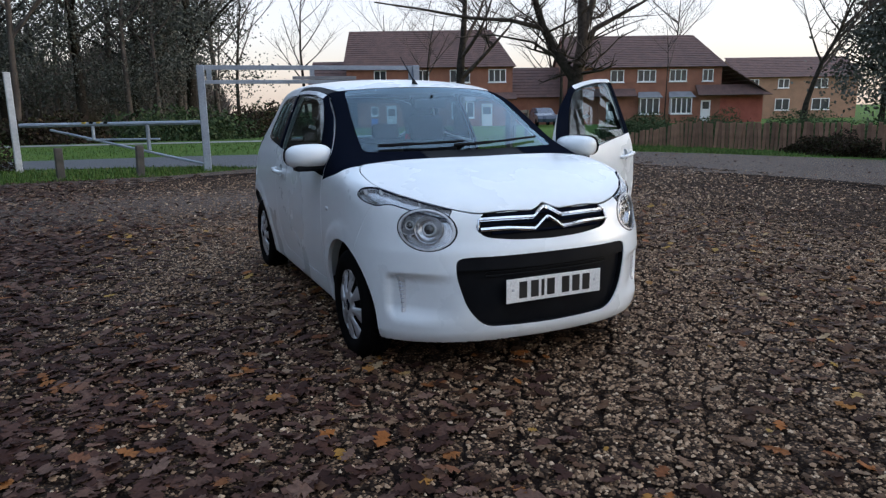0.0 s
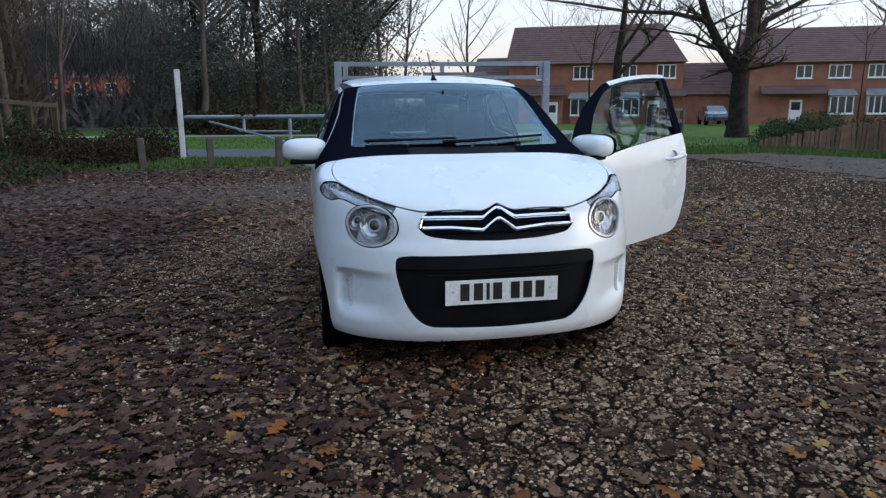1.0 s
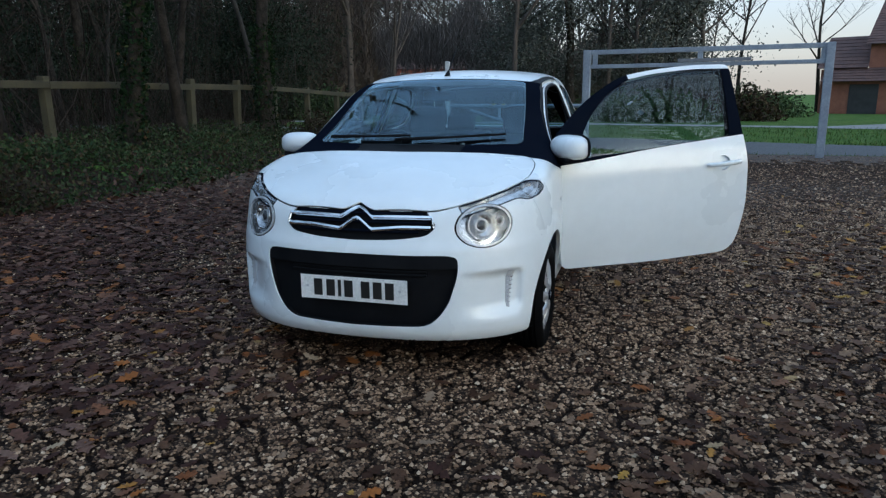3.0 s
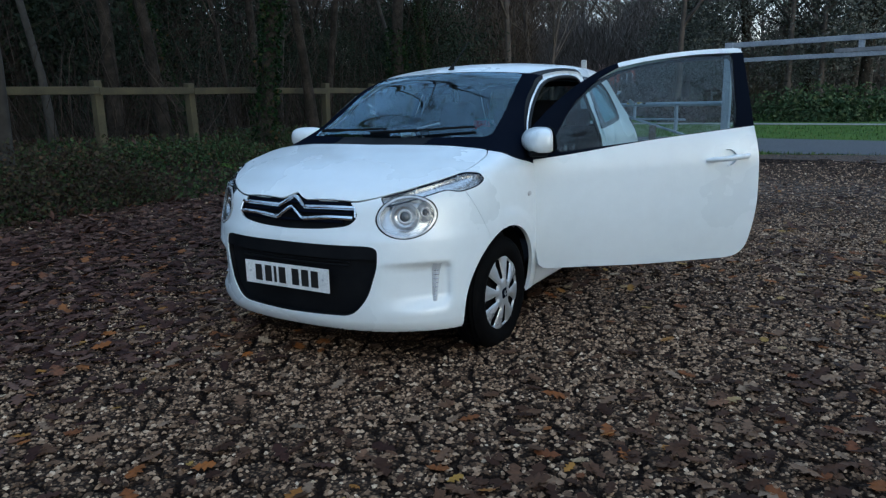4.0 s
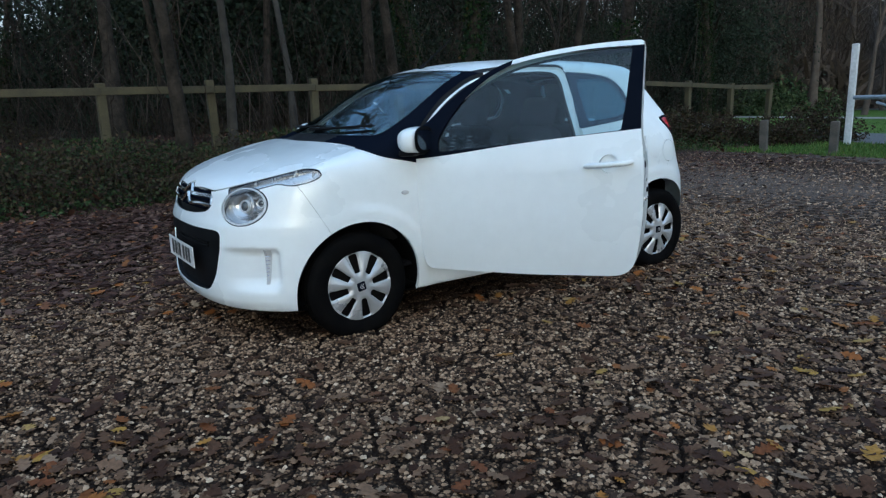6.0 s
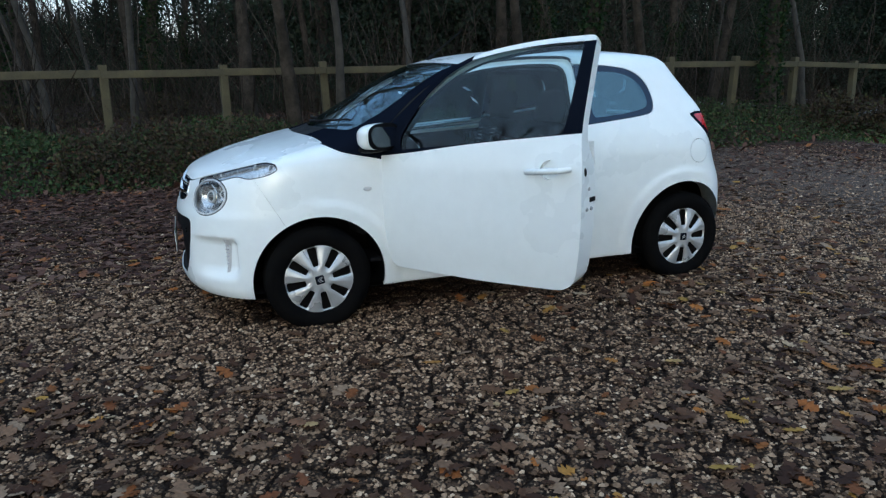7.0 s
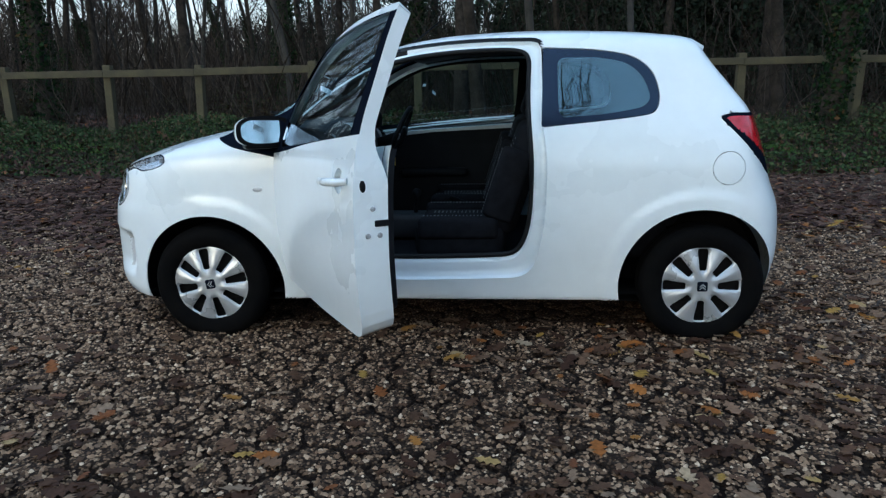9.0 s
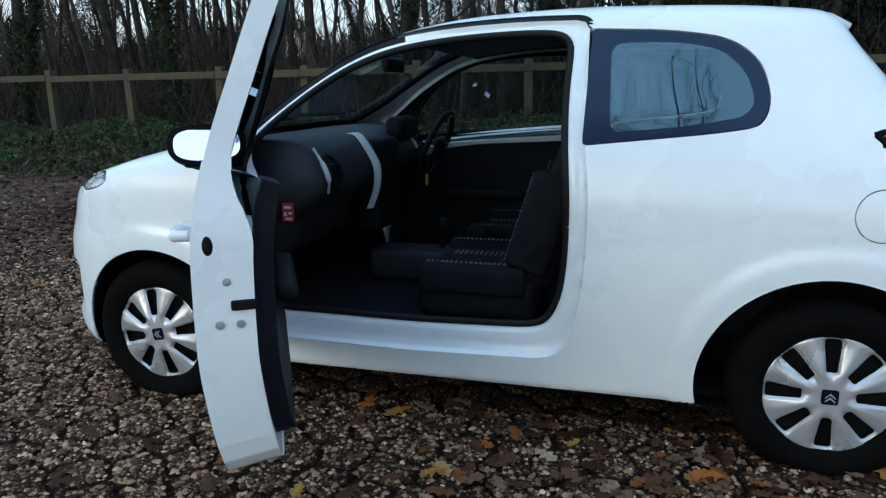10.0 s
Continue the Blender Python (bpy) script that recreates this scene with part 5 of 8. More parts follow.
def sunk_loop(outline, inset, depth):
    """The outline drawn in by inset and set depth below the left flank's skin."""
    t = np.roll(outline, -1, 0) - np.roll(outline, 1, 0)
    n = np.stack([t[:, 1], -t[:, 0]], 1) / (np.linalg.norm(t, axis=1, keepdims=True) + 1e-9)
    area = (outline[:, 0] * np.roll(outline[:, 1], -1) - np.roll(outline[:, 0], -1) * outline[:, 1]).sum()
    q = outline + n * (-1 if area > 0 else 1) * np.asarray(inset)[:, None]
    for _ in range(int(round(float(np.max(inset)) * 220))):
        q = 0.5 * q + 0.25 * (np.roll(q, 1, 0) + np.roll(q, -1, 0))
    lo, hi = np.full(len(q), -0.95), np.full(len(q), -0.20)
    for _ in range(30):
        mid = (lo + hi) / 2
        out = body_field(q[:, 0], mid, q[:, 1]) > 0
        lo, hi = np.where(out, mid, lo), np.where(out, hi, mid)
    p = np.stack([q[:, 0], hi, q[:, 1]], 1)
    return p - body_normal(p) * np.reshape(depth, (-1, 1))


def build_doors(car, door):
    cap = (S["door_cap"] > 0) & (SC[:, 0] > 0.93) & (SC[:, 2] > 1.2)
    glazed = door & (S["door_glass"] < 0)
    frame_ = door & (S["belt"] > 0) & ~cap & ~glazed
    lower = door & (S["belt"] <= 0)
    caps = door & cap
    hinge = Matrix.Translation((0.398, -0.74, 0.6))
    swing = hinge @ Matrix.Rotation(radians(-60), 4, Vector((0.015, 0.034, 1)).normalized()) @ hinge.inverted()
    for s in (-1, 1):
        cup = lower & (S["cup"] < 0)
        leaf = shell("door", lower & ~cup, PAINT, car, "white front passenger door standing wide open" if s < 0 else "white front door, shut", side=s, depth=door_depth)
        if s < 0:
            leaf.matrix_basis = swing
        shell("door_cap", caps, PAINT, leaf, side=s, offset=0.002, flange=0.0)
        shell("window_frame", frame_, GLOSS_BLACK, leaf, "gloss black window frame", side=s, offset=0.002, flange=0.0)
        shell("door_edge", frame_ | caps | glazed, PAINT, leaf, side=s, offset=0.002, depth=door_depth, rim_only=True)
        shell("window_frame_inner", frame_ | caps, BLACK_PLASTIC, leaf, side=s, offset=0.046, flange=0.0)
        shell("window_pane", glazed, PANE, leaf, "door glass", side=s, offset=0.008, flange=0.0)
        # inner sheet and card
        shell("door_inner_sheet", lower, PAINT if s < 0 else DOOR_CARD, leaf, side=s, offset=0.114, flange=0.0)
        inner = lower & (S["door"] < -0.055)
        shell("door_card", inner, DOOR_CARD, leaf, "dark moulded door card", side=s, offset=0.156, flange=-0.044)
        if s > 0:
            shell("belt_trim", door & (S["belt"] <= 0) & (S["belt"] > -0.03) & (S["door"] < -0.055), LIGHT_TRIM, leaf, "pale strip along the inner sill", side=s, offset=0.159, flange=-0.03)
        bm = bmesh.new()
        box(bm, 0.75, 0.595, 0.60, 1.20, 0.660, 0.655, 0.022, 3)
        bmesh.ops.transform(bm, matrix=Matrix.Diagonal((1, s, 1, 1)), verts=bm.verts)
        part("armrest", bm, DOOR_CARD, leaf, "", True)
        bm = bmesh.new()
        tube(bm, [(1.345, s * 0.808, 0.836), (1.36, s * 0.838, 0.839), (1.45, s * 0.846, 0.843), (1.54, s * 0.838, 0.848), (1.562, s * 0.806, 0.850)], [0.010, 0.013, 0.014, 0.013, 0.011], 10)
        part("door_handle", bm, PAINT, leaf, "white pull handle", True)
        shell("handle_cup", cup, PAINT, leaf, "recess behind handle", side=s, offset=0.020, flange=-0.020)
        bm = bmesh.new()
        box(bm, 1.5, 0.690, 0.703, 1.618, 0.738, 0.724, 0.004)
        bmesh.ops.transform(bm, matrix=Matrix.Diagonal((1, s, 1, 1)), verts=bm.verts)
        part("door_lock", bm, BLACK_PLASTIC, leaf, "black door latch")
        for yy, zz in ((0.742, 0.762), (0.762, 0.675), (0.722, 0.675)):
            bm = bmesh.new()
            lathe(bm, [(0.0, 0.004), (0.008, 0.003), (0.010, -0.004)], 12, "x", (1.613, s * yy, zz))
            part("lock_bolt", bm, SILVER, leaf)
        if s < 0:
            # the frame stands a little over the opening it shuts
            for ob in [leaf] + list(leaf.children):
                for v in ob.data.vertices:
                    if v.co.z > 0.95:
                        v.co.z += 0.075 * (v.co.z - 0.95)
        bm = bmesh.new()
        bmesh.ops.create_uvsphere(bm, u_segments=14, v_segments=8, radius=1)
        bmesh.ops.transform(bm, matrix=pose(1.612, s * 0.772, 0.835) @ Matrix.Diagonal((0.006, 0.011, 0.020, 1)), verts=bm.verts)
        part("edge_plug", bm, BLACK_PLASTIC, leaf, "black rubber plug in the door edge", True)
        mirror_parts(leaf, s)
    # door aperture on the open side: stepped jamb and rubber seal
    outline = even_loop(DOOR, 150)
    hem = 0.32 + 0.95 * smooth(0.55, 0.30, outline[:, 1]) + 0.50 * smooth(1.45, 1.58, outline[:, 0]) * smooth(1.36, 1.25, outline[:, 1]) * smooth(0.35, 0.6, outline[:, 1])
    steps = [(-0.003, 0.002), (0.002, 0.012), (0.006, 0.022), (0.030, 0.027), (0.052, 0.030), (0.062, 0.034), (0.068, 0.046), (0.072, 0.060)]
    sunk = 0.40 + 0.60 * smooth(0.95, 0.65, outline[:, 1])
    rows = [sunk_loop(outline, hem * w if w > 0.01 else np.full(len(outline), w), d * (sunk if d > 0.025 else 1.0)) for w, d in steps]
    for name, keep, mat, label in (("door_jamb", rows, PAINT, "white stepped door frame"), ("front_post_lip", rows[:4], SEAL, "black lip along the windscreen post")):
        bm = bmesh.new()
        ring = [[bm.verts.new(p) for p in row] for row in keep]
        for r0, r1 in zip(ring, ring[1:]):
            for k in range(len(r0)):
                j = (k + 1) % len(r0)
                bm.faces.new((r0[k], r0[j], r1[j], r1[k]))
        bmesh.ops.recalc_face_normals(bm, faces=bm.faces[:])
        lip = set(ring[0] + ring[1] + ring[2] + ring[3])
        post = [f for f in bm.faces if f.calc_center_median().x < 0.98 and f.calc_center_median().z > 0.90 and all(v in lip for v in f.verts)]
        drop = post if mat is PAINT else [f for f in bm.faces if f not in set(post)]
        bmesh.ops.delete(bm, geom=drop, context="FACES")
        part(name, bm, mat, car, label, True)
    bm = bmesh.new()
    pts = [tuple(p) for p in sunk_loop(outline, hem * 0.076, 0.048 * sunk)]
    tube(bm, pts + [pts[0]], 0.012, 8, cap=False)
    part("door_seal", bm, SEAL, car, "black rubber door seal", True)
    bm = bmesh.new()
    lathe(bm, [(0.0, -0.02), (0.016, -0.018), (0.018, 0.0)], 16, "y", (1.565, -0.745, 0.66))
    part("door_bump_stop", bm, BLACK_PLASTIC, car)
    bm = bmesh.new()
    box(bm, 1.545, -0.757, 0.735, 1.59, -0.73, 0.750, 0.003)
    tube(bm, [(1.585, -0.735, 0.742), (1.585, -0.775, 0.742), (1.56, -0.775, 0.742), (1.56, -0.735, 0.742)], 0.005, 6)
    part("door_striker", bm, SILVER, car)


def build_wheels(car):
    prof = [(0.180, -0.062), (0.190, -0.070), (0.205, -0.076), (0.228, -0.081), (0.250, -0.079), (0.268, -0.070), (0.278, -0.058)]
    tread = []
    for a in (-0.045, -0.016, 0.016, 0.045):
        tread += [(0.283, a - 0.006), (0.275, a - 0.003), (0.275, a + 0.003), (0.283, a + 0.006)]
    prof = prof + [(0.281, -0.052)] + tread + [(r, -a) for r, a in [(0.281, -0.052)] + prof[::-1]]
    nr, nt = 26, 160
    rr = np.linspace(0.0, 0.192, nr)
    th = np.arange(nt) / nt * math.tau
    R, A = np.meshgrid(rr, th, indexing="ij")
    V = np.stack([R * np.cos(A), R * np.sin(A)], -1).reshape(-1, 2)
    T = []
    for i in range(nr - 1):
        for k in range(nt):
            a, b, c, d = i * nt + k, i * nt + (k + 1) % nt, (i + 1) * nt + (k + 1) % nt, (i + 1) * nt + k
            T += [(a, b, c), (a, c, d)] if i else [(a, c, d)]
    T = np.array(T)

    def slot(P):
        r, a = np.hypot(P[:, 0], P[:, 1]), np.arctan2(P[:, 1], P[:, 0])
        a = (a + math.pi / 8) % (math.pi / 4) - math.pi / 8
        u, w = r * np.cos(a), r * np.sin(a)
        half = 0.0155 + 0.0075 * smooth(0.075, 0.165, u)
        q0, q1 = np.abs(u - 0.123) - 0.042, np.abs(w) - (half - 0.008)
        return np.hypot(np.maximum(q0, 0), np.maximum(q1, 0)) + np.minimum(np.maximum(q0, q1), 0) - 0.008

    def relief(P):
        r, a = np.hypot(P[:, 0], P[:, 1]), np.arctan2(P[:, 1], P[:, 0])
        spoke = np.cos(8 * a) * -1
        mid = smooth(0.04, 0.08, r) * smooth(0.190, 0.165, r)
        crease = np.abs(np.sin(4 * a))
        y = -0.064 - 0.016 * smooth(0.19, 0.06, r) - 0.007 * mid * spoke - 0.004 * mid * smooth(0.55, 0.95, crease) * -1
        return y + 0.012 * smooth(0.184, 0.192, r)

    V3 = np.concatenate([V, np.zeros((len(V), 1))], 1)
    V3, T = cut(V3, T, slot(V3[:, :2]))
    T = T[slot(V3[T].mean(1)[:, :2]) > 0]
    y = relief(V3[:, :2])
    sl = slot(V3[:, :2])
    y = y + 0.007 * smooth(0.006, 0.0, sl)
    cover = bpy.data.meshes.new("wheel_cover")
    co = np.stack([V3[:, 0], y, V3[:, 1]], 1)
    cover.from_pydata(co.tolist(), [], T.tolist())
    cover.shade_smooth()
    cover.materials.append(SILVER)
    meshes = {}
    bm = bmesh.new()
    lathe(bm, prof, 72, "y")
    for name, b, mat in (("tyre", bm, TYRE),):
        me = bpy.data.meshes.new(name)
        b.to_mesh(me)
        b.free()
        me.materials.append(mat)
        me.shade_smooth()
        meshes[name] = me
    bm = bmesh.new()
    lathe(bm, [(0.0, -0.040), (0.06, -0.045), (0.18, -0.035), (0.186, -0.06), (0.19, 0.05)], 48, "y")
    me = bpy.data.meshes.new("rim")
    bm.to_mesh(me)
    bm.free()
    me.materials.append(DARK)
    meshes["rim"] = me
    bm = bmesh.new()
    box(bm, -0.023, -0.086, -0.023, 0.023, -0.078, 0.023, 0.006)
    me = bpy.data.meshes.new("hub_cap")
    bm.to_mesh(me)
    bm.free()
    me.materials.append(GLOSS_BLACK)
    meshes["hub_cap"] = me
    bm = bmesh.new()
    for dz in (-0.010, 0.002):
        for s in (-1, 1):
            vs = [bm.verts.new(c) for c in ((0, -0.0872, dz + 0.012), (s * 0.014, -0.0872, dz - 0.001), (s * 0.014, -0.0872, dz - 0.006), (0, -0.0872, dz + 0.006))]
            bm.faces.new(vs if s > 0 else vs[::-1])
    me = bpy.data.meshes.new("hub_chevron")
    bm.to_mesh(me)
    bm.free()
    me.materials.append(SILVER)
    meshes["hub_chevron"] = me
    for k, (x, yy, turn) in enumerate(((0.0, -0.714, 0), (2.34, -0.710, 0), (0.0, 0.714, 180), (2.34, 0.710, 180))):
        spin = (-101, 0, 31, 20)[k]
        w = part_mesh("wheel", meshes["rim"].copy(), [], car, "wheel with silver eight-spoke cover")
        w.matrix_basis = pose(x, yy, 0.262, 0, 0, turn) @ pose(0, 0, 0, 0, spin, 0)
        for n in ("tyre", "hub_cap", "hub_chevron"):
            o = new(n, meshes[n])
            o.parent = w
        o = new("wheel_cover", cover)
        o.parent = w
    # wheel wells
    for x, _, r in ARCHES:
        for s in (-1, 1):
            bm = bmesh.new()
            lathe(bm, [(0.05, s * 0.45), (r + 0.004, s * 0.46), (r + 0.004, s * 0.745)], 40, "y", (x, 0, 0.262))
            for v in bm.verts:
                v.co.z = max(v.co.z, 0.21)
                if v.co.x > 2.45:
                    v.co.y = s * min(abs(v.co.y), 0.745 - (v.co.x - 2.45) * 0.75)
            part("wheel_well", bm, DARK, car)
    bm = bmesh.new()
    box(bm, -0.5, -0.46, 0.15, 2.6, 0.46, 0.30, 0.03)
    box(bm, 0.42, -0.70, 0.20, 1.95, 0.70, 0.30, 0.03)
    part("floor_pan", bm, DARK, car, "black floor pan")


def seat(car, y, name="seat"):
    bm = bmesh.new()
    box(bm, 0.98, y - 0.235, 0.33, 1.44, y + 0.235, 0.52, 0.06, 4)
    base = part(name, bm, CLOTH, car, "charcoal cloth seat with pale check stripe", True)
    lean = pose(1.40, y, 0.47, 0, 18, 0)
    bm = bmesh.new()
    box(bm, -0.06, -0.225, 0.0, 0.08, 0.225, 0.56, 0.06, 4, lean)
    part("backrest", bm, CLOTH, base, "", True)
    for s in (-1, 1):
        bm = bmesh.new()
        box(bm, -0.11, s * 0.215 - 0.035, 0.06, 0.05, s * 0.215 + 0.035, 0.42, 0.03, 3, lean)
        part("side_bolster", bm, CLOTH, base, "", True)
        bm = bmesh.new()
        box(bm, 1.0, y + s * 0.22 - 0.035, 0.44, 1.40, y + s * 0.22 + 0.035, 0.555, 0.03, 3)
        part("cushion_bolster", bm, CLOTH, base, "", True)
    bm = bmesh.new()
    box(bm, -0.05, -0.14, 0.55, 0.06, 0.14, 0.76, 0.05, 4, lean)
    part("headrest", bm, CLOTH, base, "", True)
    tick = bmesh.new()
    box(tick, -0.0035, -0.012, -0.001, 0.0035, 0.012, 0.001)
    me = bpy.data.meshes.new("stripe_dash")
    tick.to_mesh(me)
    tick.free()
    me.materials.append(SEAT_PATTERN)
    r = random.Random(8)

    def row(n, at, wide):
        for k in range(n):
            o = new("stripe_dash", me)
            o.parent = base
            o.matrix_basis = at(k / (n - 1)) @ Matrix.Diagonal((r.uniform(0.6, 1.3), wide * r.uniform(0.7, 1.3), 1, 1))
    for sd in (-1, 1):
        row(20, lambda t: pose(1.03 + 0.34 * t, y + sd * 0.20, 0.5555), 0.8)
        row(14, lambda t: pose(1.06 + 0.27 * t, y + sd * 0.10, 0.5210), 2.2)
        row(22, lambda t: lean @ pose(-0.1110, sd * 0.215, 0.08 + 0.32 * t, 0, 90, 0), 0.8)
        row(14, lambda t: lean @ pose(-0.0610, sd * 0.10, 0.10 + 0.36 * t, 0, 90, 0), 2.2)


def build_cabin(car):
    seat(car, -0.36)
    seat(car, 0.36)
    bm = bmesh.new()
    box(bm, 1.86, -0.60, 0.34, 2.22, 0.60, 0.56, 0.06, 4)
    bench = part("rear_bench", bm, CLOTH, car, "charcoal rear bench", True)
    for y in (-0.30, 0.30):
        bm = bmesh.new()
        box(bm, -0.06, -0.28, 0, 0.06, 0.28, 0.50, 0.05, 4, pose(2.2, y, 0.50, 0, 16, 0))
        part("bench_back", bm, CLOTH, bench, "", True)
        bm = bmesh.new()
        box(bm, -0.04, -0.12, 0.50, 0.04, 0.12, 0.64, 0.03, 3, pose(2.2, y, 0.50, 0, 16, 0))
        part("headrest", bm, CLOTH, bench, "", True)
    bm = bmesh.new()
    box(bm, 0.30, -0.70, 0.30, 1.95, 0.70, 0.325, 0.01)
    part("carpet", bm, CLOTH, car, "dark carpet")
    bm = bmesh.new()
    box(bm, 2.25, -0.55, 0.86, 2.55, 0.55, 0.88, 0.008)
    part("parcel_shelf", bm, CABIN, car)
    # dashboard: a swept profile
    prof = [(0.20, 0.72), (0.22, 0.985), (0.34, 1.000), (0.48, 0.994), (0.555, 0.975), (0.600, 0.940), (0.630, 0.880), (0.636, 0.820), (0.600, 0.770), (0.540, 0.730), (0.500, 0.68), (0.470, 0.58), (0.40, 0.50), (0.28, 0.45)]
    bm = bmesh.new()
    rows = []
    for y in np.linspace(-0.66, 0.66, 13):
        bow = 0.03 * (1 - (y / 0.66) ** 2)
        rows.append([bm.verts.new((x + bow * (1 if x > 0.4 else -2), y, z)) for x, z in prof])
    n = len(prof)
    for r0, r1 in zip(rows, rows[1:]):
        for k in range(n):
            bm.faces.new((r0[k], r0[(k + 1) % n], r1[(k + 1) % n], r1[k]))
    bm.faces.new(rows[0][::-1])
    bm.faces.new(rows[-1])
    bmesh.ops.recalc_face_normals(bm, faces=bm.faces[:])
    dash = part("dashboard", bm, CABIN, car, "dark grey dashboard", True)
    bm = bmesh.new()
    box(bm, 0.56, -0.15, 0.56, 0.685, 0.15, 0.965, 0.035, 3)
    part("centre_console_panel", bm, BLACK_PLASTIC, dash, "", True)
    for s in (-1,):
        bm = bmesh.new()
        line = curve_points([(0.575, 0.992), (0.615, 0.985), (0.660, 0.925), (0.695, 0.850), (0.690, 0.760), (0.655, 0.670)], False, 5)
        rows = []
        for k, (px_, pz_) in enumerate(line):
            w_ = 0.004 + 0.006 * math.sin(math.pi * min(1, 0.15 + k / len(line)))
            rows.append([bm.verts.new(q) for q in ((px_ - 0.02, s * (0.175 + w_), pz_), (px_ + 0.004, s * (0.172 + w_), pz_ + 0.004), (px_ + 0.010, s * 0.172, pz_ + 0.005), (px_ + 0.004, s * (0.172 - w_), pz_ + 0.004), (px_ - 0.02, s * (0.169 - w_), pz_))])
        for r0, r1 in zip(rows, rows[1:]):
            for k in range(4):
                bm.faces.new((r0[k], r0[k + 1], r1[k + 1], r1[k]))
        bmesh.ops.recalc_face_normals(bm, faces=bm.faces[:])
        part("stack_trim", bm, LIGHT_TRIM, dash, "pale silver console trim", True)
    for y in (-0.52, 0.56):
        bm = bmesh.new()
        tube(bm, [tuple(p) for p in curve_points([(0.590, y - 0.045, 0.962), (0.634, y - 0.062, 0.905), (0.654, y - 0.060, 0.845), (0.640, y - 0.040, 0.795)], False, 5)], [0.006] * 5 + [0.011] * 6 + [0.005] * 5, 8)
        part("vent_trim", bm, LIGHT_TRIM, dash, "pale crescent beside the air vent", True)
        bm = bmesh.new()
        ring = [(0.660 - 0.10 * max(0, math.sin(a)) * 0.4, y + 0.048 * math.cos(a), 0.868 + 0.062 * math.sin(a)) for a in np.linspace(0, math.tau, 25)]
        tube(bm, ring, 0.009, 6, cap=False)
        part("vent_ring", bm, BLACK_PLASTIC, dash, "oval air vent ring", True)
        for k in range(4):
            bm = bmesh.new()
            box(bm, 0.640, y - 0.040, 0.836 + k * 0.020, 0.662, y + 0.040, 0.840 + k * 0.020, 0.001)
            part("vent_slat", bm, BLACK_PLASTIC, dash)
    bm = bmesh.new()
    box(bm, 0.57, 0.23, 0.93, 0.67, 0.49, 1.045, 0.035, 3)
    part("instrument_pod", bm, BLACK_PLASTIC, dash, "", True)
    # steering wheel
    m = pose(0.79, 0.36, 0.89, 0, -66, 0)
    bm = bmesh.new()
    tube(bm, [tuple(m @ Vector((0.18 * math.cos(a), 0.18 * math.sin(a), 0))) for a in np.linspace(0, math.tau, 41)], 0.015, 8, cap=False)
    wheel = part("steering_wheel", bm, BLACK_PLASTIC, car, "black three-spoke steering wheel", True)
    bm = bmesh.new()
    box(bm, -0.07, -0.075, -0.035, 0.06, 0.075, 0.015, 0.025, 3, m)
    part("wheel_boss", bm, BLACK_PLASTIC, wheel, "", True)
    for a in (90, 270, 180):
        bm = bmesh.new()
        box(bm, 0.05, -0.02, -0.012, 0.175, 0.02, 0.006, 0.005, 2, m @ pose(0, 0, 0, 0, 0, a))
        part("wheel_spoke", bm, LIGHT_TRIM if a != 180 else BLACK_PLASTIC, wheel, "", True)
    bm = bmesh.new()
    tube(bm, [(0.53, 0.36, 0.79), (0.78, 0.36, 0.88)], [0.05, 0.035], 10)
    part("steering_column", bm, BLACK_PLASTIC, wheel, "", True)
    bm = bmesh.new()
    box(bm, 0.765, 0.265, 0.715, 0.769, 0.300, 0.770, 0.001)
    part("key_tag", bm, LABEL_YELLOW, car, "yellow tag hanging from the ignition key")
    bm = bmesh.new()
    box(bm, 0.60, -0.10, 0.33, 1.25, 0.10, 0.47, 0.03, 3)
    console = part("centre_console", bm, CABIN, car, "", True)
    bm = bmesh.new()
    tube(bm, [(0.92, 0, 0.45), (0.93, 0, 0.56)], [0.012, 0.009], 8)
    bmesh.ops.create_uvsphere(bm, u_segments=14, v_segments=8, radius=0.026, matrix=pose(0.93, 0, 0.585))
    part("gear_lever", bm, BLACK_PLASTIC, console, "", True)
    bm = bmesh.new()
    tube(bm, [(1.30, 0.02, 0.48), (1.12, 0.02, 0.55)], [0.016, 0.019], 8)
    part("hand_brake", bm, BLACK_PLASTIC, console, "", True)
    bm = bmesh.new()
    box(bm, 0.70, -0.11, 1.245, 0.73, 0.11, 1.305, 0.012, 3)
    tube(bm, [(0.715, 0, 1.29), (0.68, 0, 1.325)], 0.008, 6)
    part("rear_view_mirror", bm, BLACK_PLASTIC, car, "", True)
    bm = bmesh.new()
    box(bm, 0.500, -0.666, 0.700, 0.546, -0.662, 0.770, 0.001)
    note = part("warning_label", bm, LABEL_RED, dash, "small red and white warning label")
    for x, z, w, h in ((0.523, 0.754, 0.030, 0.010), (0.513, 0.728, 0.012, 0.014), (0.533, 0.732, 0.012, 0.008), (0.525, 0.711, 0.026, 0.008)):
        bm = bmesh.new()
        box(bm, x - w / 2, -0.6672, z - h / 2, x + w / 2, -0.6662, z + h / 2)
        part("label_mark", bm, PAPER, note)


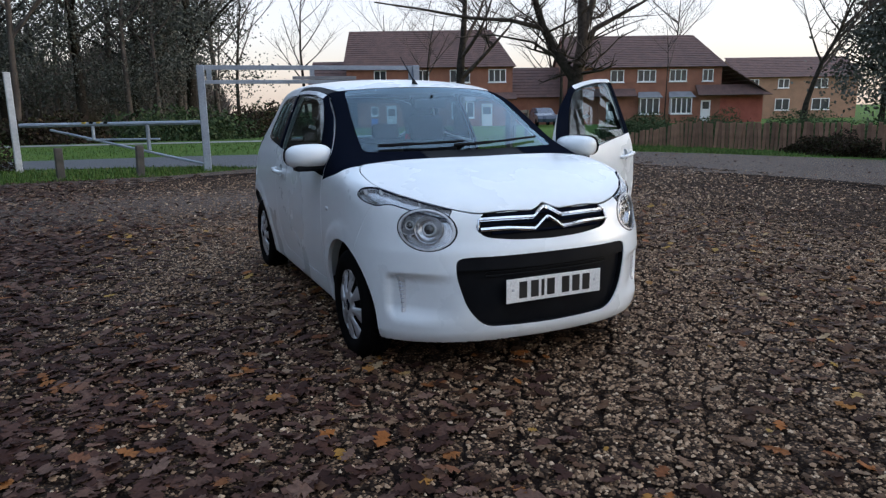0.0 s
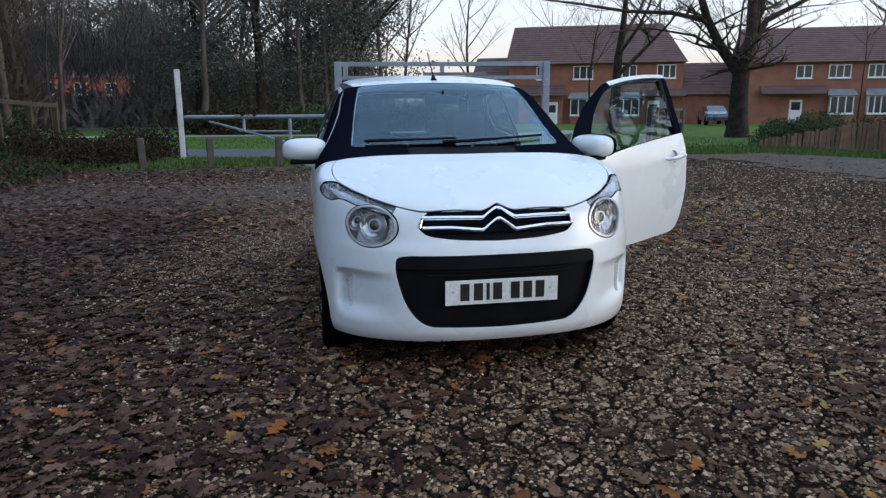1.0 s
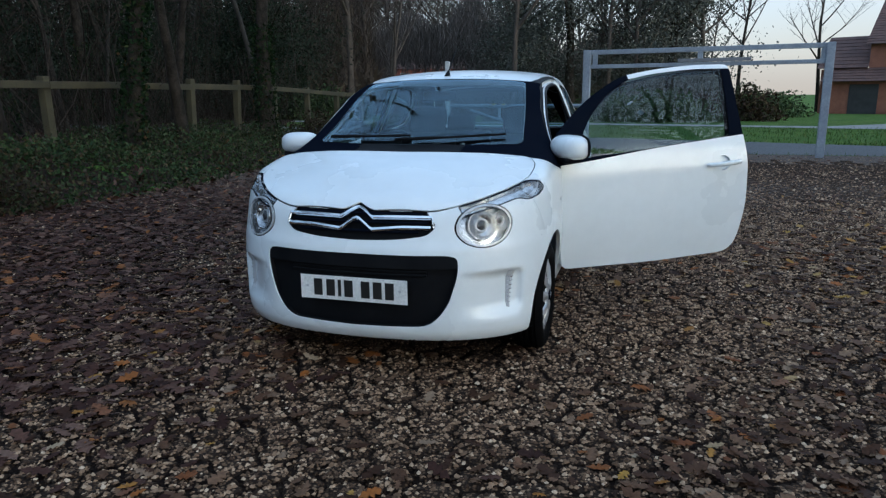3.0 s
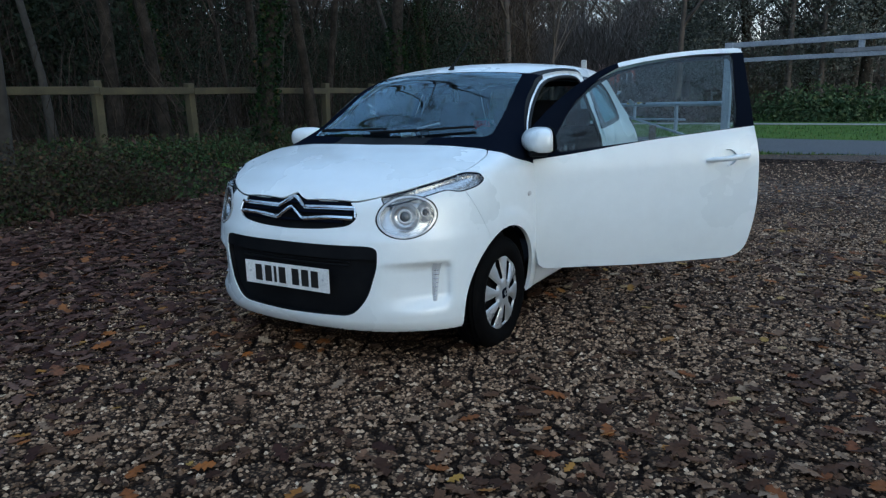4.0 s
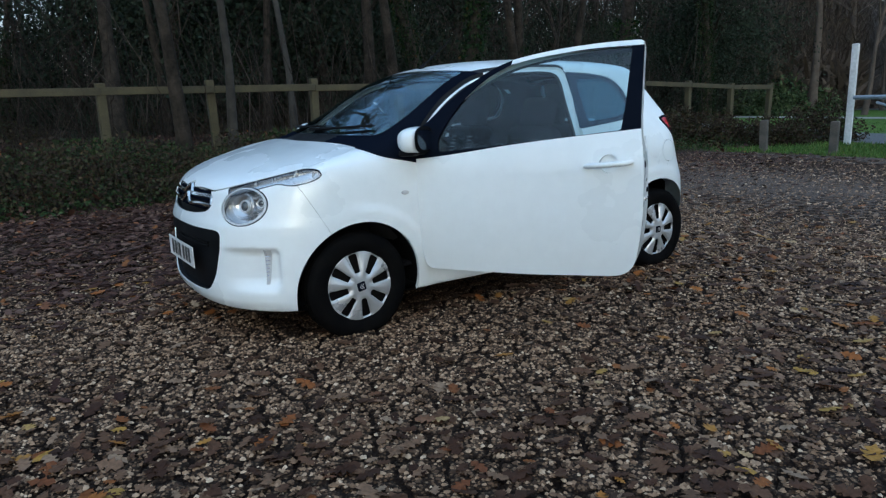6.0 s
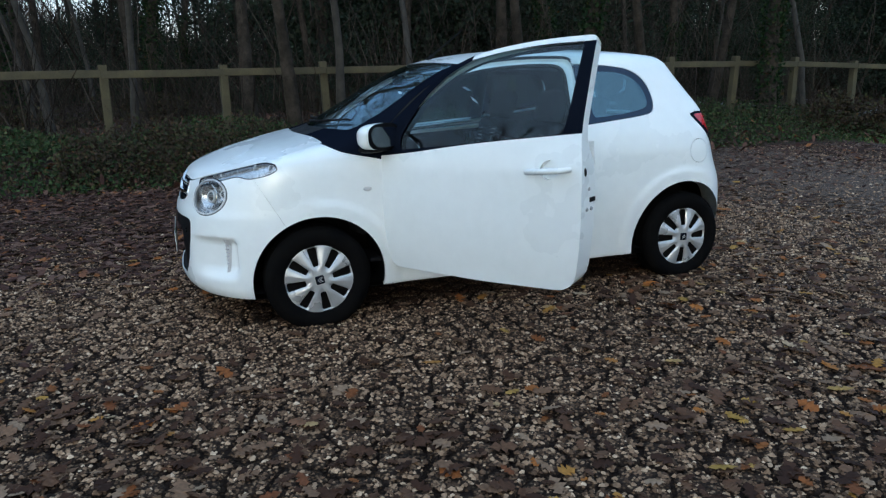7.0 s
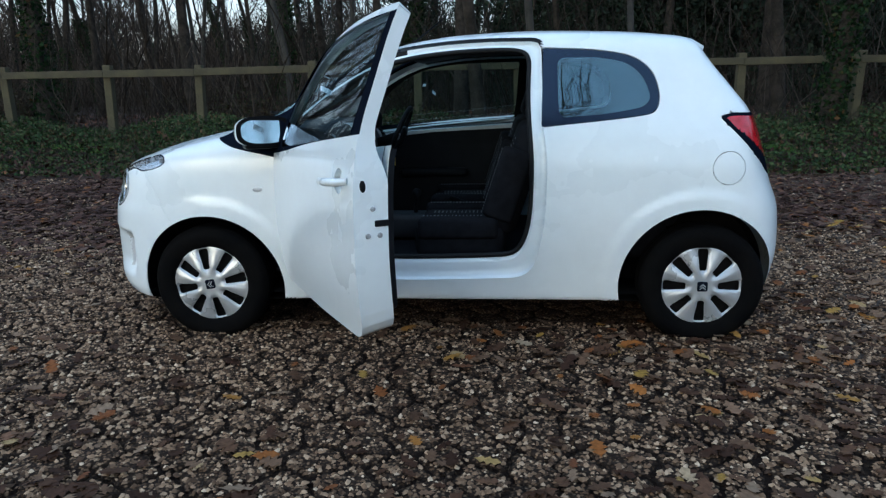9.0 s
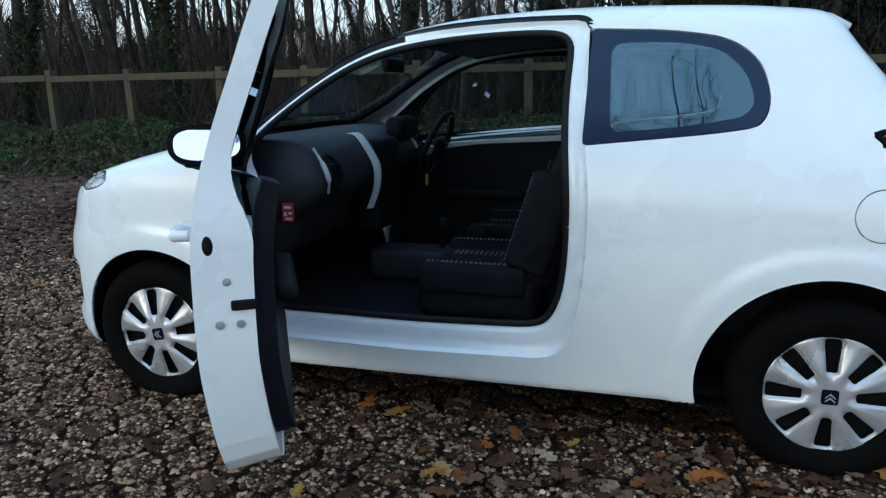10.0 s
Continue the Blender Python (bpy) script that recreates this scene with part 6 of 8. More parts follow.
# ---- outdoor things ----
GALV = surface("painted_grey_steel", (0.26, 0.30, 0.36), (0.34, 0.38, 0.44), 3, rough=0.5, metal=0.2, bumps=0.1)
POLE_WHITE = surface("off_white_pole", (0.50, 0.52, 0.54), (0.62, 0.63, 0.64), 2, rough=0.5, bumps=0.1)
FENCE_WOOD = surface("weathered_fence_wood", (0.036, 0.031, 0.015), (0.070, 0.060, 0.030), 3, rough=0.85, bumps=0.5, fine=50)
OLD_WOOD = surface("old_grey_wood", (0.055, 0.050, 0.044), (0.11, 0.098, 0.085), 4, rough=0.9, bumps=0.5, fine=45)
PALING_WOOD = random_tint(surface("brown_paling_wood", (0.16, 0.088, 0.055), (0.26, 0.150, 0.098), 5, rough=0.85, bumps=0.4, fine=60), 0.3)
BARK = surface("dark_bark", (0.019, 0.016, 0.013), (0.048, 0.040, 0.032), 5, shine=0.1, rough=0.95, bumps=1.0, dist=0.03, fine=24)
PALE_BARK = surface("pale_birch_bark", (0.018, 0.016, 0.013), (0.046, 0.041, 0.034), 4, rough=0.9, bumps=0.6, dist=0.02, fine=18)
# Far foliage: the haze of distance is mixed into these three paler colours.
FAR_TWIG = surface("twigs_paled_by_haze", (0.062, 0.052, 0.045), (0.105, 0.088, 0.076), 2, rough=0.95, bumps=0, shine=0.05)
FAR_GREEN = island_colours("evergreen_leaf_paled_by_haze", [(0.0, (0.058, 0.062, 0.053)), (0.6, (0.100, 0.105, 0.090)), (1.0, (0.145, 0.147, 0.125))], 0.85, 20, 0, 0.03)
HAZY = island_colours("growth_paled_by_haze", [(0.0, (0.075, 0.067, 0.062)), (0.7, (0.125, 0.110, 0.100)), (1.0, (0.175, 0.153, 0.137))], 0.95, 8, 0, 0.03)
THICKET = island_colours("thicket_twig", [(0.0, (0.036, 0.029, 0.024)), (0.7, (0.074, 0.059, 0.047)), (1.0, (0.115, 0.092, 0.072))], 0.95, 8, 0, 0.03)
STEMS = island_colours("understorey_stem", [(0.0, (0.020, 0.016, 0.013)), (0.7, (0.044, 0.035, 0.028)), (1.0, (0.080, 0.064, 0.050))], 0.95, 8, 0, 0.03)
TWIG = surface("twigs", (0.045, 0.036, 0.030), (0.090, 0.071, 0.058), 6, shine=0.1, rough=0.95, bumps=0)
RUSSET = island_colours("russet_twig_leaf", [(0.0, (0.05, 0.035, 0.025)), (0.6, (0.10, 0.07, 0.045)), (1.0, (0.17, 0.12, 0.07))], 0.7, 20, 0)
BRICK = surface("orange_brick", (0.23, 0.095, 0.060), (0.31, 0.135, 0.085), 1.2, rough=0.85, bumps=0.3, fine=16)
PALE_BRICK = surface("buff_brick", (0.27, 0.155, 0.095), (0.35, 0.20, 0.125), 1.2, rough=0.85, bumps=0.3, fine=16)
RED_BRICK = surface("red_brick", (0.28, 0.075, 0.050), (0.38, 0.11, 0.075), 1.2, rough=0.85, bumps=0.3, fine=16)
TILES = surface("brown_roof_tiles", (0.085, 0.050, 0.045), (0.135, 0.080, 0.068), 1.5, rough=0.85, bumps=0.6, fine=9)
LEAD = surface("grey_bay_roof", (0.17, 0.18, 0.20), (0.24, 0.25, 0.27), 2, rough=0.6, bumps=0.1)
UPVC = surface("white_window_frame", (0.74, 0.74, 0.73), (0.80, 0.80, 0.79), 3, rough=0.4, bumps=0)
HOUSE_GLASS = surface("dark_house_glass", (0.03, 0.035, 0.04), (0.06, 0.065, 0.07), 1.5, rough=0.08, bumps=0)
DARK_DOOR = surface("dark_garage_door", (0.03, 0.032, 0.034), (0.05, 0.05, 0.052), 2, rough=0.5, bumps=0)
BLUE_BIN = surface("blue_plastic", (0.02, 0.12, 0.45), (0.03, 0.16, 0.52), 3, rough=0.45, bumps=0)
CAR_WHITE = surface("far_white_paint", (0.60, 0.61, 0.62), (0.66, 0.67, 0.68), 2, rough=0.3, metal=0.0, bumps=0, coat=1.0)
CAR_BLUE = surface("dark_blue_paint", (0.02, 0.03, 0.06), (0.03, 0.045, 0.08), 2, rough=0.3, bumps=0, coat=1.0)
YELLOW_BLACK = surface("yellow_mark", (0.45, 0.30, 0.03), (0.5, 0.34, 0.04), 6, rough=0.6, bumps=0)


def height_barrier():
    b = thing("height_barrier", "grey steel height barrier over the car park entrance", "barrier")
    a, c = Vector((12.44, 0.11, 0)), Vector((11.75, -4.52, 0))
    d = (c - a).normalized()
    rz = math.degrees(math.atan2(d.y, d.x))
    L = (c - a).length
    for p in (a, c):
        bm = bmesh.new()
        box(bm, -0.075, -0.075, -0.2, 0.075, 0.075, 2.19, 0.01, 2, Matrix.Translation(p) @ pose(0, 0, 0, 0, 0, rz))
        part("post", bm, GALV, b)
    for z0, z1 in ((2.09, 2.185), (1.80, 1.88)):
        bm = bmesh.new()
        box(bm, 0.075, -0.04, z0, L - 0.075, 0.04, z1, 0.006, 2, Matrix.Translation(a) @ pose(0, 0, 0, 0, 0, rz))
        part("beam", bm, GALV, b)
    for s in (0.12, 2.28, 4.52):
        bm = bmesh.new()
        box(bm, s, -0.03, 1.88, s + 0.10, 0.03, 2.09, 0.004, 2, Matrix.Translation(a) @ pose(0, 0, 0, 0, 0, rz))
        part("upright", bm, GALV, b)
    bm = bmesh.new()
    box(bm, 1.9, -0.06, 1.885, 3.3, -0.042, 1.955, 0.003, 2, Matrix.Translation(a) @ pose(0, 0, 0, 0, 0, rz))
    part("sign_strip", bm, LEAD, b, "plain grey strip on the beam")


def swing_gate():
    g = thing("swing_gate", "grey tubular swing gate standing shut", "gate")
    a, c = Vector((12.44, 0.11, 0)), Vector((14.30, 3.80, 0))
    d = (c - a).normalized()
    m = Matrix.Translation(a) @ pose(0, 0, 0, 0, 0, math.degrees(math.atan2(d.y, d.x)))
    L = (c - a).length

    def bar(name, p, q, w, mat=GALV):
        bm = bmesh.new()
        tube(bm, [tuple(m @ Vector(p)), tuple(m @ Vector(q))], w, 8)
        part(name, bm, mat, g)
    bar("top_rail", (0.09, 0, 1.0), (L - 0.08, 0, 0.98), 0.045)
    bar("brace", (0.10, 0, 0.12), (L - 0.75, 0, 0.88), 0.028)
    bar("lower_rail", (1.0, 0, 0.66), (2.6, 0, 0.66), 0.022)
    bar("stile", (1.25, 0, 0.42), (1.25, 0, 0.97), 0.040)
    bar("stile", (2.45, 0, 0.66), (2.45, 0, 0.97), 0.036)
    for k in range(4):
        bm = bmesh.new()
        box(bm, 2.1 + k * 0.16, -0.048, 1.0, 2.18 + k * 0.16, 0.048, 1.042, 0.003, 1, m)
        part("mark", bm, YELLOW_BLACK if k % 2 else BLACK_PLASTIC, g)


def post_thing(name, label, cat, x, y, w, h, mat, lean=0.0, group="", top=0.0):
    bm = bmesh.new()
    box(bm, -w / 2, -w / 2, -0.15, w / 2, w / 2, h, w * 0.12, 2)
    if top:
        for v in bm.verts:
            if v.co.z > h - w * 0.2:
                v.co.z -= abs(v.co.x) * top
    ob = part(name, bm, mat)
    ob.matrix_world = pose(x, y, float(lie(x, y)), lean, 0, 13)
    tagged(ob, label, cat, group)
    return ob


def rail_fence():
    f = thing("post_and_rail_fence", "weathered timber post and rail fence along the wood", "fence")
    xs = [-14.1, -12.3, -10.6, -8.8, -7.05, -5.25, -3.66, -1.69, 0.09, 1.75, 3.5, 5.25, 7.0, 8.76, 10.4, 12.1, 13.9, 15.7, 17.5]
    r = random.Random(3)
    for x in xs:
        bm = bmesh.new()
        box(bm, -0.065, -0.065, 0.1, 0.065, 0.065, 1.60 + r.uniform(-0.03, 0.04), 0.012, 2)
        o = part("post", bm, FENCE_WOOD, f)
        o.matrix_basis = pose(x, 7.68, -0.20 * float(smooth(10.4, 17.5, x)), r.uniform(-1.5, 1.5), r.uniform(-2, 2), r.uniform(-6, 6))
    for a, b in zip(xs, xs[1:]):
        bm = bmesh.new()
        za, zb = (1.42 - 0.20 * float(smooth(10.4, 17.5, q)) + r.uniform(-0.012, 0.012) for q in (a, b))
        box(bm, 0.003, -0.018, 0, math.hypot(b - a, zb - za) - 0.003, 0.018, 0.112 + r.uniform(-0.006, 0.008), 0.006, 1)
        part("rail", bm, FENCE_WOOD, f).matrix_basis = pose(a, 7.594, za, 0, -math.degrees(math.atan2(zb - za, b - a)), 0)


# ---- trees ----
def limb_set(r, base, direction, length, radius, level, out, wander=0.22, kids=(6, 5, 4), up=0.25, reach=1.0):
    n = (7, 5, 3, 2)[min(level, 3)]
    p, d = Vector(base), Vector(direction).normalized()
    pts, rad = [p.copy()], [radius]
    for k in range(n):
        d = (d + Vector((r.gauss(0, wander), r.gauss(0, wander), r.gauss(0, wander * 0.5) + up * (0.35 if level else 0.1)))).normalized()
        p = p + d * length / n
        pts.append(p.copy())
        rad.append(radius * (1 - 0.80 * (k + 1) / n))
    out.append((pts, rad, (9, 5, 3, 3)[min(level, 3)], level))
    if level >= len(kids):
        return
    for k in range(kids[level]):
        t = r.uniform(0.30, 0.98)
        i = min(int(t * n), n - 1)
        q = pts[i].lerp(pts[i + 1], t * n - i)
        a = r.uniform(0, math.tau)
        side = Vector((math.cos(a), math.sin(a), r.uniform(0.1, 0.7)))
        nd = (d * 0.5 + side).normalized()
        limb_set(r, q, nd, length * r.uniform(0.35, 0.62) * reach, rad[i] * (0.58 if reach == 1.0 else 0.42), level + 1, out, wander * 1.1, kids, up)


def tubes_mesh(name, tubes):
    V, F, k = [], [], 0
    for pts, rad, sides, _ in tubes:
        for i, p in enumerate(pts):
            d = (pts[min(i + 1, len(pts) - 1)] - pts[max(i - 1, 0)]).normalized()
            a = d.cross(Vector((0.3, 0.2, 1))).normalized()
            b = d.cross(a)
            for s in range(sides):
                c = p + (a * math.cos(s * math.tau / sides) + b * math.sin(s * math.tau / sides)) * rad[i]
                V.append(tuple(c))
        for i in range(len(pts) - 1):
            for s in range(sides):
                F.append((k + i * sides + s, k + i * sides + (s + 1) % sides, k + (i + 1) * sides + (s + 1) % sides, k + (i + 1) * sides + s))
        k += len(pts) * sides
    return quick_mesh(name, V, F)


def bare_tree(seed, height, radius, fork=0.45, kids=(8, 4, 3), spread=0.2, ivy=0.0, bark=BARK, twig_mat=TWIG, label="bare dark-barked tree in the wood", leafy=0, reach=1.0):
    r = random.Random(seed)
    out = []
    limb_set(r, (0, 0, -0.1), (r.gauss(0, 0.05), r.gauss(0, 0.05), 1), height, radius, 0, out, 0.06, kids, 0.3, reach)
    pts, rad, _, _ = out[0]
    rad[0] *= 1.35
    t = thing("tree", label, "tree")
    part_mesh("trunk", tubes_mesh("trunk", out[:1]), bark, t, smooth_shade=True)
    part_mesh("crown", tubes_mesh("crown", out[1:]), twig_mat, t, smooth_shade=True)
    rg = np.random.default_rng(seed)
    if ivy:
        n = int(620 * ivy)
        zz = rg.uniform(0, ivy, n)
        a = rg.uniform(0, math.tau, n)
        q = np.array([tuple(p) for p in pts])
        cx, cy = np.interp(zz, q[:, 2], q[:, 0]), np.interp(zz, q[:, 2], q[:, 1])
        rr = radius * 1.08 + np.abs(rg.normal(0, 0.07, n))
        V, F = leaf_quads(np.stack([cx + np.cos(a) * rr, cy + np.sin(a) * rr, zz], 1), rg.uniform(0.04, 0.085, n))
        tagged(part_mesh("ivy_cladding", quick_mesh("ivy_cladding", V, F), IVY, t), "dark ivy climbing the trunk", kind="stuff")
    if leafy:
        tips = np.array([tuple(p) for pp, _, _, lv in out if lv >= 2 for p in pp[2:]])
        C = tips[rg.integers(0, len(tips), leafy)] + rg.normal(0, 0.18, (leafy, 3))
        V, F = leaf_quads(C, rg.uniform(0.04, 0.10, leafy))
        tagged(part_mesh("dry_leaves", quick_mesh("dry_leaves", V, F), RUSSET, t), "last dry leaves", kind="stuff")
    return t


def evergreen(seed, height, radius, n=7000, leaf=0.16, mat=EVERGREEN, label="dark evergreen tree", conical=True, low=0.12):
    r = random.Random(seed)
    rg = np.random.default_rng(seed)
    t = thing("evergreen_tree", label, "tree")
    out = []
    limb_set(r, (0, 0, -0.1), (0, 0, 1), height * 0.95, height * 0.018 + 0.05, 0, out, 0.03, (22, 3), -0.1)
    part_mesh("trunk", tubes_mesh("trunk", out), BARK, t, smooth_shade=True)
    m = 60
    h = rg.uniform(low, 1.0, m)
    if conical:
        wide = (1.02 - h) ** 0.7
    else:
        wide = np.sqrt(np.clip(1 - (2 * h - 1.05) ** 2, 0.08, 1))
    a = rg.uniform(0, math.tau, m)
    rr = radius * wide * rg.uniform(0.35, 1.0, m)
    C = np.stack([np.cos(a) * rr, np.sin(a) * rr, h * height], 1)
    pick = rg.integers(0, m, n)
    spread = (radius * 0.26 * (0.5 + wide))[pick]
    P = C[pick] + rg.normal(0, 1, (n, 3)) * np.stack([spread, spread, spread * 0.45], 1)
    V, F = leaf_quads(P, rg.uniform(leaf * 0.6, leaf * 1.3, n))
    part_mesh("crown", quick_mesh("crown", V, F), mat, t)
    return t


def bush(seed, sx, sy, sz, n, mat, label, leaf=0.1, name="bush"):
    rg = np.random.default_rng(seed)
    d = rg.normal(0, 1, (n, 3))
    d /= np.linalg.norm(d, axis=1, keepdims=True)
    d[:, 2] = np.abs(d[:, 2])
    lump = 1 + 0.22 * np.sin(d[:, 0] * 5 + seed) * np.sin(d[:, 1] * 6) + 0.12 * np.sin(d[:, 2] * 9 + d[:, 0] * 7)
    P = d * (rg.random(n) ** 0.35 * lump)[:, None] * (sx, sy, sz)
    V, F = leaf_quads(P, rg.uniform(leaf * 0.6, leaf * 1.3, n))
    return tagged(part_mesh(name, quick_mesh(name, V, F), mat), label, "bush")


def plant_woods():
    r = random.Random(11)
    kinds = [bare_tree(21, 15, 0.155, ivy=2.6, kids=(22, 6, 3), reach=0.48), bare_tree(22, 17, 0.175, ivy=5.5, kids=(20, 6, 3), reach=0.48, label="ivy-clad tree trunk in the wood"),
             bare_tree(23, 13, 0.10, kids=(20, 6, 3), reach=0.5), bare_tree(24, 16, 0.12, kids=(20, 6, 3), reach=0.48, ivy=3.5),
             bare_tree(25, 11, 0.07, kids=(18, 5, 3), reach=0.5, bark=PALE_BARK, label="slender pale-barked tree in the wood"), bare_tree(26, 18, 0.14, kids=(22, 6, 3), reach=0.48, label="tall straight bare tree in the wood")]
    holly = [evergreen(31, 5.5, 2.2, 13000, 0.085, label="dark holly bush under the trees", conical=False, low=0.05), evergreen(32, 8.0, 2.6, 16000, 0.10, label="dark holly tree in the wood", conical=False, low=0.05)]
    places = []
    # named trunks by the fence
    for k, x, y in ((0, 11.0, 7.25), (2, 8.0, 7.3), (3, 6.4, 7.2), (4, 1.9, 7.35), (2, 1.15, 7.25), (4, 3.9, 9.6), (4, -3.0, 11.0)):
        places.append((x, y))
        copy_thing(kinds[k], pose(x, y, float(lie(x, y)), r.uniform(-2, 2), r.uniform(-2, 2), r.uniform(0, 360)))
    tries = 0
    while len(places) < 158 and tries < 12000:
        tries += 1
        x, y = r.uniform(-34, 30) if len(places) < 125 else r.uniform(-34, 3), 8.6 + 38 * r.random() ** 1.25
        if x > 17 and y < 9 + (x - 17) * 1.6:
            continue
        if any((x - a) ** 2 + (y - b) ** 2 < 1.9 for a, b in places):
            continue
        places.append((x, y))
        s = r.uniform(0.85, 1.25)
        k = r.choice((0, 0, 1, 2, 2, 2, 3, 4, 5, 5, 5)) if len(places) < 125 else r.choice((2, 2, 4, 3, 5))
        o = copy_thing(kinds[k], pose(x, y, float(lie(x, y)), r.uniform(-3, 3), r.uniform(-3, 3), r.uniform(0, 360)))
        o.scale = (s, s, s)
    for k in range(36):
        x, y = (r.uniform(2, 16), r.uniform(20, 38)) if k < 17 else (r.uniform(-30, 2), r.uniform(27, 44)) if k < 26 else (r.uniform(6, 36), r.uniform(36, 48))
        if x > 12 and y < 10 + (x - 12) * 0.8:
            continue
        o = copy_thing(holly[r.randrange(2)], pose(x, y, float(lie(x, y)), 0, 0, r.uniform(0, 360)))
        s = r.uniform(1.0, 1.7) if k < 17 or k >= 26 else r.uniform(0.6, 0.9)
        o.scale = (s, s, s)
    for k in range(14):
        x, y = -24 + k * 2.9 + r.uniform(-1, 1), r.uniform(13, 24)
        if x > 12:
            continue
        b = bush(300 + k, r.uniform(1.6, 2.6), r.uniform(1.2, 1.8), r.uniform(0.7, 1.4), 8000, BRAMBLE if k % 3 else EVERGREEN, "dark undergrowth between the trees", 0.06, "undergrowth")
        b.location = (x, y, float(lie(x, y)) - 0.1)
    # the wood goes on beyond the road
    for k in range(34):
        x, y = 24 + 18 * r.random(), 12 + 24 * r.random()
        if y < 12 + (x - 24) * 0.55 or y > 30 + (x - 24) * 0.5:
            continue
        o = copy_thing((kinds + holly + holly)[r.randrange(10)], pose(x, y, float(lie(x, y)), 0, 0, r.uniform(0, 360)))
        s = r.uniform(0.8, 1.2)
        o.scale = (s, s, s)
    for t in kinds + holly:
        t.matrix_world = pose(r.uniform(-30, 20), r.uniform(40, 46), 0.3, 0, 0, r.uniform(0, 360))


def far_woods():
    """Woods beyond the road, from the fence's end round to the houses."""
    r = random.Random(5)
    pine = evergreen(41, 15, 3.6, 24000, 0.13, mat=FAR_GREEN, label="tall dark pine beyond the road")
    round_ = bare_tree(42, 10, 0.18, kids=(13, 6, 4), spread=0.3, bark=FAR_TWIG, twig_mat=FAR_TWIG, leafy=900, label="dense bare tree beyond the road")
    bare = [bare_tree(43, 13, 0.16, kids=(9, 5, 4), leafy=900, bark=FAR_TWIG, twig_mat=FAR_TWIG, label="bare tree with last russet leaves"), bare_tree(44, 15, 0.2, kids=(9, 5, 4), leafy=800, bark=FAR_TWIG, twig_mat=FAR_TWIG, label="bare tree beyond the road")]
    for x, y, k, s in ((40, 3.5, 0, 1.0), (41.4, -2.4, 0, 1.05), (47, 8, 0, 0.9), (46, 0.6, 0, 0.85), (44, 20, 1, 1.1), (36, 24, 1, 0.9), (56, 12, 1, 0.8), (40, 30, 1, 1.3), (56, 4, 1, 1.0), (60, -3, 0, 0.8), (50, 24, 1, 1.3)):
        o = copy_thing((pine, round_)[k], pose(x, y, float(lie(x, y)), 0, 0, r.uniform(0, 360)))
        o.scale = (s, s, s)
    for az, d, k, s in ((12.5, 112, 0, 1.5), (15, 118, 0, 1.7), (17.5, 110, 0, 1.5), (20, 116, 0, 1.7), (22.5, 110, 0, 1.6), (25, 114, 0, 1.7), (18.6, 82, 1, 1.25), (14.6, 80, 1, 1.3), (23.0, 78, 1, 1.3)):
        x, y = -2.2 + d * math.cos(radians(az)), -3.4 + d * math.sin(radians(az))
        copy_thing((pine, round_)[k], pose(x, y, float(lie(x, y)), 0, 0, r.uniform(0, 360))).scale = (s, s, s)
    for k in range(44):
        x, y = r.uniform(33, 62), r.uniform(-8, 34)
        if y > 20 and x < 40 or 15.0 < math.degrees(math.atan2(y + 3.4, x + 2.2)) < 23.0:
            continue
        o = copy_thing(bare[k % 2], pose(x, y, float(lie(x, y)), 0, 0, r.uniform(0, 360)))
        s = r.uniform(0.7, 1.15)
        o.scale = (s, s, s)
    pine.matrix_world = pose(66, 12, -0.3)
    round_.matrix_world = pose(64, 20, -0.3)
    bare[0].matrix_world = pose(39.5, -0.5, -0.2)
    bare[1].matrix_world = pose(47, -4.5, -0.3)
    for k, (x, y, sx, sy, sz) in enumerate(((33.5, -1.0, 2.4, 3.6, 1.6), (33.0, 4.5, 2.0, 2.5, 1.3), (33.5, 17, 2.2, 3, 1.7), (37, -5.5, 2.5, 2.5, 1.7), (46, -8, 3, 3, 1.8))):
        bush(60 + k, sx, sy, sz, 5500, BRAMBLE if k % 2 else HEDGE, "low dark shrubs beyond the road", 0.16, "shrub").location = (x, y, float(lie(x, y)) - 0.1)


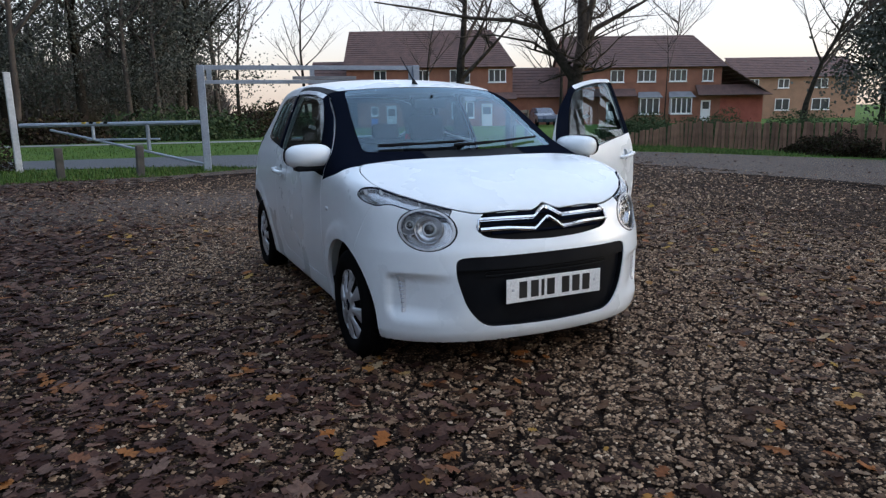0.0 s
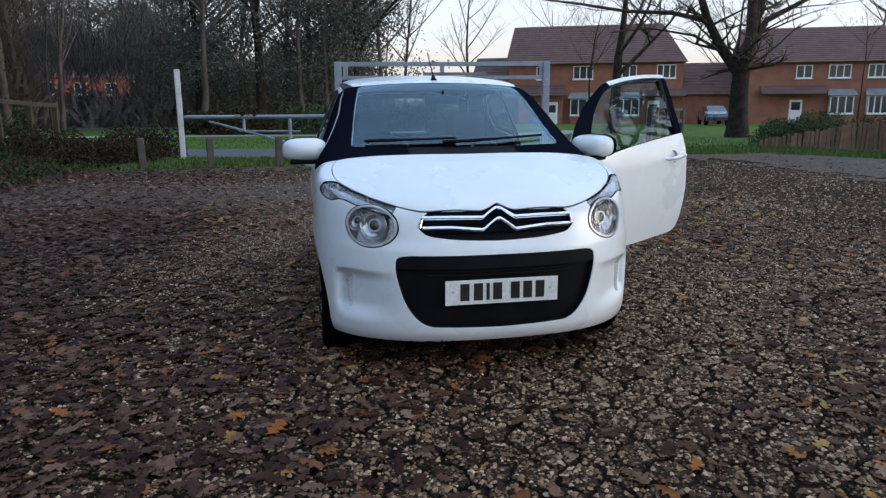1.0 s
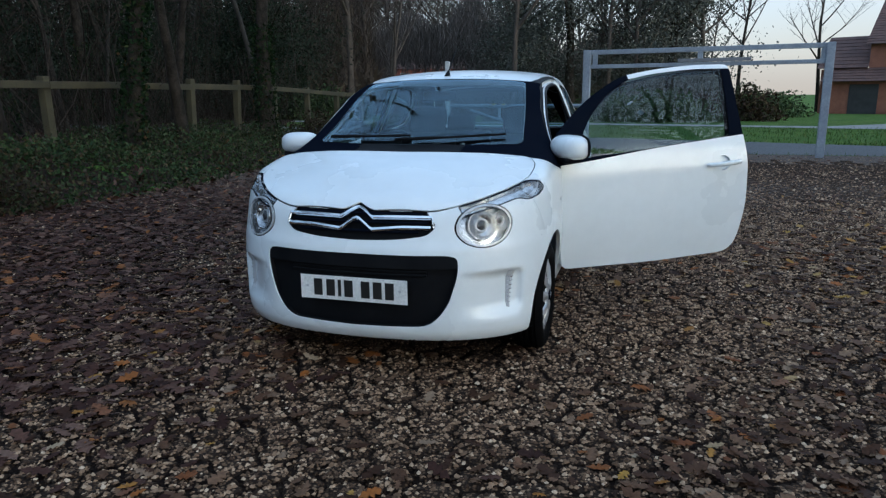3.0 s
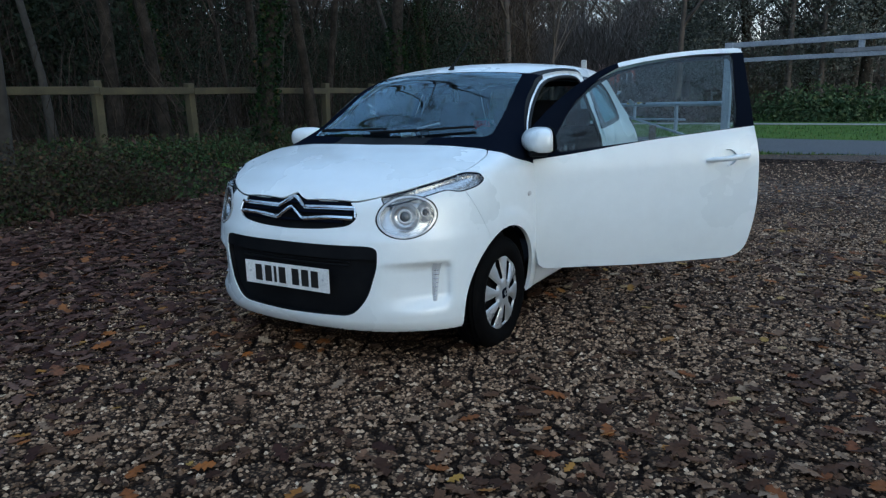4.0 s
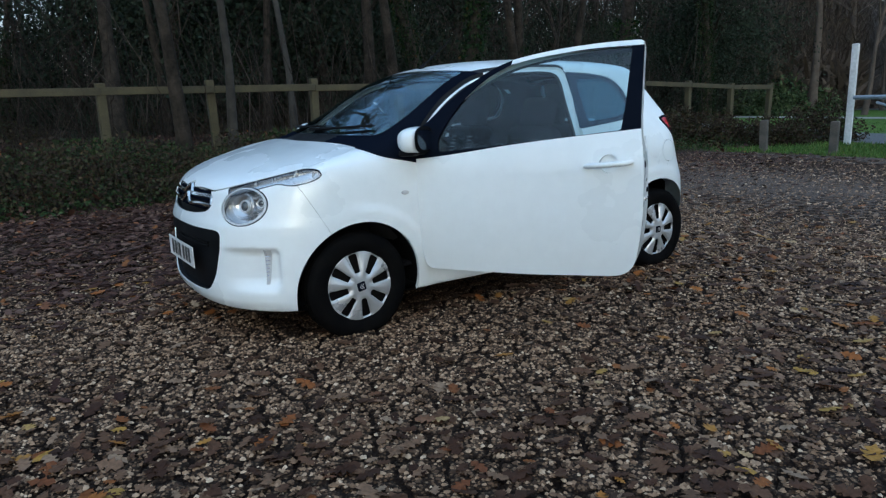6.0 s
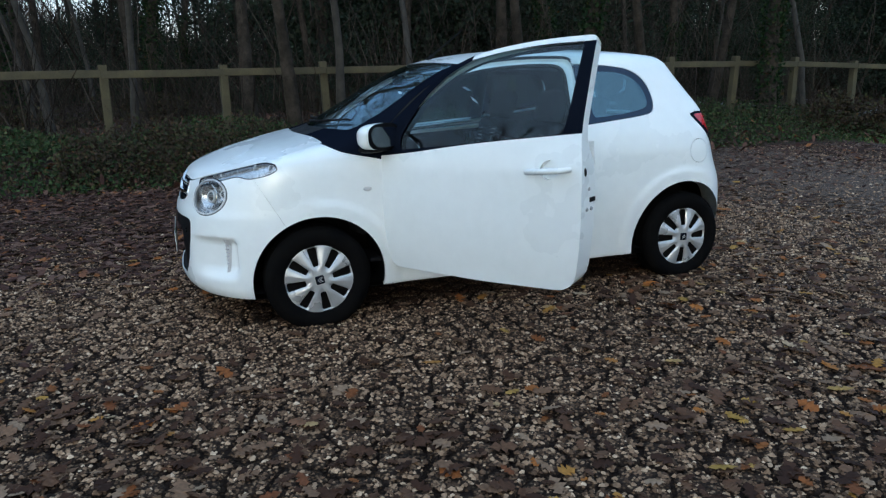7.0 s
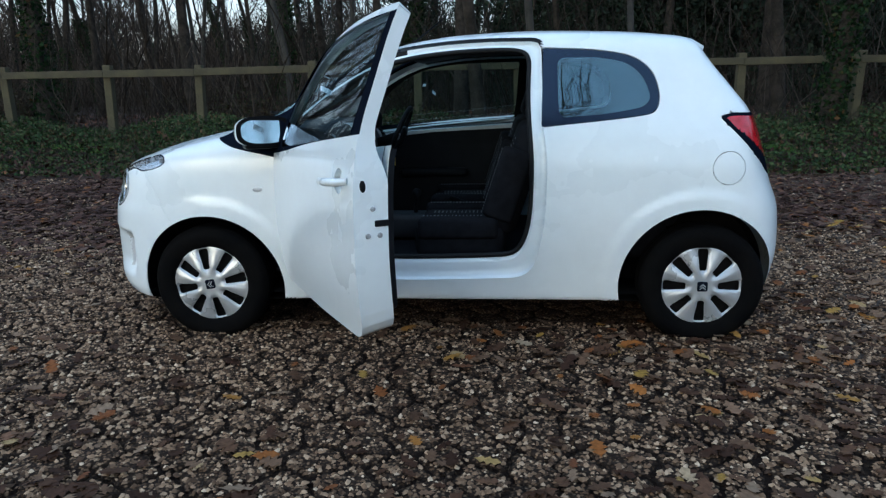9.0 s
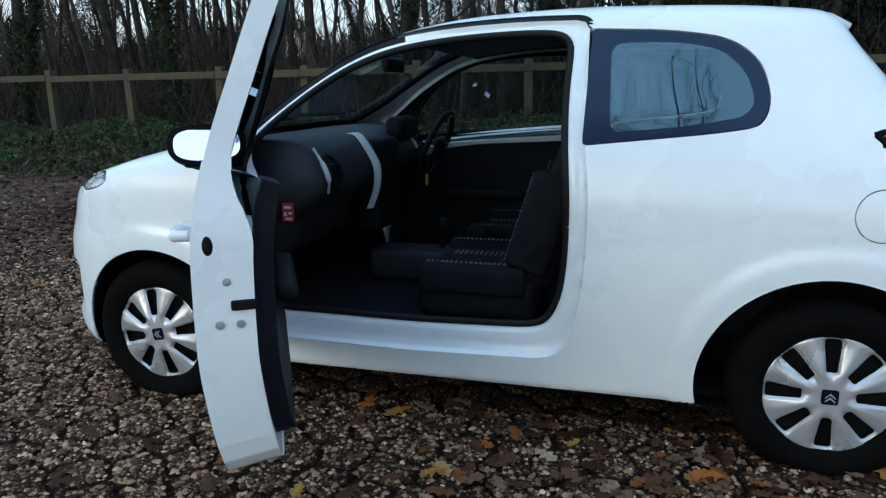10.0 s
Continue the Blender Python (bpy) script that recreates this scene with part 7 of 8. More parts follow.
def thicket():
    """Uncountable stems and twigs at the far side of the wood."""
    n = 120000
    a = rng.uniform(radians(22), radians(150), n)
    d = rng.uniform(40, 56, n) + 10 * np.clip(np.cos(a - radians(28)) - 0.8, 0, 1)
    x, y = d * np.cos(a), d * np.sin(a)
    tall = np.interp(a, np.radians([19, 24, 45, 60, 78, 92, 150]), [9, 13, 13, 10.5, 8.6, 7.2, 6.8])
    z = tall * rng.random(n) ** 1.6 * (0.75 + 0.25 * np.sin(a * 31) * np.sin(a * 13))
    long_ = rng.uniform(0.3, 1.3, n)
    w = rng.uniform(0.010, 0.036, n) + 0.10 * (z < 2.4)
    lean = rng.normal(0, 0.5, (n, 3)) * long_[:, None]
    lean[:, 2] = long_
    side = np.stack([-np.sin(a), np.cos(a), np.zeros(n)], 1) * w[:, None]
    C = np.stack([x, y, z], 1)
    V = np.stack([C - side, C + side, C + lean + side * 0.4, C + lean - side * 0.4], 1)
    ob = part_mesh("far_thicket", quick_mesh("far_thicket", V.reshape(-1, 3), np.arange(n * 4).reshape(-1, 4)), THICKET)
    tagged(ob, "dark brown thicket at the far side of the wood", "thicket", kind="stuff")
    # growth beyond the road in haze-paled colour, thin where a house shows through
    n = 100000
    a = rng.uniform(radians(-6), radians(38), n)
    d = rng.uniform(52, 72, n)
    z = rng.random(n) ** 1.35 * np.interp(np.degrees(a), [-6, 2, 8, 16, 38], [4.0, 6.5, 8.0, 9.5, 10.5]) * (0.8 + 0.2 * np.sin(a * 47) * np.sin(a * 19))
    keep = (np.abs(np.degrees(a) - 17.2) > 3.3) | (rng.random(n) < 0.10) | (z > 4.4)
    a, d, z = a[keep], d[keep], z[keep]
    n = len(a)
    long_, w = rng.uniform(0.4, 1.6, n), rng.uniform(0.012, 0.04, n) + 0.12 * (z < 1.6)
    lean = rng.normal(0, 0.4, (n, 3)) * long_[:, None]
    lean[:, 2] = long_
    side = np.stack([-np.sin(a), np.cos(a), np.zeros(n)], 1) * w[:, None]
    x, y = d * np.cos(a), d * np.sin(a)
    C = np.stack([x, y, z + lie(x, y) - 0.2], 1)
    V = np.stack([C - side, C + side, C + lean + side * 0.4, C + lean - side * 0.4], 1)
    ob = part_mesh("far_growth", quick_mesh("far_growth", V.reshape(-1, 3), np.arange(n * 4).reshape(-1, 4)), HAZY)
    tagged(ob, "grey-brown bare growth beyond the road, haze in its colour", "thicket", kind="stuff")


def big_oak():
    """The spreading oak by the verge."""
    r = random.Random(77)
    t = thing("oak_tree", "large bare oak with a forked dark trunk", "tree")
    out = []
    base = [Vector(p) for p in ((0, 0, -0.2), (0.03, 0, 0.8), (0.0, 0.05, 1.9), (0.05, 0.0, 2.6))]
    out.append((base, [0.52, 0.38, 0.34, 0.33], 12, 0))
    fwd, side = Vector((-0.908, 0.418, 0)), Vector((-0.418, -0.908, 0))
    for pts, r0 in (([(0.0, 2.3), (-0.85, 3.5), (-1.45, 4.6), (-2.0, 6.2), (-2.3, 8.5), (-2.6, 10.5)], 0.24), ([(0.05, 2.5), (0.25, 4.0), (0.2, 5.6), (0.45, 7.5), (0.5, 10), (0.6, 12)], 0.29),
                    ([(0.25, 3.6), (0.75, 4.5), (1.9, 5.1), (3.2, 5.8)], 0.16), ([(0.3, 4.4), (0.75, 6.0), (1.4, 8.0), (1.9, 10.2)], 0.16),
                    ([(-1.3, 4.5), (-2.8, 4.9), (-4.6, 5.0), (-6.6, 5.4), (-8.6, 5.7)], 0.11), ([(-0.6, 3.2), (-1.9, 4.0), (-3.6, 4.3), (-5.2, 4.2)], 0.07)):
        P = [side * a + Vector((0, 0, z)) + fwd * r.uniform(-0.15, 0.15) for a, z in pts]
        rad = [r0 * (1 - 0.72 * k / (len(P) - 1)) for k in range(len(P))]
        out.append((P, rad, 8, 1))
        for k in range(1, len(P)):
            for _ in range(4):
                a = r.uniform(0, math.tau)
                limb_set(r, P[k - 1].lerp(P[k], r.random()), (math.cos(a), math.sin(a), r.uniform(-0.1, 0.8)), r.uniform(1.2, 2.8), rad[k] * 0.42, 2, out, 0.25, (0, 0, 5, 3), 0.1)
    part_mesh("trunk", tubes_mesh("trunk", out[:7]), BARK, t, smooth_shade=True)
    part_mesh("crown", tubes_mesh("crown", out[7:]), TWIG, t, smooth_shade=True)
    t.matrix_world = pose(22.0, -16.3, float(lie(22, -16.3)))


# ---- houses ----
FACE = Vector((0.9085, -0.4179, 0))
ORIGIN = Vector((-3.316, 1.777, 0))


def house_frame(distance):
    """Local x runs along the front to the right as seen from the yard, y away from it."""
    right = Vector((-0.4179, -0.9085, 0))
    m = Matrix.Identity(4)
    m.col[0][:3], m.col[1][:3], m.col[2][:3] = right, FACE, (0, 0, 1)
    m.translation = ORIGIN + FACE * distance
    return m


def slab(name, corners, thick, mat, parent, label=""):
    """A thin plate under four or three corners."""
    bm = bmesh.new()
    n = (Vector(corners[1]) - Vector(corners[0])).cross(Vector(corners[2]) - Vector(corners[0])).normalized()
    if n.z < 0 or (abs(n.z) < 1e-3 and n.y > 0):
        corners = corners[::-1]
        n = -n
    top = [bm.verts.new(c) for c in corners]
    low = [bm.verts.new(Vector(c) - n * thick) for c in corners]
    bm.faces.new(top)
    bm.faces.new(low[::-1])
    for k in range(len(corners)):
        j = (k + 1) % len(corners)
        bm.faces.new((top[j], top[k], low[k], low[j]))
    return part(name, bm, mat, parent, label)


def tile_rows(parent, x0, x1, y0, z0, y1, z1, hip0=0.0, hip1=0.0, rows=16):
    """A tiled slope in overlapping courses, its ends drawn in by hips."""
    for k in range(rows):
        a, b = k / rows, (k + 1) / rows + 0.004
        q = [(x0 + hip0 * a, y0 + (y1 - y0) * a, z0 + (z1 - z0) * a + 0.05), (x1 - hip1 * a, y0 + (y1 - y0) * a, z0 + (z1 - z0) * a + 0.05),
             (x1 - hip1 * b, y0 + (y1 - y0) * b, z0 + (z1 - z0) * b + 0.012), (x0 + hip0 * b, y0 + (y1 - y0) * b, z0 + (z1 - z0) * b + 0.012)]
        slab("tile_course", q, 0.05, TILES, parent)


def window(parent, x0, z0, x1, z1, y=0.0, lights=2, bay=False):
    bm = bmesh.new()
    t, d = 0.075, 0.05
    ys = y - (0.5 if bay else 0.02)
    cuts = [x0, x0 + t]
    for k in range(1, lights):
        c = x0 + (x1 - x0) * k / lights
        cuts += [c - t * 0.6, c + t * 0.6]
    cuts += [x1 - t, x1]
    zs = [z0, z0 + t, z1 - t, z1]
    grid = [[bm.verts.new((cx, ys - d, cz)) for cz in zs] for cx in cuts]
    solid = [bm.faces.new((grid[i][k], grid[i + 1][k], grid[i + 1][k + 1], grid[i][k + 1])) for i in range(len(cuts) - 1) for k in range(3) if k != 1 or i % 2 == 0]
    back = bmesh.ops.extrude_face_region(bm, geom=solid)
    bmesh.ops.translate(bm, verts=[v for v in back["geom"] if isinstance(v, bmesh.types.BMVert)], vec=(0, 2 * d, 0))
    bmesh.ops.recalc_face_normals(bm, faces=bm.faces[:])
    w = part("window", bm, UPVC, parent, "white-framed window")
    bm = bmesh.new()
    box(bm, x0 + 0.02, ys + 0.004, z0 + 0.02, x1 - 0.02, ys + 0.03, z1 - 0.02)
    part("pane", bm, HOUSE_GLASS, w)
    bm = bmesh.new()
    box(bm, x0 - 0.06, ys - 0.10, z0 - 0.08, x1 + 0.06, ys + 0.03, z0 - 0.004)
    part("sill", bm, UPVC, w)
    if bay:
        bm = bmesh.new()
        box(bm, x0 + 0.02, ys + 0.06, z0 - 0.9, x1 - 0.02, y + 0.02, z0 - 0.1)
        part("bay_base", bm, BRICK, parent)
        for xa, xb in ((x0, x0 + 0.06), (x1 - 0.06, x1)):
            bm = bmesh.new()
            box(bm, xa, ys + 0.052, z0, xb, y, z1)
            part("bay_side", bm, UPVC, parent)
        slab("bay_roof", [(x0 - 0.25, ys - 0.2, z1 + 0.03), (x1 + 0.25, ys - 0.2, z1 + 0.03), (x1 + 0.05, y, z1 + 0.55), (x0 - 0.05, y, z1 + 0.55)], 0.06, LEAD, parent, "grey sloping bay roof")


def house_door(parent, x0, z0, x1, z1, y=0.0, mat=UPVC):
    bm = bmesh.new()
    box(bm, x0, y - 0.06, z0, x1, y + 0.02, z1, 0.01)
    d = part("door", bm, mat, parent, "white panelled front door")
    for k in range(2):
        bm = bmesh.new()
        box(bm, x0 + 0.15, y - 0.075, z0 + 0.2 + k * 0.95, x1 - 0.15, y - 0.062, z0 + 0.95 + k * 0.85, 0.004)
        part("panel", bm, HOUSE_GLASS if k else UPVC, d)


def walls(parent, x0, x1, depth, zb, ze, zr, mat=BRICK, gable0=True, gable1=True):
    bm = bmesh.new()
    box(bm, x0, 0, zb, x1, 0.28, ze)
    part("wall", bm, mat, parent)
    bm = bmesh.new()
    box(bm, x0, depth - 0.28, zb, x1, depth, ze)
    part("wall", bm, mat, parent)
    for x, g, s in ((x0, gable0, 1), (x1 - 0.28, gable1, -1)):
        bm = bmesh.new()
        pts = [(0.284, zb), (depth - 0.284, zb), (depth - 0.284, ze)] + ([(depth / 2, zr)] if g else []) + [(0.284, ze)]
        a = [bm.verts.new((x, y, z)) for y, z in pts]
        b = [bm.verts.new((x + 0.28, y, z)) for y, z in pts]
        bm.faces.new(a[::-1])
        bm.faces.new(b)
        for k in range(len(pts)):
            j = (k + 1) % len(pts)
            bm.faces.new((a[k], a[j], b[j], b[k]))
        bmesh.ops.recalc_face_normals(bm, faces=bm.faces[:])
        part("wall", bm, mat, parent)


def houses():
    h = thing("brick_house", "orange brick semi-detached house with brown tiled roof", "house", house_frame(65), "houses")
    zb, ze, zr, dp = -1.2, 4.95, 8.45, 8.4
    walls(h, -8.6, 6.6, dp, zb, ze, zr, gable1=False)
    tile_rows(h, -8.9, 6.9, -0.45, 4.75, dp / 2, zr, 0.15, 2.0, 18)
    tile_rows(h, -8.9, 6.9, dp + 0.45, 4.75, dp / 2, zr, 0.15, 2.0, 4)
    slab("hip", [(6.9, -0.45, 4.8), (6.9, dp + 0.45, 4.8), (4.9, dp / 2, zr + 0.03)], 0.08, TILES, h)
    for x0, x1, n in ((-6.1, -4.95, 2), (-2.8, -1.05, 3), (0.85, 2.7, 3), (4.4, 6.0, 3)):
        window(h, x0, 3.42, x1, 4.58, 0, n)
    window(h, -2.95, 0.25, -0.8, 1.70, 0, 3, True)
    window(h, 1.0, 0.25, 3.05, 1.70, 0, 3, True)
    house_door(h, -4.95, -0.65, -4.05, 1.42, -0.9)
    house_door(h, 3.75, -0.6, 4.75, 1.5)
    window(h, -6.35, 0.55, -5.7, 1.35, -0.9, 1)
    bm = bmesh.new()
    box(bm, -11.2, -0.9, zb, -3.6, -0.62, 1.95)
    part("porch_wall", bm, BRICK, h)
    bm = bmesh.new()
    box(bm, -9.6, -0.96, zb, -7.6, -0.905, 1.75)
    part("garage_door", bm, DARK_DOOR, h, "dark up-and-over garage door")
    tile_rows(h, -11.6, -3.3, -1.5, 1.95, 0.0, 3.0, 0, 0.3, 5)
    tile_rows(h, -12.2, -8.6, -0.3, 3.0, 3.2, 5.6, 0, 0, 9)
    bm = bmesh.new()
    box(bm, -12.0, 0.3, zb, -8.62, 6.0, 2.95)
    part("garage_wall", bm, BRICK, h)
    slab("porch_roof", [(3.2, -0.9, 1.9), (6.9, -0.9, 1.9), (6.9, 0.0, 2.5), (3.2, 0.0, 2.5)], 0.08, TILES, h)

    h2 = thing("brick_house", "orange brick house with hipped tiled roof sweeping low", "house", house_frame(65.5), "houses")
    walls(h2, 11.8, 26.0, dp, zb, 4.75, 7.7, gable1=False)
    tile_rows(h2, 11.5, 26.4, -0.45, 4.55, dp / 2, 7.75, 0.2, 1.8, 18)
    tile_rows(h2, 11.5, 26.4, dp + 0.45, 4.55, dp / 2, 7.75, 0.2, 1.8, 4)
    slab("hip", [(26.4, -0.45, 4.6), (26.4, dp + 0.45, 4.6), (24.6, dp / 2, 7.78)], 0.08, TILES, h2)
    for k in range(8):
        a, b = k / 8, (k + 1) / 8
        slab("tile_course", [(30.4 - 4.2 * a, -0.8, 2.0 + 2.6 * a + 0.05), (30.4 - 4.2 * a, dp, 2.0 + 2.6 * a + 0.05), (30.4 - 4.2 * b, dp, 2.0 + 2.6 * b), (30.4 - 4.2 * b, -0.8, 2.0 + 2.6 * b)], 0.06, TILES, h2)
    bm = bmesh.new()
    box(bm, 26.02, 0.05, zb, 30.0, dp - 0.2, 2.02)
    part("garage_wall", bm, RED_BRICK, h2)
    for x0, x1, n in ((15.7, 16.95, 2), (18.2, 19.9, 3), (21.15, 22.75, 3), (24.2, 25.2, 2)):
        window(h2, x0, 3.28, x1, 4.36, 0, n)
    window(h2, 21.25, 0.35, 23.2, 1.82, 0, 4, True)
    window(h2, 18.4, 0.35, 20.2, 1.82, 0, 3, True)
    house_door(h2, 15.4, -0.5, 16.4, 1.5)
    house_door(h2, 24.2, -0.4, 25.1, 1.55)
    slab("porch_roof", [(13.0, -1.0, 2.0), (18.0, -1.0, 2.0), (18.0, 0.0, 2.7), (13.0, 0.0, 2.7)], 0.08, TILES, h2)
    slab("porch_roof", [(23.6, -1.0, 2.0), (30.4, -1.0, 2.0), (28.8, 0.0, 2.95), (23.6, 0.0, 2.95)], 0.08, TILES, h2)

    link = thing("garage_block", "low brick garage with steep tiled roof between the houses", "garage", house_frame(68), "houses")
    walls(link, 6.9, 12.6, 6.0, zb, 2.1, 4.9)
    tile_rows(link, 6.7, 12.8, -0.4, 2.0, 3.0, 4.95, 0, 0, 10)
    tile_rows(link, 6.7, 12.8, 6.4, 2.0, 3.0, 4.95, 0, 0, 3)

    h3 = thing("buff_brick_house", "buff brick house with a plain tiled roof behind", "house", house_frame(88), "houses")
    walls(h3, 37.0, 52.0, 8, zb, 4.4, 6.9, PALE_BRICK)
    tile_rows(h3, 36.7, 52.3, -0.45, 4.3, 4.0, 6.95, 0, 0, 12)
    for x0, x1 in ((38.5, 39.6), (42.0, 43.4), (46.5, 48.2)):
        window(h3, x0, 3.0, x1, 4.1, 0, 2)
    for x0, x1 in ((41.8, 43.6), (46.4, 48.6)):
        window(h3, x0, 0.3, x1, 1.7, 0, 2)
    house_door(h3, 38.8, -0.5, 39.7, 1.6)

    h4 = thing("red_brick_house", "red brick house half hidden beyond the road", "house", None, "houses")
    h4.matrix_world = pose(88, 31, -0.5, 0, 0, -68)
    walls(h4, -9, 9, 8, -0.6, 5.2, 8.2, RED_BRICK)
    tile_rows(h4, -9.3, 9.3, -0.45, 5.1, 4.0, 8.25, 0, 0, 14)
    for x0 in (-7.4, -4.0, -0.6, 2.8, 6.2):
        window(h4, x0, 3.2, x0 + 1.4, 4.6, 0, 2)
        window(h4, x0, 0.4, x0 + 1.4, 1.9, 0, 2)


def small_car(x, y, rz, mat, label):
    c = thing("parked_car", label, "car", pose(x, y, float(lie(x, y)), 0, 0, rz), "parked cars")
    side = [(-2.0, 0.35), (-2.02, 0.70), (-1.85, 0.95), (-1.55, 1.38), (-1.2, 1.50), (0.3, 1.48), (0.95, 1.05), (1.85, 0.88), (2.02, 0.62), (2.0, 0.35)]
    bm = bmesh.new()
    rows = [[bm.verts.new((px * k, yy, pz if pz < 1.0 else 1.0 + (pz - 1.0) * kz)) for px, pz in side] for yy, k, kz in ((-0.85, 0.97, 0.0), (-0.82, 0.99, 0.2), (-0.62, 1.0, 1.0), (0.62, 1.0, 1.0), (0.82, 0.99, 0.2), (0.85, 0.97, 0.0))]
    for r0, r1 in zip(rows, rows[1:]):
        for k in range(len(side)):
            j = (k + 1) % len(side)
            bm.faces.new((r0[k], r0[j], r1[j], r1[k]))
    bm.faces.new(rows[0][::-1])
    bm.faces.new(rows[-1])
    bmesh.ops.recalc_face_normals(bm, faces=bm.faces[:])
    part("body", bm, mat, c)
    bm = bmesh.new()
    for s in (-1, 1):
        vs = [bm.verts.new(v) for v in ((-1.6, s * 0.80, 1.02), (0.8, s * 0.80, 1.02), (0.25, s * 0.68, 1.38), (-1.35, s * 0.68, 1.38))]
        bm.faces.new(vs if s < 0 else vs[::-1])
    part("side_windows", bm, HOUSE_GLASS, c)
    for px in (-1.3, 1.3):
        for s in (-1, 1):
            bm = bmesh.new()
            lathe(bm, [(0.0, s * 0.88), (0.22, s * 0.88), (0.32, s * 0.86), (0.32, s * 0.66)], 20, "y", (px, 0, 0.32))
            part("wheel", bm, TYRE, c)


def verge_things():
    p = post_thing("steel_pole", "tall off-white square pole by the gate", "pole", 14.40, 3.86, 0.13, 2.11, POLE_WHITE)
    for k, (x, y, h) in enumerate(((11.80, 4.23, 0.62), (11.91, 2.89, 0.60), (11.88, 1.47, 0.60), (13.3, -6.75, 0.62))):
        post_thing("bollard", "dark weathered timber bollard on the verge", "bollard", x, y, 0.14, h, OLD_WOOD, (k % 3 - 1) * 2, "timber bollards", 0.3)
    f = thing("field_fence", "grey post and rail fence beside the oak", "fence")
    pts = [(13.6, -8.1), (16.6, -9.8), (19.3, -11.6), (21.6, -13.6)]
    for x, y in pts:
        bm = bmesh.new()
        box(bm, -0.07, -0.07, -0.1, 0.07, 0.07, 1.15, 0.012, 2)
        o = part("post", bm, OLD_WOOD, f)
        o.matrix_basis = pose(x, y, float(lie(x, y)), 0, 0, 30)
    for (a, b), (c, d) in zip(pts, pts[1:]):
        for z in (0.55, 1.0):
            bm = bmesh.new()
            L = math.hypot(c - a, d - b)
            box(bm, -0.1, -0.02, z, L + 0.1, 0.02, z + 0.11, 0.006, 1, pose(a, b, float(lie(a, b)), 0, 0, math.degrees(math.atan2(d - b, c - a))))
            part("rail", bm, OLD_WOOD, f)
    # low paling fence along the yard's far edge
    g = thing("paling_fence", "low brown timber paling fence before the hedge", "fence")
    r = random.Random(9)
    line = [(15.2, -12.6), (13.4, -13.4), (11.3, -14.1), (8.7, -14.8), (5.6, -15.8)]
    run = []
    for (a, b), (c, d) in zip(line, line[1:]):
        L = math.hypot(c - a, d - b)
        run += [(a + (c - a) * t, b + (d - b) * t, math.degrees(math.atan2(d - b, c - a))) for t in np.arange(0, 1, 0.115 / L)]
    shared = None
    for x, y, rz in run:
        h = 0.70
        if shared is None:
            bm = bmesh.new()
            box(bm, -0.045, -0.012, -0.05, 0.045, 0.012, h, 0.004, 1)
            o = part("paling", bm, PALING_WOOD, g)
            shared = o.data
        else:
            o = new("paling", shared)
            o.parent = g
        sink = 0.55 * max(0.0, 1 - math.hypot(x - 15.2, y + 12.6) / 2.8)
        o.matrix_basis = pose(x, y, float(lie(x, y)) + r.uniform(-0.03, 0.05) - sink, r.uniform(-3, 3), r.uniform(-3, 3), rz)
    # hedges and scrub
    for k, (x, y, sx, sy, sz, mat) in enumerate(((15.6, -14.2, 1.9, 1.2, 0.95, HEDGE), (13.2, -15.3, 2.0, 1.2, 1.0, HEDGE), (10.6, -16.0, 2.0, 1.2, 1.05, HEDGE), (7.9, -16.7, 2.1, 1.3, 1.1, HEDGE),
                                                 (5.2, -16.4, 1.9, 1.3, 1.35, BRAMBLE), (2.8, -16.8, 2.0, 1.5, 1.6, BRAMBLE), (18.6, -17.4, 2.4, 1.4, 0.9, HEDGE), (8.2, -14.2, 1.4, 0.6, 0.55, BRAMBLE), (5.6, -14.6, 1.3, 0.8, 1.0, BRAMBLE))):
        bush(80 + k, sx, sy, sz, 11000, mat, "overgrown dark green hedge" if mat is HEDGE else "tangled brown and green brambles", 0.055, "hedge").location = (x, y, float(lie(x, y)) - 0.1)
    small_car(59.1, 21.0, 112, CAR_WHITE, "white car parked before a tall hedge")
    bush(97, 2.6, 13, 3.4, 12000, EVERGREEN, "tall clipped dark hedge before the red house", 0.24, "hedge").location = (68.3, 22.3, float(lie(68.3, 22.3)) - 0.3)
    for k, (x, y, w, h) in enumerate(((11.9, 6.3, 1.0, 0.85), (12.9, 5.7, 1.1, 0.75), (13.7, 5.1, 0.9, 0.65))):
        bush(120 + k, w, 0.8, h, 6000, BRAMBLE, "low tangled scrub at the wood's corner", 0.055, "bush").location = (x, y, float(lie(x, y)) - 0.1)
    bush(98, 1.2, 1.0, 0.95, 6000, BRAMBLE, "low tangled scrub by the pole", 0.055, "bush").location = (15.1, 4.9, float(lie(15.1, 4.9)) - 0.1)
    small_car(46.5, -30.5, 160, CAR_BLUE, "dark blue car parked by the houses")
    bm = bmesh.new()
    box(bm, -0.28, -0.3, 0, 0.28, 0.3, 0.95, 0.03)
    o = part("wheelie_bin", bm, BLUE_BIN)
    o.matrix_world = house_frame(63.4) @ pose(-6.0, 0, -0.65)
    tagged(o, "blue plastic bin by the porch", "bin")


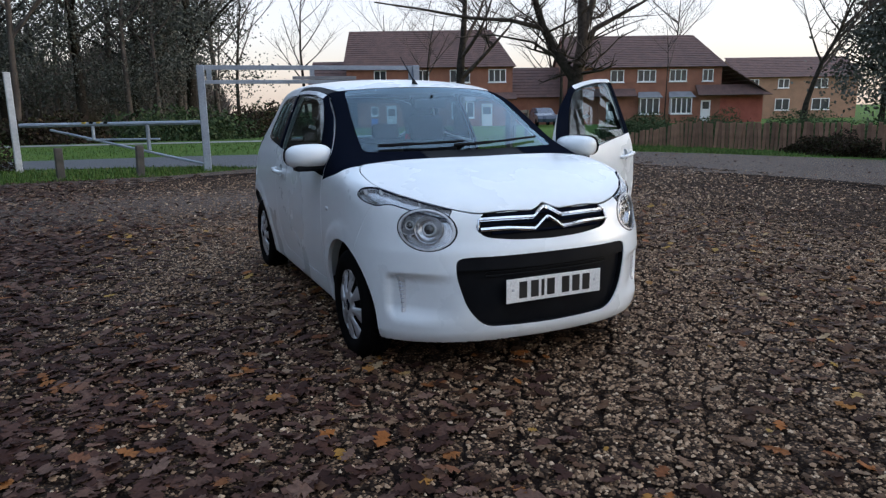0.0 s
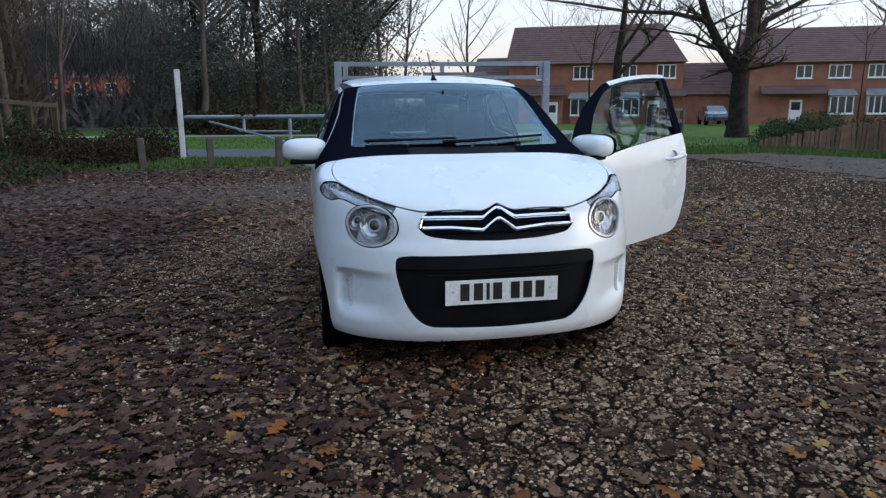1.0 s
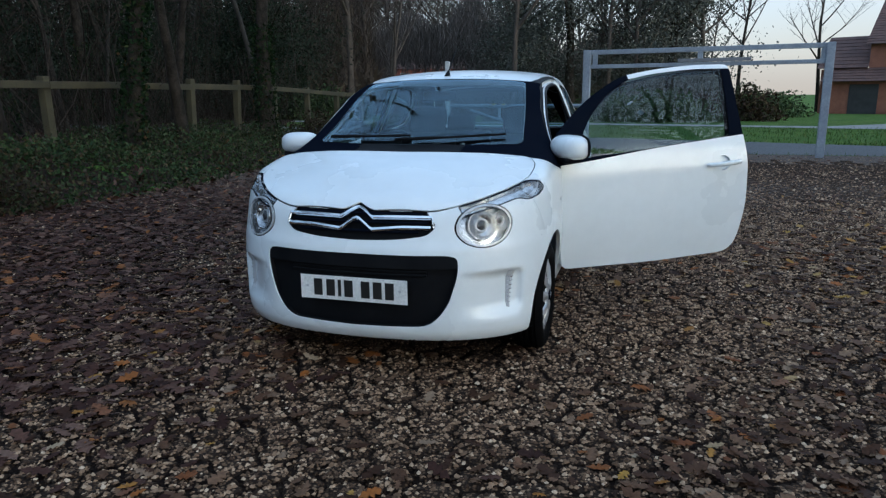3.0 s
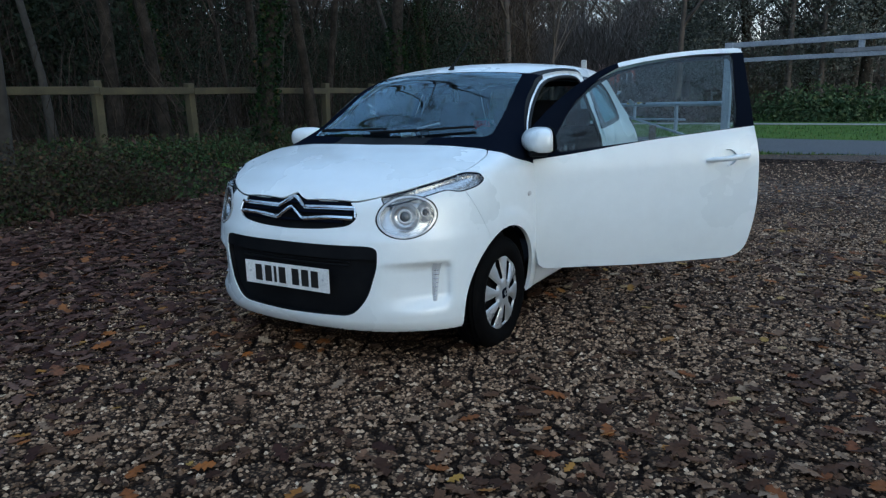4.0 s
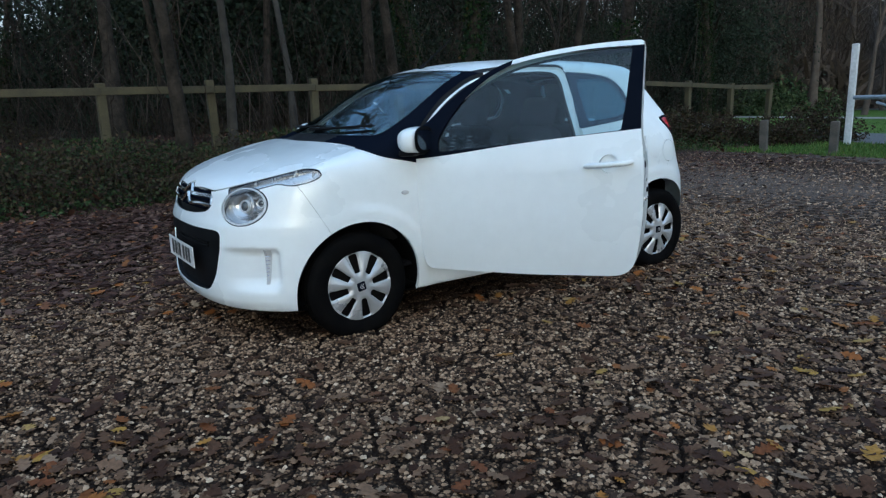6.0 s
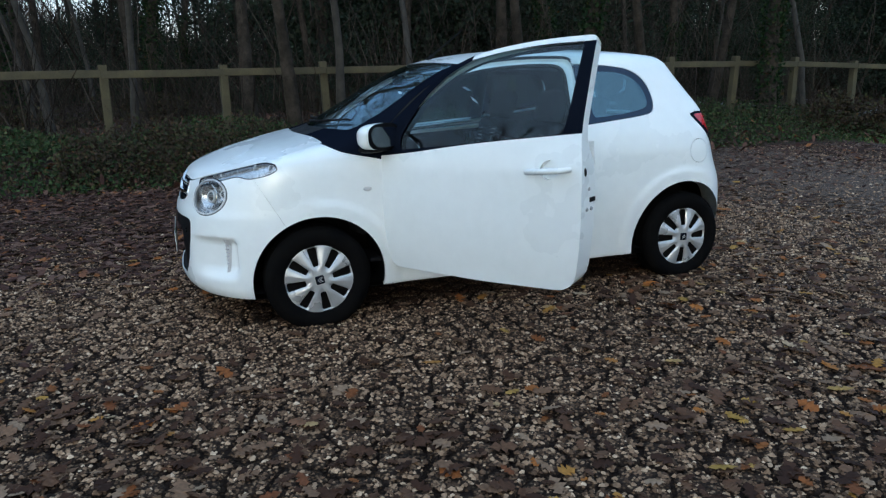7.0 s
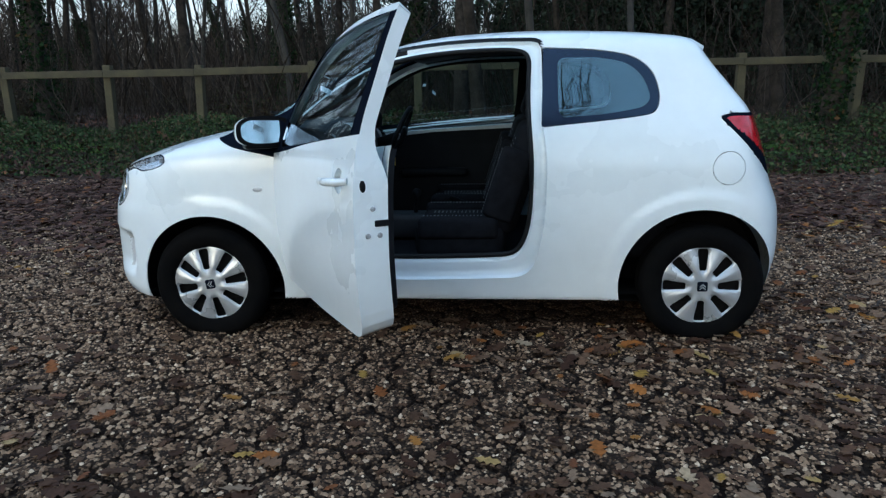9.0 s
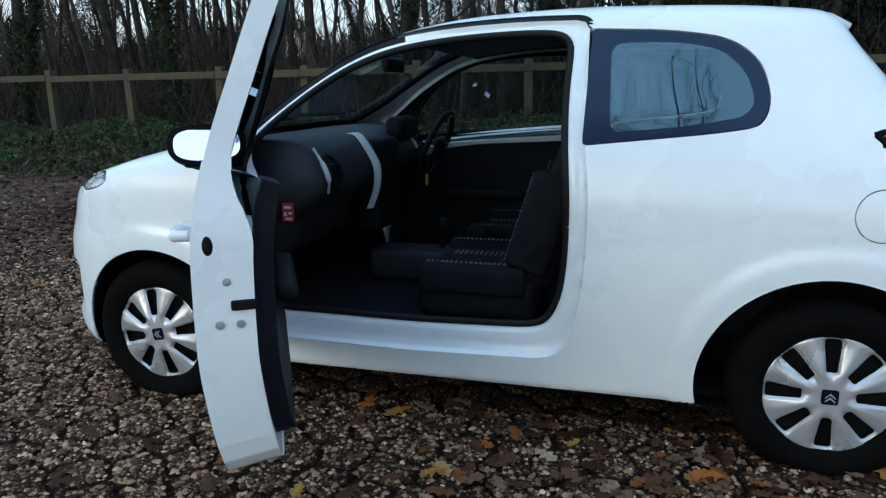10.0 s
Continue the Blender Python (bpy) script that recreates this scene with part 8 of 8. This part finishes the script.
def trees_behind():
    """Bare trees on the open side of the yard, seen mirrored in the glass."""
    r = random.Random(31)
    a = bare_tree(111, 11, 0.2, kids=(16, 8, 4), label="bare tree across the car park")
    for x, y in ((-7, -17), (-1, -19), (3.5, -17.5), (9, -20), (-13, -15)):
        copy_thing(a, pose(x, y, 0, 0, 0, r.uniform(0, 360))).scale = (1.3, 1.3, 1.3)
    a.matrix_world = pose(-19, -10, 0, 0, 0, 50)
    for x, y in ((-16, -20), (-9, -24), (-4, -25), (1, -24), (6, -25), (12, -24), (-22, -16), (-25, -6), (-27, 2)):
        copy_thing(a, pose(x, y, 0, 0, 0, r.uniform(0, 360))).scale = (1.5, 1.5, 1.5)
    n = 26000
    q = rng.uniform(radians(178), radians(294), n)
    d = rng.uniform(25, 33, n)
    z = rng.random(n) ** 1.4 * 5.5 * (0.7 + 0.3 * np.sin(q * 23) * np.sin(q * 9))
    C = np.stack([d * np.cos(q), d * np.sin(q), z], 1)
    V, F = leaf_quads(C, rng.uniform(0.10, 0.34, n))
    ob = part_mesh("scrub_belt", quick_mesh("scrub_belt", V, F), BRAMBLE)
    tagged(ob, "belt of brown scrub across the car park", "scrub", kind="stuff")


def garden_trees():
    """Trees in front of and behind the houses."""
    a = bare_tree(91, 8.5, 0.30, kids=(11, 7, 4), label="bare spreading tree on the green", leafy=1500)
    a.matrix_world = pose(28.7, -14.0, float(lie(28.7, -14.0)), 0, 0, 40)
    m = house_frame(58)
    for seed, dx, dist, h, rad, kids in ((92, 31.0, 60, 12, 0.25, (14, 8, 5)), (93, 8.8, 52, 11, 0.14, (9, 6, 4)), (94, -1.0, 60, 10, 0.10, (10, 6, 4)), (95, 18.5, 58, 9, 0.06, (8, 5, 3)), (96, 5.5, 82, 15, 0.22, (10, 6, 4)), (97, 28, 84, 14, 0.2, (10, 6, 4)),
                                         (98, -14, 74, 14, 0.2, (10, 6, 4)), (99, -20, 70, 15, 0.2, (10, 6, 4)), (100, -6, 86, 13, 0.16, (10, 6, 4)), (102, 14, 84, 14, 0.18, (10, 6, 4))):
        p = house_frame(dist) @ Vector((dx, 0, 0))
        t = bare_tree(seed, h, rad, kids=kids, leafy=700, label="bare garden tree by the houses")
        t.matrix_world = pose(p.x, p.y, float(lie(p.x, p.y)))
    p = house_frame(62) @ Vector((39.0, 0, 0))
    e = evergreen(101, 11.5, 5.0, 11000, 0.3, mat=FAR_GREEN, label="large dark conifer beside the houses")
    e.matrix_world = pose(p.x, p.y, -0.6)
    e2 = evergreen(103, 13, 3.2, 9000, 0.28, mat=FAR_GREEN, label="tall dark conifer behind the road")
    p = house_frame(58) @ Vector((-22.0, 0, 0))
    e2.matrix_world = pose(p.x, p.y, -0.4)


height_barrier()
swing_gate()
rail_fence()
verge_things()
houses()
big_oak()
garden_trees()
trees_behind()
saplings()
plant_woods()
far_woods()
thicket()


build_car()
